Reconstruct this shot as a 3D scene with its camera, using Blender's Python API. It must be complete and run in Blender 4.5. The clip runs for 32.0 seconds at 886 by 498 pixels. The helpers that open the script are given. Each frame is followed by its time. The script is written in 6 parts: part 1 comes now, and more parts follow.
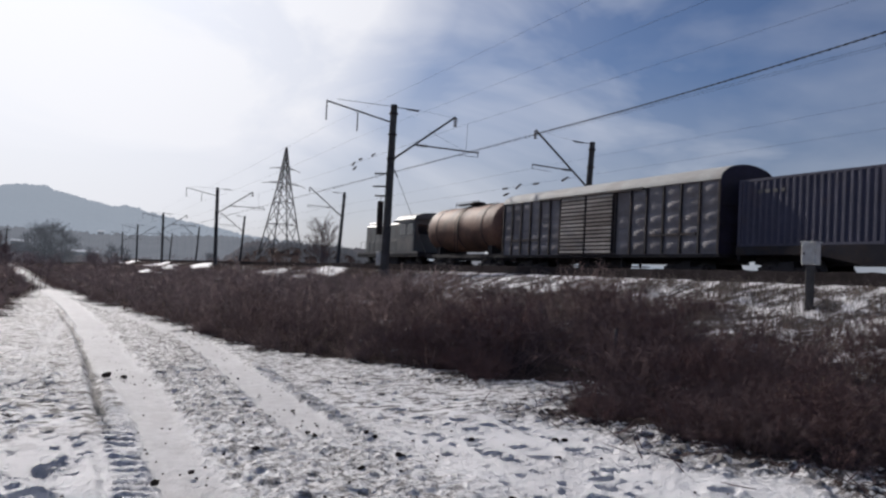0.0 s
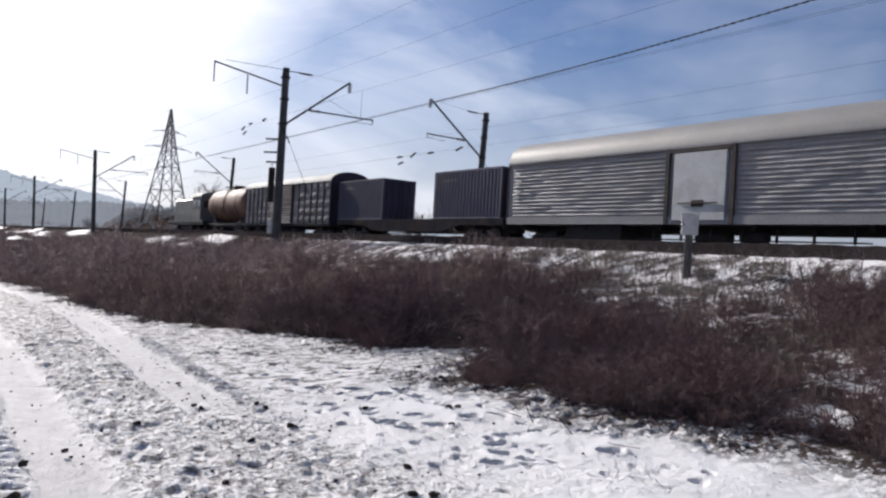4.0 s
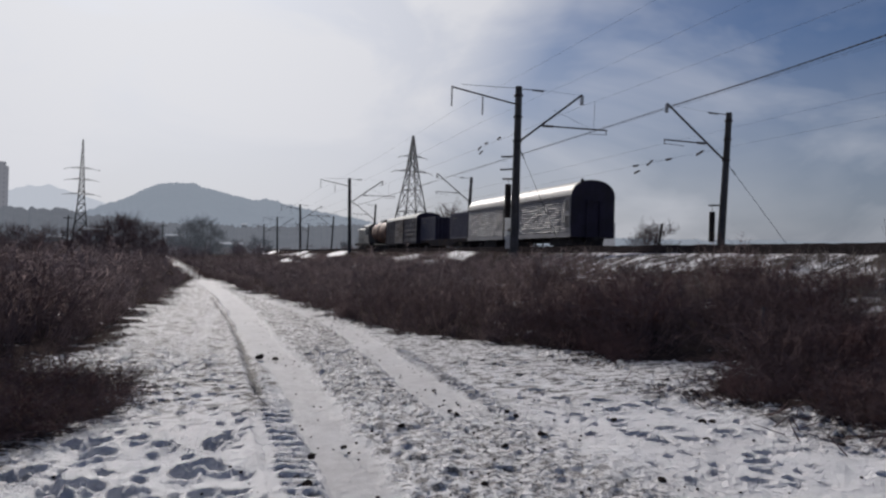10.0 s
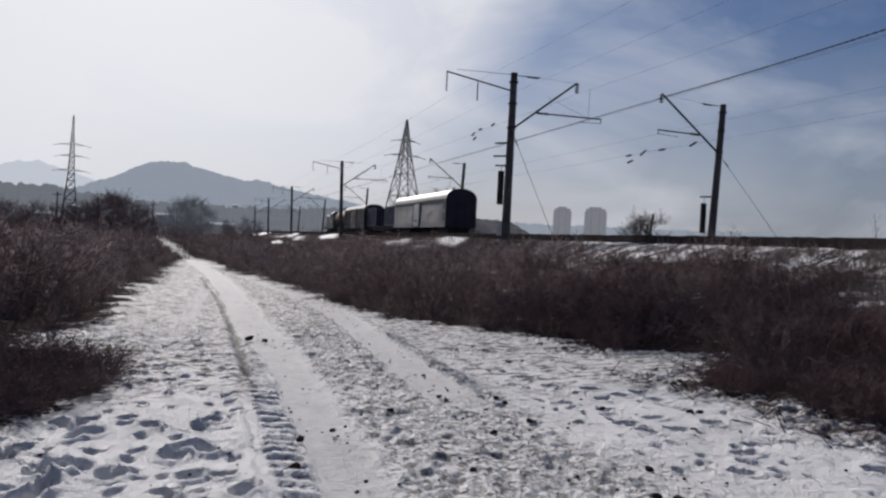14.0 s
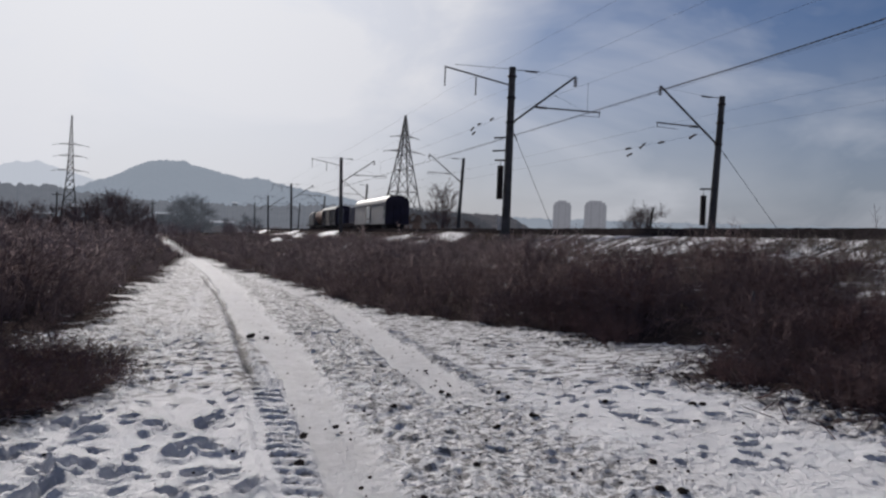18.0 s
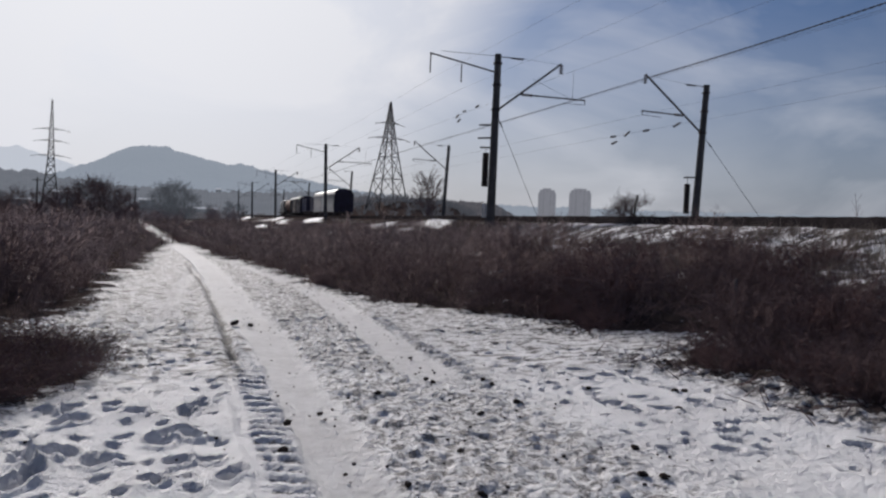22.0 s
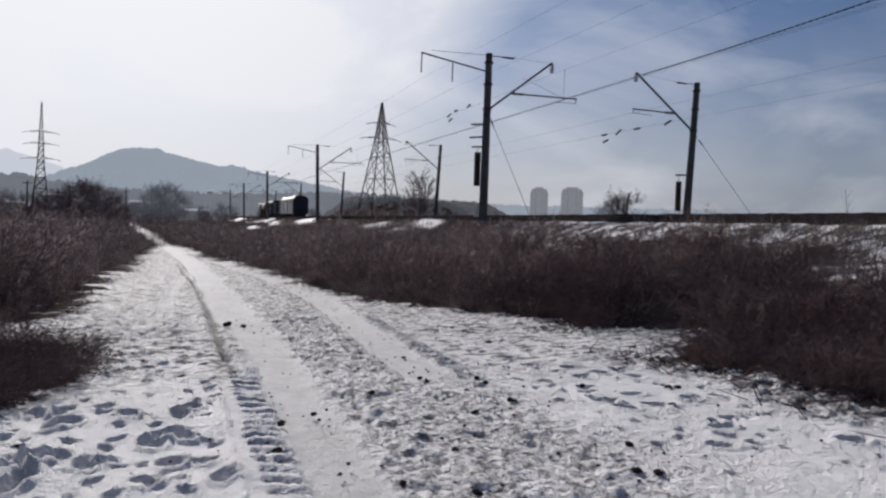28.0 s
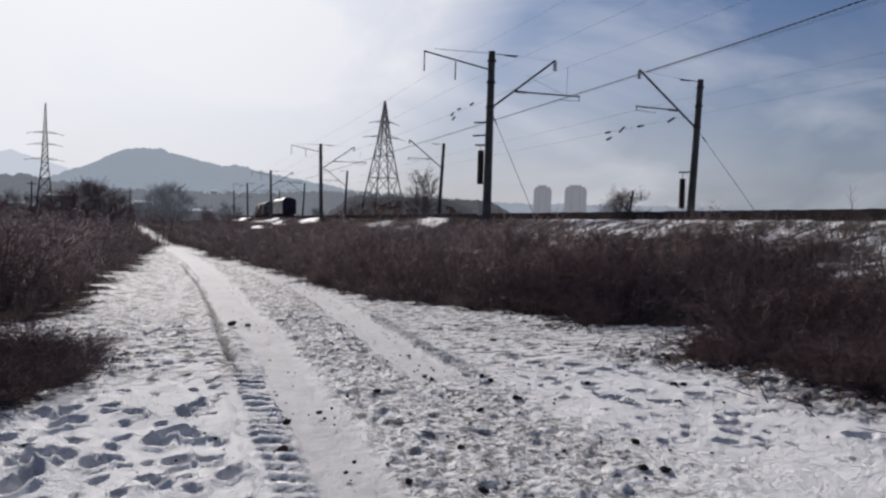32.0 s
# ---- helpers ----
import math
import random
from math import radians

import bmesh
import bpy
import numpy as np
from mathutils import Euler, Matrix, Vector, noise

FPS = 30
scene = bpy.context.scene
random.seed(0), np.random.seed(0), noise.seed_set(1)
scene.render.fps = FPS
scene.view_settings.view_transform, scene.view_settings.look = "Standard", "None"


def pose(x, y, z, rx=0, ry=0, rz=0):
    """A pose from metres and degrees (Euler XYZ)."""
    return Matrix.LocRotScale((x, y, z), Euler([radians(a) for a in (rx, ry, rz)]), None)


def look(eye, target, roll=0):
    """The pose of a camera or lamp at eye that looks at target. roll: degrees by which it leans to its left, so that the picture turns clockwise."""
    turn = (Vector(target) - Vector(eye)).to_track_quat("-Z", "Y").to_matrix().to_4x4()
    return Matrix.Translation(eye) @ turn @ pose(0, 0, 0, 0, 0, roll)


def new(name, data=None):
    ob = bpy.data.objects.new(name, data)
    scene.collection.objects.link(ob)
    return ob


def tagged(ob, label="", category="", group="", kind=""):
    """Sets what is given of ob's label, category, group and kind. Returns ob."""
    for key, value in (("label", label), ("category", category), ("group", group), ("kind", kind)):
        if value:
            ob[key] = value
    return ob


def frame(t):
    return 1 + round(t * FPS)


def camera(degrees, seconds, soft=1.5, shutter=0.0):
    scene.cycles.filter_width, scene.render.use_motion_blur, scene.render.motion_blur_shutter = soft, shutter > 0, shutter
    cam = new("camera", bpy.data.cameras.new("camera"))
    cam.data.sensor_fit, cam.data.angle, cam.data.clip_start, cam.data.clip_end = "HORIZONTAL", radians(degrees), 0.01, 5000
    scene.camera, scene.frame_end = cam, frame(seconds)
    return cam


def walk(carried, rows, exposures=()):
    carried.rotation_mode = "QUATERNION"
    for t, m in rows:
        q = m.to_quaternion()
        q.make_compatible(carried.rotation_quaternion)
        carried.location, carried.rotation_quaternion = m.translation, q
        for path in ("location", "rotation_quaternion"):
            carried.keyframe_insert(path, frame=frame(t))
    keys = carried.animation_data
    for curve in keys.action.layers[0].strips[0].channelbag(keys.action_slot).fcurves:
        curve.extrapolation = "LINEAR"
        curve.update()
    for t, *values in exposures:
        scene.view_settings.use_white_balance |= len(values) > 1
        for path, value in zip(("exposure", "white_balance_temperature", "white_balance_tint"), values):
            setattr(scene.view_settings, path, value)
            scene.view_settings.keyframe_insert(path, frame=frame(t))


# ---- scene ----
cam = camera(60.8, 32.0, soft=2.4)
PATH = [
    (0, (0.101, -0.058, 1.783), (0.993, 1.73, 1.861), 3.1),
    (0.5, (0.109, -0.053, 1.785), (1.031, 1.72, 1.882), 3.3),
    (1, (0.127, -0.05, 1.783), (1.092, 1.699, 1.882), 3.4),
    (1.5, (0.165, -0.025, 1.778), (1.246, 1.656, 1.862), 3.9),
    (2, (0.17, -0.01, 1.761), (1.361, 1.595, 1.821), 3.9),
    (2.5, (0.157, 0.014, 1.768), (1.349, 1.62, 1.787), 3.4),
    (4.5, (0.145, 0.052, 1.763), (1.265, 1.709, 1.787), 3.6),
    (5, (0.12, 0.047, 1.763), (1.208, 1.725, 1.804), 3.8),
    (5.5, (0.119, 0.009, 1.765), (1.11, 1.746, 1.783), 3.3),
    (6, (0.014, -0.129, 1.791), (0.966, 1.629, 1.798), 3.4),
    (6.5, (0.058, -0.044, 1.768), (0.974, 1.734, 1.787), 3.6),
    (7, (0.051, -0.042, 1.768), (0.956, 1.741, 1.808), 3.8),
    (7.5, (0.045, -0.072, 1.77), (0.921, 1.725, 1.826), 3.6),
    (8, (0.04, -0.067, 1.779), (0.868, 1.753, 1.84), 3.6),
    (8.5, (0.013, -0.072, 1.764), (0.77, 1.778, 1.839), 3.2),
    (9, (0.002, -0.085, 1.771), (0.679, 1.795, 1.849), 3.1),
    (9.5, (0.017, -0.067, 1.757), (0.631, 1.835, 1.82), 1.9),
    (10, (0.016, -0.047, 1.745), (0.597, 1.867, 1.766), 1.6),
    (10.5, (0.019, -0.043, 1.743), (0.601, 1.871, 1.733), 1.4),
    (11, (0.019, -0.02, 1.742), (0.594, 1.895, 1.711), 1.7),
    (11.5, (0.023, -0.02, 1.74), (0.601, 1.894, 1.694), 2.2),
    (12, (0.014, -0.011, 1.744), (0.617, 1.895, 1.705), 2.7),
    (12.5, (0.001, -0.022, 1.746), (0.6, 1.886, 1.738), 2.7),
    (13, (-0.003, -0.031, 1.743), (0.591, 1.879, 1.736), 2.8),
    (13.5, (0.009, -0.026, 1.742), (0.603, 1.884, 1.729), 2.7),
    (14, (0.004, -0.02, 1.747), (0.609, 1.886, 1.73), 2.9),
    (14.5, (0.003, -0.009, 1.742), (0.608, 1.898, 1.719), 2.8),
    (16.5, (0.005, -0.026, 1.743), (0.602, 1.883, 1.723), 2.0),
    (17, (-0.001, -0.019, 1.736), (0.601, 1.888, 1.702), 2.1),
    (17.5, (0.006, -0.016, 1.745), (0.611, 1.89, 1.709), 2.2),
    (18, (0.001, -0.009, 1.744), (0.606, 1.897, 1.715), 2.2),
    (18.5, (-0.002, -0.004, 1.739), (0.602, 1.903, 1.705), 2.3),
    (19, (0.006, -0.007, 1.737), (0.603, 1.902, 1.706), 1.9),
    (19.5, (0.002, -0.011, 1.736), (0.598, 1.898, 1.697), 2.0),
    (20, (-0.008, -0.014, 1.736), (0.591, 1.894, 1.693), 1.8),
    (20.5, (0.005, -0.001, 1.729), (0.617, 1.902, 1.66), 1.8),
    (21, (0.005, -0.007, 1.737), (0.622, 1.894, 1.658), 1.7),
    (21.5, (0.007, 0.002, 1.73), (0.641, 1.897, 1.658), 2.2),
    (22, (0.005, -0.003, 1.743), (0.649, 1.89, 1.682), 2.4),
    (22.5, (0.005, 0.003, 1.74), (0.65, 1.895, 1.685), 2.5),
    (23, (0.013, 0.009, 1.742), (0.667, 1.898, 1.678), 2.5),
    (23.5, (0.01, 0.004, 1.735), (0.665, 1.893, 1.684), 2.5),
    (24, (0.008, 0.0, 1.731), (0.667, 1.888, 1.678), 2.6),
    (24.5, (0.006, -0.003, 1.731), (0.657, 1.887, 1.663), 2.5),
    (25, (0.008, 0.003, 1.732), (0.65, 1.896, 1.661), 2.1),
    (25.5, (0.009, 0.0, 1.736), (0.648, 1.893, 1.658), 1.9),
    (27.5, (0.015, 0.0, 1.737), (0.669, 1.889, 1.664), 1.8),
    (28, (0.007, 0.0, 1.734), (0.669, 1.886, 1.673), 1.9),
    (28.5, (0.015, -0.006, 1.737), (0.689, 1.876, 1.674), 2.0),
    (29, (0.003, -0.002, 1.732), (0.687, 1.877, 1.669), 2.3),
    (29.5, (0.007, 0.005, 1.725), (0.692, 1.883, 1.665), 2.4),
    (30, (0.002, 0.011, 1.734), (0.688, 1.889, 1.661), 2.3),
    (30.5, (0.004, 0.011, 1.729), (0.677, 1.893, 1.662), 2.1),
    (31, (0.001, 0.012, 1.724), (0.677, 1.893, 1.658), 2.1),
    (31.5, (-0.005, 0.012, 1.73), (0.66, 1.897, 1.664), 1.9),
    (32, (0.002, 0.011, 1.727), (0.655, 1.9, 1.662), 1.6),
]
EXPOSURE = ((0, 0.05), (1, 0.06), (2, 0.55), (5, 0.54), (6, 0.31), (7, 0.19), (8, 0.03), (9, -0.24), (10, -0.30), (11.5, -0.20), (14, -0.18), (17, -0.24), (20, -0.22), (25, -0.10), (32, -0.06))
walk(cam, [(t, look(eye, target, roll)) for t, eye, target, roll in PATH], [(t, e, 6350, 12) for t, e in EXPOSURE])


# ---- light: low winter sun ahead, thin bright veil of cloud round it, blue sky away from it ----
SUN_AZ, SUN_EL = -6.0, 27.0           # degrees right of +y, above the horizon
SUN_DIR = Vector((math.sin(radians(SUN_AZ)) * math.cos(radians(SUN_EL)), math.cos(radians(SUN_AZ)) * math.cos(radians(SUN_EL)), math.sin(radians(SUN_EL))))
sun = new("sun", bpy.data.lights.new("sun", "SUN"))
sun.data.energy, sun.data.angle, sun.data.color = 4.5, radians(0.9), (1.0, 0.94, 0.86)
sun.matrix_world = look((0, 0, 60), Vector((0, 0, 60)) - SUN_DIR)

world = bpy.data.worlds.new("winter_sky")
scene.world = world
world.use_nodes = True
wt = world.node_tree
wn, wl = wt.nodes, wt.links
wn.clear()


sky = wn.new("ShaderNodeTexSky")
sky.sky_type, sky.sun_disc = "NISHITA", False
sky.sun_elevation, sky.sun_rotation = radians(SUN_EL), radians(SUN_AZ)
sky.air_density, sky.dust_density, sky.ozone_density = 1.0, 1.6, 1.5
dirn = wn.new("ShaderNodeTexCoord")
dot = wn.new("ShaderNodeVectorMath")
dot.operation = "DOT_PRODUCT"
dot.inputs[1].default_value = SUN_DIR
wl.new(dirn.outputs["Generated"], dot.inputs[0])
near = wn.new("ShaderNodeMapRange")
near.inputs["From Min"].default_value, near.inputs["From Max"].default_value = 0.838, 0.905
wl.new(dot.outputs["Value"], near.inputs["Value"])
squash = wn.new("ShaderNodeMapping")
squash.inputs["Scale"].default_value = (2.2, 2.2, 5.0)
wl.new(dirn.outputs["Generated"], squash.inputs["Vector"])
puff = wn.new("ShaderNodeTexNoise")
puff.inputs["Scale"].default_value, puff.inputs["Detail"].default_value, puff.inputs["Roughness"].default_value = 1.3, 5.0, 0.55
puff.inputs["Distortion"].default_value = 0.6
wl.new(squash.outputs["Vector"], puff.inputs["Vector"])
puffr = wn.new("ShaderNodeMapRange")
puffr.inputs["From Min"].default_value, puffr.inputs["From Max"].default_value = 0.40, 0.72
puffr.inputs["To Min"].default_value, puffr.inputs["To Max"].default_value = -0.22, 0.34
wl.new(puff.outputs["Fac"], puffr.inputs["Value"])
veil = wn.new("ShaderNodeMath")
veil.operation, veil.use_clamp = "ADD", True
thinv = wn.new("ShaderNodeMapRange")
thinv.inputs["From Min"].default_value, thinv.inputs["From Max"].default_value = 0.52, 0.82
thinv.inputs["To Max"].default_value = 0.30
wl.new(dot.outputs["Value"], thinv.inputs["Value"])
both = wn.new("ShaderNodeMath")
both.operation = "MAXIMUM"
wl.new(near.outputs["Result"], both.inputs[0])
wl.new(thinv.outputs["Result"], both.inputs[1])
wl.new(both.outputs["Value"], veil.inputs[0])
wl.new(puffr.outputs["Result"], veil.inputs[1])
wisp = wn.new("ShaderNodeTexNoise")
wisp.inputs["Scale"].default_value, wisp.inputs["Detail"].default_value, wisp.inputs["Roughness"].default_value = 1.9, 5.0, 0.5
wisp.inputs["Distortion"].default_value = 0.25
wl.new(squash.outputs["Vector"], wisp.inputs["Vector"])
wispr = wn.new("ShaderNodeMapRange")
wispr.inputs["From Min"].default_value, wispr.inputs["From Max"].default_value = 0.46, 0.74
wispr.inputs["To Max"].default_value = 0.17
wl.new(wisp.outputs["Fac"], wispr.inputs["Value"])
veil2 = wn.new("ShaderNodeMath")
veil2.operation = "MAXIMUM"
wl.new(veil.outputs["Value"], veil2.inputs[0])
wl.new(wispr.outputs["Result"], veil2.inputs[1])
sepz = wn.new("ShaderNodeSeparateXYZ")
wl.new(dirn.outputs["Generated"], sepz.inputs["Vector"])
hazer = wn.new("ShaderNodeMapRange")          # pale haze low over the land
hazer.inputs["From Min"].default_value, hazer.inputs["From Max"].default_value = 0.27, 0.0
hazer.inputs["To Max"].default_value = 0.8
wl.new(sepz.outputs["Z"], hazer.inputs["Value"])
skyk = wn.new("ShaderNodeMixRGB")
skyk.blend_type, skyk.inputs["Fac"].default_value = "MULTIPLY", 1.0
skyk.inputs["Color2"].default_value = (0.0335, 0.0415, 0.0565, 1)
wl.new(sky.outputs["Color"], skyk.inputs["Color1"])
hz = wn.new("ShaderNodeMixRGB")
sunward = wn.new("ShaderNodeMapRange")        # the haze is lit towards the sun
sunward.inputs["From Min"].default_value, sunward.inputs["From Max"].default_value = 0.60, 0.86
wl.new(dot.outputs["Value"], sunward.inputs["Value"])
hazec = wn.new("ShaderNodeMixRGB")
hazec.inputs["Color1"].default_value, hazec.inputs["Color2"].default_value = (0.32, 0.345, 0.405, 1), (0.525, 0.525, 0.57, 1)
wl.new(sunward.outputs["Result"], hazec.inputs["Fac"])
wl.new(hazec.outputs["Color"], hz.inputs["Color2"])
wl.new(hazer.outputs["Result"], hz.inputs["Fac"])
wl.new(skyk.outputs["Color"], hz.inputs["Color1"])
cl = wn.new("ShaderNodeMixRGB")
glow = wn.new("ShaderNodeMapRange")
glow.inputs["From Min"].default_value, glow.inputs["From Max"].default_value = 0.88, 0.985
wl.new(dot.outputs["Value"], glow.inputs["Value"])
bright = wn.new("ShaderNodeMixRGB")
bright.inputs["Color1"].default_value = (0.79, 0.80, 0.835, 1)
bright.inputs["Color2"].default_value = (0.95, 0.955, 0.97, 1)
wl.new(glow.outputs["Result"], bright.inputs["Fac"])
wl.new(bright.outputs["Color"], cl.inputs["Color2"])
wl.new(veil2.outputs["Value"], cl.inputs["Fac"])
wl.new(hz.outputs["Color"], cl.inputs["Color1"])
bg = wn.new("ShaderNodeBackground")
bg.inputs["Strength"].default_value = 1.0
wl.new(cl.outputs["Color"], bg.inputs["Color"])
wo = wn.new("ShaderNodeOutputWorld")
wl.new(bg.outputs["Background"], wo.inputs["Surface"])


# ---- materials ----
def material(name, base, rough=0.8, metal=0.0, spread=0.25, scale=6.0, fine=40.0, bump=0.2, second=None, amount=0.5, edge=(0.45, 0.62), stretch=(1, 1, 1), per_object=0.0):
    """Base colour varied at two scales, an optional second colour (rust, dirt, snow) in patches, and relief."""
    m = bpy.data.materials.new(name)
    m.use_nodes = True
    nt = m.node_tree
    n, l = nt.nodes, nt.links
    b = n["Principled BSDF"]
    b.inputs["Roughness"].default_value, b.inputs["Metallic"].default_value = rough, metal
    b.inputs["Specular IOR Level"].default_value = 0.5 if rough < 0.6 else (0.25 if rough < 0.85 else 0.0)
    tc = n.new("ShaderNodeTexCoord")
    mp = n.new("ShaderNodeMapping")
    mp.inputs["Scale"].default_value = stretch
    l.new(tc.outputs["Object"], mp.inputs["Vector"])
    big, small = n.new("ShaderNodeTexNoise"), n.new("ShaderNodeTexNoise")
    big.inputs["Scale"].default_value, small.inputs["Scale"].default_value = scale, fine
    big.inputs["Detail"].default_value, small.inputs["Detail"].default_value = 4, 3
    l.new(mp.outputs["Vector"], big.inputs["Vector"])
    l.new(mp.outputs["Vector"], small.inputs["Vector"])
    add = n.new("ShaderNodeMath")
    add.operation = "ADD"
    l.new(big.outputs["Fac"], add.inputs[0])
    l.new(small.outputs["Fac"], add.inputs[1])
    last = add
    if per_object:
        oi = n.new("ShaderNodeObjectInfo")
        k = n.new("ShaderNodeMath")
        k.operation = "MULTIPLY_ADD"
        k.inputs[1].default_value = per_object
        l.new(oi.outputs["Random"], k.inputs[0])
        l.new(add.outputs[0], k.inputs[2])
        last = k
    ramp = n.new("ShaderNodeMapRange")
    ramp.inputs["From Min"].default_value, ramp.inputs["From Max"].default_value = 0.6, 1.4 + per_object
    ramp.inputs["To Min"].default_value, ramp.inputs["To Max"].default_value = 1 - spread, 1 + spread
    l.new(last.outputs[0], ramp.inputs["Value"])
    mul = n.new("ShaderNodeVectorMath")
    mul.operation = "SCALE"
    mul.inputs[0].default_value = base
    l.new(ramp.outputs["Result"], mul.inputs["Scale"])
    out = mul.outputs["Vector"]
    if second:
        pn = n.new("ShaderNodeTexNoise")
        pn.inputs["Scale"].default_value, pn.inputs["Detail"].default_value, pn.inputs["Roughness"].default_value = scale * 0.7, 6, 0.65
        l.new(mp.outputs["Vector"], pn.inputs["Vector"])
        pr = n.new("ShaderNodeMapRange")
        pr.inputs["From Min"].default_value, pr.inputs["From Max"].default_value = edge
        pr.inputs["To Max"].default_value = amount
        l.new(pn.outputs["Fac"], pr.inputs["Value"])
        mx = n.new("ShaderNodeMixRGB")
        mx.inputs["Color2"].default_value = (*second, 1)
        l.new(pr.outputs["Result"], mx.inputs["Fac"])
        l.new(out, mx.inputs["Color1"])
        out = mx.outputs["Color"]
    l.new(out, b.inputs["Base Color"])
    if bump:
        bn = n.new("ShaderNodeBump")
        bn.inputs["Strength"].default_value, bn.inputs["Distance"].default_value = bump, 0.02
        l.new(small.outputs["Fac"], bn.inputs["Height"])
        l.new(bn.outputs["Normal"], b.inputs["Normal"])
    return m


CONCRETE = material("weathered_concrete", (0.115, 0.11, 0.108), 0.9, spread=0.3, scale=1.5, fine=25, second=(0.06, 0.056, 0.053), amount=0.5)
STEEL = material("painted_steel", (0.038, 0.038, 0.042), 0.75, 0.0, scale=3, second=(0.12, 0.07, 0.045), amount=0.5)
GALV = material("galvanised_lattice", (0.06, 0.06, 0.062), 0.7, 0.1, scale=1.0, second=(0.15, 0.10, 0.07), amount=0.5)
WIRE = material("stranded_wire", (0.035, 0.035, 0.038), 0.8, 0.0, scale=2, bump=0)
GLASS_INS = material("porcelain_insulator", (0.06, 0.042, 0.04), 0.62, scale=10, bump=0)
SILVER = material("silver_painted_sheet", (0.30, 0.292, 0.302), 0.63, 0.05, spread=0.18, scale=0.9, fine=9, second=(0.27, 0.25, 0.22), amount=0.55, edge=(0.46, 0.7))
SILVER_ROOF = material("weathered_aluminium_roof", (0.225, 0.22, 0.216), 0.58, 0.25, spread=0.12, scale=0.6, fine=8, second=(0.30, 0.28, 0.255), amount=0.5, edge=(0.5, 0.75))
WHITE_DOOR = material("pale_grey_door_paint", (0.55, 0.56, 0.56), 0.5, spread=0.12, scale=1.5, fine=12, second=(0.33, 0.31, 0.29), amount=0.4)
# ends face away from the sun; their shade is put into this colour
SHADED_END = material("sooty_end_paint", (0.046, 0.037, 0.060), 0.75, spread=0.3, scale=0.8, fine=10, second=(0.035, 0.03, 0.03), amount=0.6)
UNDERFRAME = material("black_underframe", (0.044, 0.040, 0.042), 0.8, spread=0.4, scale=3, second=(0.06, 0.045, 0.035), amount=0.5)
WHEEL = material("wheel_steel", (0.07, 0.06, 0.055), 0.5, 0.7, scale=4)
BOX_PAINT = material("faded_boxcar_paint", (0.26, 0.245, 0.255), 0.78, spread=0.22, scale=0.8, fine=9, second=(0.15, 0.12, 0.10), amount=0.6, edge=(0.45, 0.7))
BOX_RIB = material("dark_boxcar_rib", (0.05, 0.044, 0.047), 0.75, spread=0.3, scale=1.5, second=(0.12, 0.08, 0.06), amount=0.5)
PLANK = material("weathered_plank", (0.50, 0.46, 0.42), 0.85, spread=0.55, scale=2.0, fine=30, stretch=(1, 0.15, 1), per_object=0.7, second=(0.16, 0.13, 0.11), amount=0.5)
ROOF_GREY = material("grey_roof_sheet", (0.36, 0.36, 0.355), 0.72, 0.05, spread=0.15, scale=0.7, fine=10, second=(0.26, 0.24, 0.22), amount=0.5)
BLUE_BOX = material("slate_blue_container", (0.085, 0.084, 0.122), 0.62, spread=0.22, scale=0.9, fine=12, second=(0.13, 0.085, 0.06), amount=0.4, edge=(0.55, 0.75))
FLAT_GREY = material("flat_car_grey", (0.048, 0.046, 0.052), 0.85, spread=0.25, scale=1.2, second=(0.10, 0.07, 0.05), amount=0.5)
TANK_OCHRE = material("tank_ochre_paint", (0.26, 0.148, 0.105), 0.66, spread=0.3, scale=0.7, fine=9, second=(0.06, 0.045, 0.04), amount=0.7, edge=(0.42, 0.68))
LOCO_GREY = material("locomotive_grey_green", (0.105, 0.112, 0.112), 0.5, spread=0.2, scale=0.9, second=(0.08, 0.07, 0.065), amount=0.5)
LOCO_PALE = material("pale_locomotive_trim", (0.13, 0.13, 0.13), 0.65, spread=0.15, scale=1.5, second=(0.25, 0.22, 0.2), amount=0.4)
WINDOW = material("dark_window_glass", (0.02, 0.022, 0.026), 0.08, scale=2, bump=0)
CABINET = material("pale_cabinet_paint", (0.62, 0.62, 0.60), 0.6, spread=0.12, scale=3, second=(0.35, 0.30, 0.25), amount=0.35)
RUST_IRON = material("dark_cast_iron", (0.045, 0.04, 0.04), 0.75, 0.2, scale=4, second=(0.10, 0.06, 0.04), amount=0.5)
RAIL = material("rail_steel", (0.16, 0.12, 0.10), 0.5, 0.6, scale=2)
BALLAST = material("dark_ballast", (0.044, 0.037, 0.037), 0.98, spread=0.5, scale=3, fine=22, bump=0.9, second=(0.026, 0.022, 0.022), amount=0.7)
SLEEPER = material("concrete_sleeper", (0.24, 0.23, 0.22), 0.9, scale=3)
TWIG = material("bare_twig_bark", (0.150, 0.110, 0.109), 0.9, spread=0.25, scale=0.7, fine=5, bump=0, per_object=0.5)
TWIG_RED = material("reddish_twig_bark", (0.150, 0.099, 0.096), 0.9, spread=0.25, scale=0.7, fine=5, bump=0, per_object=0.5)
# twig bark again, base lightened to put middle-distance haze into the colour
TWIG_MID_HAZED = material("dry_twig_bark", (0.19, 0.142, 0.137), 0.9, spread=0.25, scale=0.7, fine=5, bump=0)
STRAW = material("dry_straw_weed", (0.23, 0.195, 0.17), 0.9, spread=0.4, scale=0.6, fine=4, bump=0)
# twig bark made lighter still, standing in for haze and glare on far shrubs
TWIG_FAR_HAZED = material("grey_twig_bark", (0.29, 0.23, 0.224), 0.9, spread=0.35, scale=0.3, fine=3, bump=0)
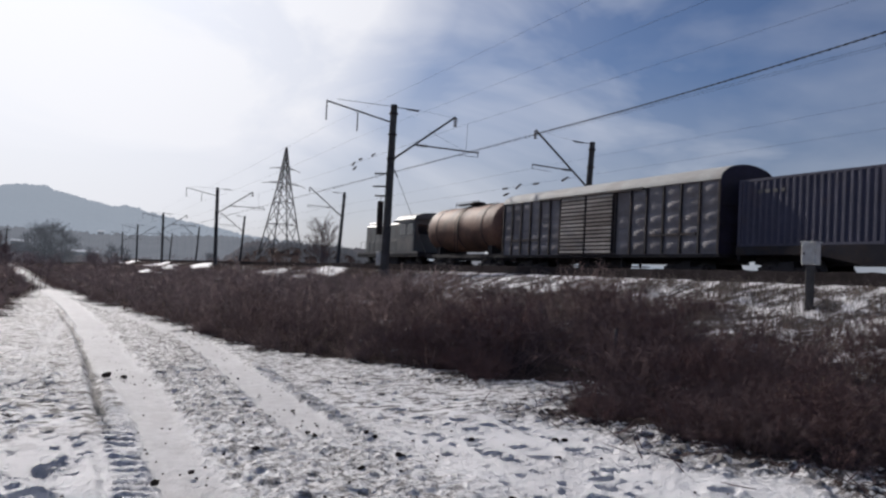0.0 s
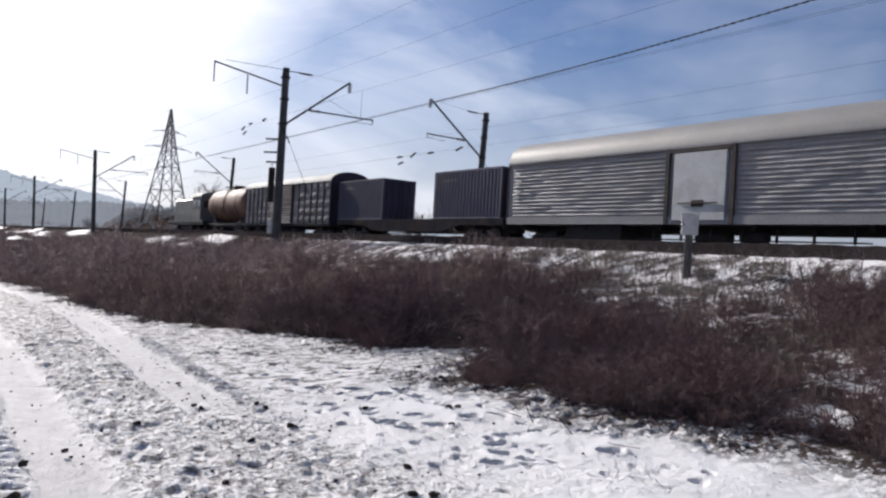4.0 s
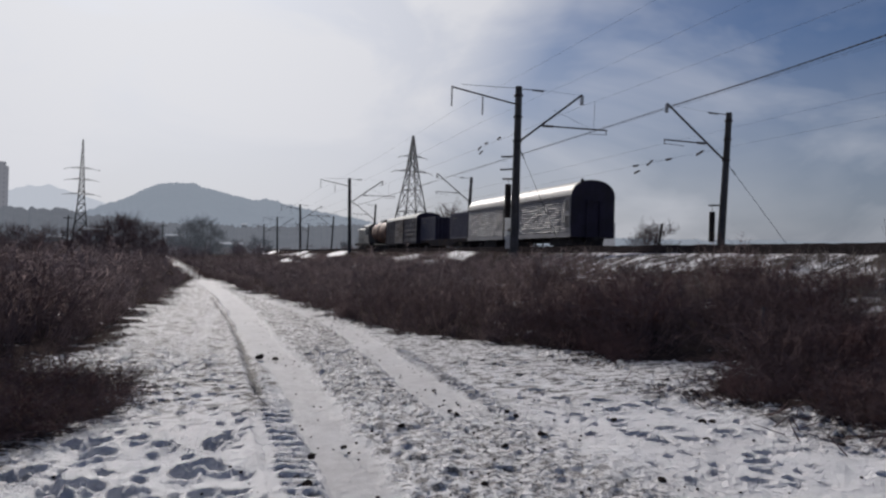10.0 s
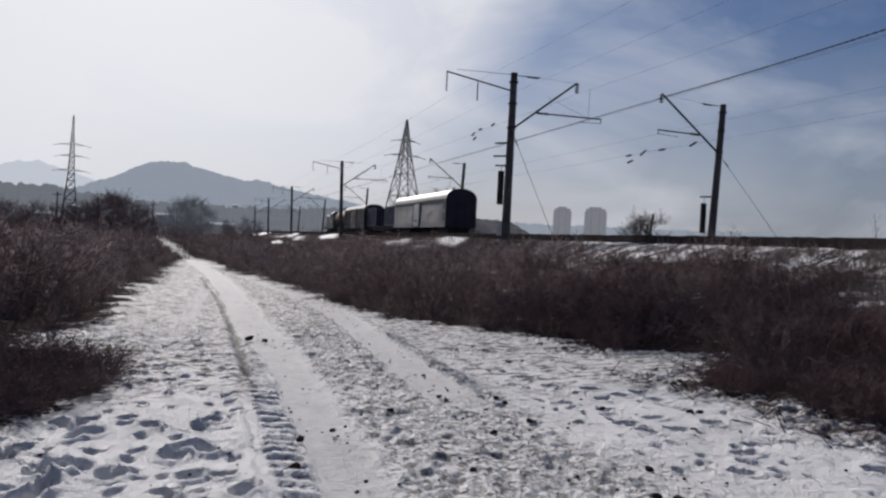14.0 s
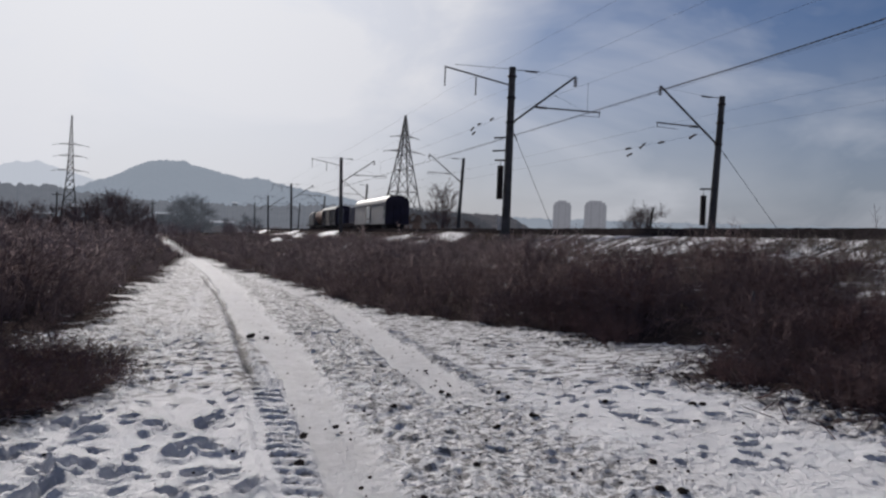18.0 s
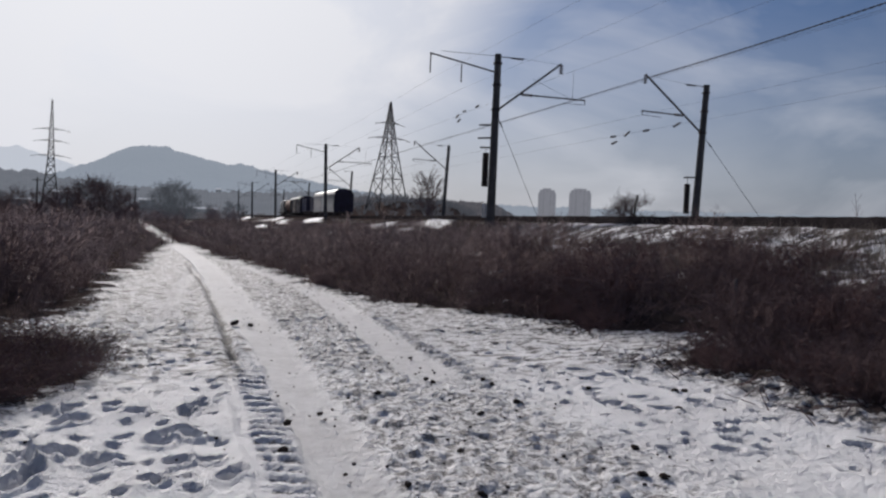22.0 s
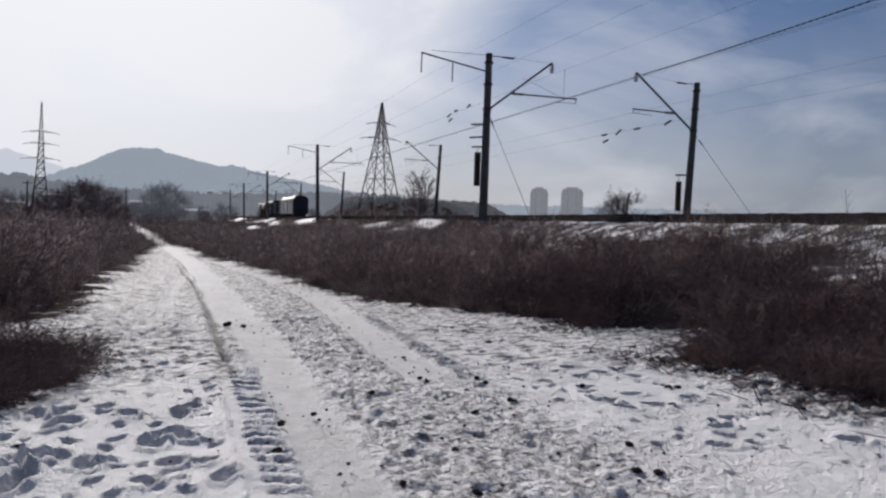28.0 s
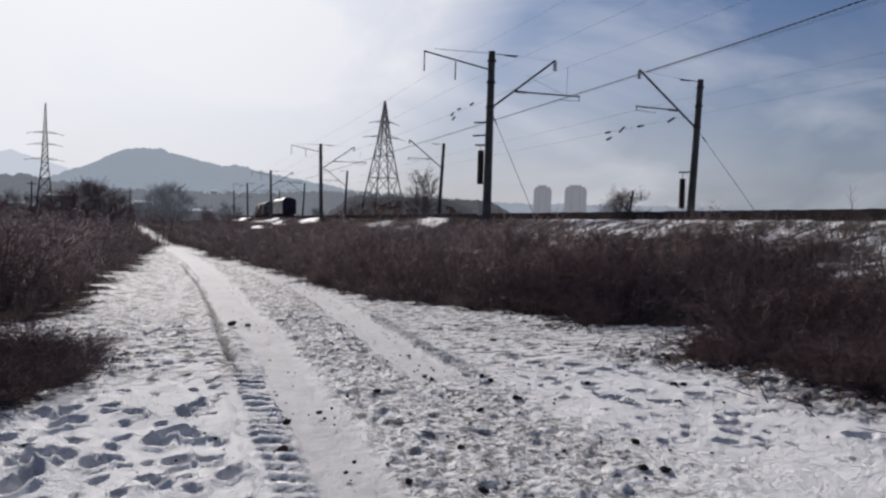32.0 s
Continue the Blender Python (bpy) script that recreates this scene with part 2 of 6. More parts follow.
BARK = material("tree_bark", (0.075, 0.066, 0.060), 0.95, spread=0.35, scale=1.5, fine=12)
DEAD_LEAF = material("dead_leaf", (0.20, 0.15, 0.12), 0.85, spread=0.4, scale=3, fine=30, bump=0, per_object=0.4)
GRILLE = material("dull_grille_slat", (0.06, 0.06, 0.066), 0.7, spread=0.2, scale=2)
CLOD = material("frozen_mud_clod", (0.052, 0.042, 0.036), 0.95, spread=0.4, scale=9, fine=60, bump=0.6)


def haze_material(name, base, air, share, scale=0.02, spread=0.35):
    """Surface mixed with glowing air colour, which puts winter haze into the material."""
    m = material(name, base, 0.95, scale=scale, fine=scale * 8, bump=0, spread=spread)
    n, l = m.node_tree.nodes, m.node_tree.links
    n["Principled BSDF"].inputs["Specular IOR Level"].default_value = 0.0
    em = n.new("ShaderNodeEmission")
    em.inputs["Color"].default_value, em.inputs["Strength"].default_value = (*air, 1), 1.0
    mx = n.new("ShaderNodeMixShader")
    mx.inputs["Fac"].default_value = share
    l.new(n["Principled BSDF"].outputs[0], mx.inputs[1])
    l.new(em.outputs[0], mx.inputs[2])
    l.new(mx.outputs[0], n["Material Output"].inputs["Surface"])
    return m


# towers, hills, woods, roofs, scrub and trees below glow with mixed-in haze
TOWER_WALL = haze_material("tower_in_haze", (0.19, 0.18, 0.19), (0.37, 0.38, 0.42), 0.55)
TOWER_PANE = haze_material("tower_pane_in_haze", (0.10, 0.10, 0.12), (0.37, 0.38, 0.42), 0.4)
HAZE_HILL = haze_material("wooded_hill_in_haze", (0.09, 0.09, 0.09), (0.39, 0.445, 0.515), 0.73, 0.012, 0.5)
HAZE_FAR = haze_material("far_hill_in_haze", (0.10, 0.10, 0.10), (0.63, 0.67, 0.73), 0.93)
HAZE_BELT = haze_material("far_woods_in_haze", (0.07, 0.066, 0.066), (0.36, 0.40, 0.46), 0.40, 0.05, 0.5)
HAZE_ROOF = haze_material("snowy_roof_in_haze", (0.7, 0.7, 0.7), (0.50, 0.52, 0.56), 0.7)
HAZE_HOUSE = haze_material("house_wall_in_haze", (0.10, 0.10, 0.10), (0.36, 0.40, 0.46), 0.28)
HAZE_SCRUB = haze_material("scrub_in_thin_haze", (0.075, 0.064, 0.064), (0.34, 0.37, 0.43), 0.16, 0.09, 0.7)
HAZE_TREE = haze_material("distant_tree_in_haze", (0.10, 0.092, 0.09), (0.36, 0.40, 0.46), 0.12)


# ---- geometry helpers ----
def bm_box(bm, x0, x1, y0, y1, z0, z1, bevel=0.0):
    vs = [bm.verts.new((x, y, z)) for z in (z0, z1) for y in (y0, y1) for x in (x0, x1)]
    fs = [bm.faces.new([vs[i] for i in q]) for q in ((0, 2, 3, 1), (4, 5, 7, 6), (0, 1, 5, 4), (2, 6, 7, 3), (0, 4, 6, 2), (1, 3, 7, 5))]
    if bevel:
        es = list({e for f in fs for e in f.edges})
        bmesh.ops.bevel(bm, geom=es, offset=bevel, segments=1, affect="EDGES", profile=0.5)
    return bm


def bm_rod(bm, a, b, r0, r1=None, n=6, caps=True):
    a, b = Vector(a), Vector(b)
    r1 = r0 if r1 is None else r1
    d = (b - a).normalized()
    u = d.orthogonal().normalized()
    v = d.cross(u)
    ra = [bm.verts.new(a + (u * math.cos(2 * math.pi * i / n) + v * math.sin(2 * math.pi * i / n)) * r0) for i in range(n)]
    rb = [bm.verts.new(b + (u * math.cos(2 * math.pi * i / n) + v * math.sin(2 * math.pi * i / n)) * r1) for i in range(n)]
    for i in range(n):
        f = bm.faces.new((ra[i], ra[(i + 1) % n], rb[(i + 1) % n], rb[i]))
        f.smooth = n > 6
    if caps:
        bm.faces.new(ra[::-1])
        bm.faces.new(rb)
    return bm


def bm_lathe(bm, origin, axis, profile, n=20):
    """Rings of (distance along the axis, radius)."""
    o, d = Vector(origin), Vector(axis).normalized()
    u = d.orthogonal().normalized()
    v = d.cross(u)
    rings = []
    for s, r in profile:
        rings.append([bm.verts.new(o + d * s + (u * math.cos(2 * math.pi * i / n) + v * math.sin(2 * math.pi * i / n)) * max(r, 0.001)) for i in range(n)])
    for p, q in zip(rings, rings[1:]):
        for i in range(n):
            f = bm.faces.new((p[i], p[(i + 1) % n], q[(i + 1) % n], q[i]))
            f.smooth = True
    bm.faces.new(rings[0][::-1])
    bm.faces.new(rings[-1])
    return bm


def bm_sweep(bm, section, y0, y1, closed=True, steps=1):
    """A section of (x, z) drawn out along y, with end faces."""
    rows = [[bm.verts.new((x, y0 + (y1 - y0) * k / steps, z)) for x, z in section] for k in range(steps + 1)]
    n = len(section)
    for p, q in zip(rows, rows[1:]):
        for i in range(n if closed else n - 1):
            bm.faces.new((p[i], q[i], q[(i + 1) % n], p[(i + 1) % n]))
    if closed:
        bm.faces.new(rows[0])
        bm.faces.new(rows[-1][::-1])
    return bm


ROUND = ("tank", "column", "roof", "filling_dome", "tension_weight", "brake_cylinder", "air_tank", "hoop", "trunk")


def part(name, bm, mat, parent=None, label=""):
    bmesh.ops.recalc_face_normals(bm, faces=bm.faces)
    me = bpy.data.meshes.new(name)
    bm.to_mesh(me)
    bm.free()
    if name in ROUND:
        me.shade_smooth()
        me.set_sharp_from_angle(angle=radians(35))
    me.materials.append(mat)
    ob = new(name, me)
    ob.parent = parent
    if label:
        ob["label"] = label
    return ob


def mesh_part(name, verts, faces, mat, parent=None, smooth=False):
    me = bpy.data.meshes.new(name)
    me.from_pydata(verts, [], faces)
    me.materials.append(mat)
    if smooth:
        me.shade_smooth()
    ob = new(name, me)
    ob.parent = parent
    return ob


def B():
    return bmesh.new()


def thing(name, label, category, group="", at=(0, 0, 0), rz=0):
    ob = new(name)
    ob.empty_display_size = 0.3
    ob.matrix_basis = pose(*at, 0, 0, rz)
    return tagged(ob, label, category, group)


def vnoise(x, y, seed=0):
    """Smooth value noise on arrays, 0 to 1."""
    xi, yi = np.floor(x).astype(np.int64), np.floor(y).astype(np.int64)
    fx, fy = x - xi, y - yi
    fx, fy = fx * fx * (3 - 2 * fx), fy * fy * (3 - 2 * fy)

    def h(a, b):
        k = (a * 374761393 + b * 668265263 + seed * 1442695041) & 0x7FFFFFFF
        k = ((k ^ (k >> 13)) * 1274126177) & 0x7FFFFFFF
        return ((k ^ (k >> 16)) & 0xFFFF) / 65535.0

    return (h(xi, yi) * (1 - fx) + h(xi + 1, yi) * fx) * (1 - fy) + (h(xi, yi + 1) * (1 - fx) + h(xi + 1, yi + 1) * fx) * fy


def fbm(x, y, octaves=4, seed=0):
    s, a = 0, 0.5
    for k in range(octaves):
        s = s + a * vnoise(x * 2 ** k + 17.3 * k, y * 2 ** k - 9.1 * k, seed + k)
        a *= 0.5
    return s / (1 - 0.5 ** octaves)


# ---- plan: the track runs along y; road in front, embankment between ----
RAIL_Z, TRACK_1, TRACK_2, NEAR_ROW, FAR_ROW = 2.25, 24.97, 31.0, 18.9, 36.7


def smooth(a, b, x):
    t = np.clip((x - a) / (b - a), 0, 1)
    return t * t * (3 - 2 * t)


def bend(y):
    """Sideways drift of the dirt road with distance."""
    y = np.asarray(y, float)
    return np.where(y < 10, 0.0, np.where(y < 40, -0.0013 * (y - 10) ** 2, -1.17 - 0.06 * (y - 40)))


def right_edge(y):
    """Where the shrubs begin on the embankment side."""
    y = np.asarray(y, float)
    bay = (fbm(y * 0.45, y * 0 + 3.0, 3, 71) - 0.5) * 1.4 * (1 - smooth(25, 60, y)) + 1.2 * np.exp(-((y - 5.0) / 0.4) ** 2) + 0.9 * smooth(5.0, 4.2, y) - 0.1 * np.exp(-((y - 8.2) / 0.5) ** 2) + 0.45 * np.exp(-((y - 7.45) / 0.3) ** 2) + 2.3 * smooth(8.7, 11.0, y) * (1 - smooth(11.3, 11.9, y))
    return bay + np.interp(y, (13, 17, 26, 34, 44, 49, 67, 105, 400), (6.7, 4.1, 3.0, 1.75, 0.9, -0.25, -1.4, -3.9, -24.0))


def left_edge(y):
    y = np.asarray(y, float)
    return (fbm(y * 0.5, y * 0 + 1.0, 3, 73) - 0.5) * 1.1 * smooth(10.5, 13, y) * (1 - smooth(30, 50, y)) + np.where(y < 20, -1.7 + 0.9 * np.exp(-((y - 9.0) / 1.3) ** 2) - 1.1 * np.exp(-((y - 12.5) / 0.9) ** 2), np.interp(y, (20, 28, 40, 49, 88, 131, 400), (-1.9, -1.35, -1.25, -1.0, -4.3, -6.9, -30.0)))


MOUNDS = ((17.4, 71.0, 1.7, 7.0), (18.9, 59.0, 1.2, 5.0), (16.2, 55.5, 1.3, 3.0), (18.6, 118.0, 1.6, 9.0), (17.0, 146.0, 1.4, 9.0), (12.0, 101.0, 1.3, 5.0), (8.0, 84.0, 1.5, 3.5))


def mounds(x, y):
    """Snowed-over heaps of old spoil along the far bank."""
    out = 0.0
    for mx, my, rx, ry in MOUNDS:
        out = np.maximum(out, np.exp(-((x - mx) / rx) ** 2 - ((y - my) / ry) ** 2))
    return out


FRINGE = ((6.3, 8.3), (6.75, 7.6), (6.55, 6.95), (6.5, 6.3), (6.6, 5.7), (7.1, 5.2), (7.8, 4.75), (8.3, 4.5), (6.0, 8.9), (7.0, 4.6), (7.3, 9.4), (8.1, 10.2), (8.8, 11.0), (8.2, 11.7), (7.4, 12.0), (6.4, 11.6))


def fringe(x, y):
    """Ragged spread of fallen litter on the snow at the foot of the front shrubs."""
    out = 0.0
    for fx, fy in FRINGE:
        out = np.maximum(out, np.exp(-((x - fx) ** 2 + (y - fy) ** 2) / 0.32))
    return out


def hollow(x, y):
    """An open snowy hollow behind the front shrubs, with only weeds in it."""
    side = x - 1.42 * y
    weedy = smooth(0.0, 0.7, side) * smooth(4.2, 4.8, y) * (1 - smooth(6.9, 7.6, y)) * smooth(8.5, 9.0, x) * (1 - smooth(12.6, 13.4, x))
    bay = 1.3 * np.exp(-((x - 9.25) / 0.75) ** 2 - ((y - 5.0) / 0.5) ** 2)
    return np.clip(np.maximum(0.5 * weedy, bay), 0, 1)


def bank_limit(y):
    """Where the dense shrubs end and the snowy upper slope begins."""
    return np.interp(y, (4, 5.5, 8.4, 12, 14.5, 17, 20, 22.5, 26, 32, 40, 60), (10.6, 11.2, 12.8, 13.4, 14.7, 15.6, 15.6, 14.0, 13.4, 15.4, 17.0, 18.4))


def base_height(x, y):
    """Road level, the bank up to the track bed, and the land beyond."""
    e = right_edge(y)
    up = 1.05 * smooth(0.0, 1.0, (x - e - 0.6) / np.maximum(17.0 - e - 0.6, 1)) + 1.2 * np.clip((x - 17.0) / 3.6, 0, 1) - 0.45 * smooth(20.6, 22.5, x)
    down = 1.4 * smooth(38.5, 46, x)
    rise = 6.2 * smooth(112, 160, y) * smooth(35.8, 44, x) * (1 - smooth(0.33, 0.45, x / np.maximum(y, 1.0))) * (1 - smooth(185, 250, y))
    return up - down + rise - 0.25 * smooth(-3, -14, x)


def ground_height(x, y):
    z = base_height(x, y)
    e, le = right_edge(y), left_edge(y)
    wild = np.clip(smooth(0, 1.2, x - e) + smooth(0, 1.0, le - x), 0, 1) * (1 - smooth(19.5, 21, x))
    wild = wild * (1 - 0.6 * hollow(x, y))
    z = z + wild * (fbm(x * 0.8, y * 0.8, 4, 5) - 0.45) * 0.42 + mounds(x, y) * (0.1 + 0.9 * fbm(x * 0.9, y * 0.35, 3, 15)) * 0.8
    return z


# ---- ground: one sheet to the horizon, fine near the road ----
def spaced(lo, hi, step, far_lo, far_hi, growth, behind):
    mid = list(np.arange(lo, hi, step))
    up, s = [hi], step
    while up[-1] < far_hi:
        s *= growth
        up.append(up[-1] + s)
    dn, s = [], step
    v = lo
    while v > far_lo:
        s *= behind
        v -= s
        dn.append(v)
    return np.array(dn[::-1] + mid + up)


GX = spaced(-2.3, 6.8, 0.028, -3500, 3500, 1.085, 1.085)
GY = spaced(3.9, 13.0, 0.030, -3500, 4500, 1.030, 1.18)


def right_track(y):
    """Middle line of the wheel track on the embankment side."""
    return np.interp(y, (0, 9.4, 12, 16, 20, 26, 32, 132), (2.75, 2.78, 2.85, 3.04, 2.98, 2.3, 1.47, -7.53))


def ruts(x, y):
    """Masks of the two packed wheel tracks on either side of the churned strip."""
    xl = x - bend(y)
    wob = (fbm(y * 0.8, y * 0 + 2.0, 3, 17) - 0.5) * 0.16
    left = smooth(0.84 - 0.25 * smooth(10, 14, y), 0.94 - 0.25 * smooth(10, 14, y), xl + wob) * (1 - smooth(1.30, 1.52, xl + wob * 1.5))
    c = x - right_track(y) + wob
    right = smooth(-0.42, -0.24, c) * (1 - smooth(0.24, 0.36, c)) * smooth(7.0, 9.0, y)
    return left, right


def verge_trace(x, y):
    """A faint older wheel trace that leaves the left track across the verge."""
    mid = np.interp(y, (10, 13.6, 16.3, 22.3, 27), (-0.47, -0.39, -0.21, 0.06, 0.26))
    return np.exp(-((x - mid + (fbm(y * 0.9, y * 0 + 4.0, 2, 27) - 0.5) * 0.1) / 0.15) ** 2) * smooth(10.0, 12.5, y) * (1 - smooth(24, 28, y))


def tread_bars(x, y):
    """Lug marks of a tractor tyre: a bold row beside the left track, a finer one at the right track's outer edge."""
    xl = x - bend(y)
    wob = (fbm(y * 1.3, y * 0 + 7.0, 2, 18) - 0.5) * 0.10
    a = smooth(0.55, 0.60, xl + wob) * (1 - smooth(0.84, 0.90, xl + wob)) * (1 - smooth(9.5, 12.0, y))
    pa = np.clip(1.6 * np.sin((y + 0.30 * np.abs(xl - 0.62)) * 2 * np.pi / 0.215 + 2.0 * vnoise(x * 1.2, y * 1.1, 9)), -1, 1)
    d = x - right_track(y)
    b = smooth(0.30, 0.36, d) * (1 - smooth(0.54, 0.62, d)) * smooth(7.2, 9.0, y) * (1 - smooth(13.0, 15.0, y)) * (0.45 + 0.7 * vnoise(x * 0.7, y * 0.6, 41))
    pb = np.clip(1.6 * np.sin((y + 0.6 * d) * 2 * np.pi / 0.18), -1, 1)
    return a * pa * (0.45 + 0.75 * vnoise(x * 4, y * 2.3, 6)), b * pb


def make_ground():
    x, y = np.meshgrid(GX, GY)
    z = ground_height(x, y)
    e, le = right_edge(y), left_edge(y)
    nearby = (1 - smooth(26, 55, y)) * smooth(-2, 2, y)
    left, right = ruts(x, y)
    xb = x - bend(y)
    road = smooth(0.9, 1.4, xb) * (1 - smooth(2.9, 4.0, xb)) * (1 - left) * (1 - right)
    verge_l = (1 - smooth(0.2, 0.5, xb)) * smooth(7.6, 9.6, y)
    open_snow = (1 - smooth(-0.3, 0.5, x - e)) * (1 - smooth(-0.3, 0.5, le - x))
    hem = np.clip(smooth(-1.7, -0.2, x - e) + smooth(-0.5, 0.1, le - x), 0, 1)
    # churned crumbs of snow on the road, soft drifts elsewhere
    lumps = fbm(x * 5.0, y * 3.4, 4, 21)
    crumb = smooth(0.50, 0.72, fbm(x * 10.0, y * 7.5, 3, 29))
    grit = fbm(x * 15.0, y * 11.0, 2, 33) - 0.5
    hem = np.clip(hem + fringe(x, y), 0, 1)
    rough = np.clip(road + 0.65 * verge_l + 0.9 * hem + 0.9 * fringe(x, y), 0, 2.0)
    z += open_snow * nearby * (rough * ((lumps - 0.5) * 0.055 + 0.030 * crumb + 0.028 * grit) + np.clip(1 - rough, 0, 1) * (1 - 0.8 * left) * (1 - 0.7 * right) * ((fbm(x * 1.3, y * 1.0, 3, 3) - 0.5) * 0.10 + grit * 0.018 + (fbm(x * 6, y * 4.5, 3, 13) - 0.5) * 0.024))
    z -= 0.03 * verge_trace(x, y)
    z -= open_snow * left * 0.045 + open_snow * right * 0.03
    bars, fine_bars = tread_bars(x, y)
    z += nearby * (0.021 * bars + 0.024 * fine_bars)
    # the cut edge beside the left wheel track: a groove with a raised lip
    z -= nearby * 0.06 * np.exp(-((xb - 0.60 + 0.16 * smooth(14, 30, y)) / 0.07) ** 2) * smooth(8.5, 10.5, y)
    z -= nearby * 0.035 * np.exp(-((xb - 0.47) / 0.045) ** 2) * (1 - smooth(8.5, 10.0, y))
    z += open_snow * nearby * 0.08 * np.exp(-((xb - 0.45) / 0.09) ** 2) * vnoise(x * 3, y * 0.9, 4)
    # footprints: dented ovals with a small rim
    rnd = random.Random(7)
    prints = []
    for _ in range(430):
        py = rnd.uniform(3.9, 13)
        left_side = rnd.random() < 0.5
        px = rnd.uniform(float(left_edge(py)) + 0.1, 0.40) if left_side else rnd.uniform(3.7, float(right_edge(py)) + 0.3)
        k = 0.75 if left_side and py < 7.5 else 0.8
        prints.append((px, py, k * rnd.uniform(0.045, 0.08), k * rnd.uniform(0.07, 0.135), rnd.uniform(-0.9, 0.9), k * rnd.uniform(0.03, 0.07)))
    for fx, fy in ((-1.26, 6.37), (-1.34, 6.18), (-1.01, 5.82), (-0.89, 5.89), (-0.77, 5.9), (-0.54, 5.72), (-0.91, 5.52), (-0.99, 5.34), (-0.16, 6.13), (-0.06, 6.36), (0.07, 6.32), (-0.01, 5.61), (0.34, 5.13), (-0.16, 5.18), (-0.57, 7.2), (-0.89, 7.14), (-1.12, 7.22), (-0.37, 6.98), (0.15, 7.18), (0.05, 7.0), (0.21, 5.59), (-0.88, 6.72), (-0.8, 6.78)):
        prints.append((fx, fy, rnd.uniform(0.07, 0.10), rnd.uniform(0.11, 0.155), rnd.uniform(-0.9, 0.9), rnd.uniform(0.09, 0.125)))
    for fx, fy in ((3.99, 7.71), (4.55, 7.79), (4.85, 7.91), (4.32, 7.34), (5.18, 7.7), (4.63, 6.88), (4.13, 6.62), (4.2, 6.33), (4.59, 6.42), (5.13, 6.56), (5.54, 6.59), (4.68, 5.55), (4.55, 5.28), (4.27, 5.05), (5.25, 8.18), (4.19, 9.2), (4.65, 8.3), (5.52, 4.9), (4.26, 8.6), (5.9, 5.6)):
        prints.append((fx, fy, 0.08, 0.125, rnd.uniform(0.6, 1.6), rnd.uniform(0.07, 0.10)))
    for px, py, a, b, th, dep in prints:
        i0, i1 = np.searchsorted(GY, (py - 0.5, py + 0.5))
        j0, j1 = np.searchsorted(GX, (px - 0.5, px + 0.5))
        sx, sy = x[i0:i1, j0:j1] - px, y[i0:i1, j0:j1] - py
        u = (sx * math.cos(th) + sy * math.sin(th)) / a
        v = (-sx * math.sin(th) + sy * math.cos(th)) / b
        q = np.sqrt(u * u + v * v)
        z[i0:i1, j0:j1] += -dep * (1 - smooth(0.6, 1.1, q)) + 0.25 * dep * np.exp(-((q - 1.3) / 0.25) ** 2)
    far = smooth(300, 900, np.hypot(x, y))
    z += far * (fbm(x * 0.004, y * 0.004, 3, 9) - 0.5) * 6
    n, m = x.shape
    verts = np.stack([x, y, z], -1).reshape(-1, 3)
    k = np.arange(n * m).reshape(n, m)
    quads = np.stack([k[:-1, :-1], k[:-1, 1:], k[1:, 1:], k[1:, :-1]], -1).reshape(-1, 4)
    me = bpy.data.meshes.new("ground")
    me.vertices.add(len(verts))
    me.vertices.foreach_set("co", verts.ravel())
    me.loops.add(quads.size)
    me.loops.foreach_set("vertex_index", quads.ravel().astype(np.int32))
    me.polygons.add(len(quads))
    me.polygons.foreach_set("loop_start", np.arange(0, quads.size, 4, dtype=np.int32))
    me.update(calc_edges=True)
    me.shade_smooth()
    # what lies on the ground: bare litter under the shrubs, churned dirt on the road
    # groove and tread gaps are dirtied as well, which puts their shade into colour
    groove = np.exp(-((xb - 0.60 + 0.16 * smooth(14, 30, y)) / 0.075) ** 2) * smooth(7.8, 9.5, y) * (1 - smooth(24, 34, y)) * (0.5 + 0.8 * vnoise(x * 3, y * 1.5, 12))
    treads = np.clip(-1.5 * bars, 0, 1) + 0.3 * np.clip(-fine_bars, 0, 1)
    litter = np.clip(smooth(-1.3, 0.8, x - e) * (1 - (0.49 - 0.45 * smooth(36, 48, y)) * smooth(-1.2, 0.6, x - bank_limit(y))) + smooth(-0.7, 0.7, le - x), 0, 1)
    litter = np.maximum(litter, 0.85 * smooth(42, 90, np.hypot(x - 5, y)) * (1 - open_snow))
    litter = np.maximum(litter * (1 - 0.85 * smooth(0.45, 1.0, hollow(x, y)) - 0.10 * smooth(0.2, 0.5, hollow(x, y))), 0.42 * fringe(x, y))
    drift = smooth(0.57, 0.63, fbm(x * 0.12, y * 0.04, 3, 91)) * smooth(14.5, 17, x) * (1 - smooth(21, 22, x)) * smooth(60, 90, y)
    litter = litter * (1 - drift) * (1 - smooth(0.30, 0.62, mounds(x, y) * (0.35 + 1.15 * fbm(x * 0.6, y * 0.22, 3, 97))))
    litter = np.maximum(litter, 1.4 * smooth(21.0, 23.0, x) * smooth(55, 75, y) * (1 - smooth(60, 120, x)))
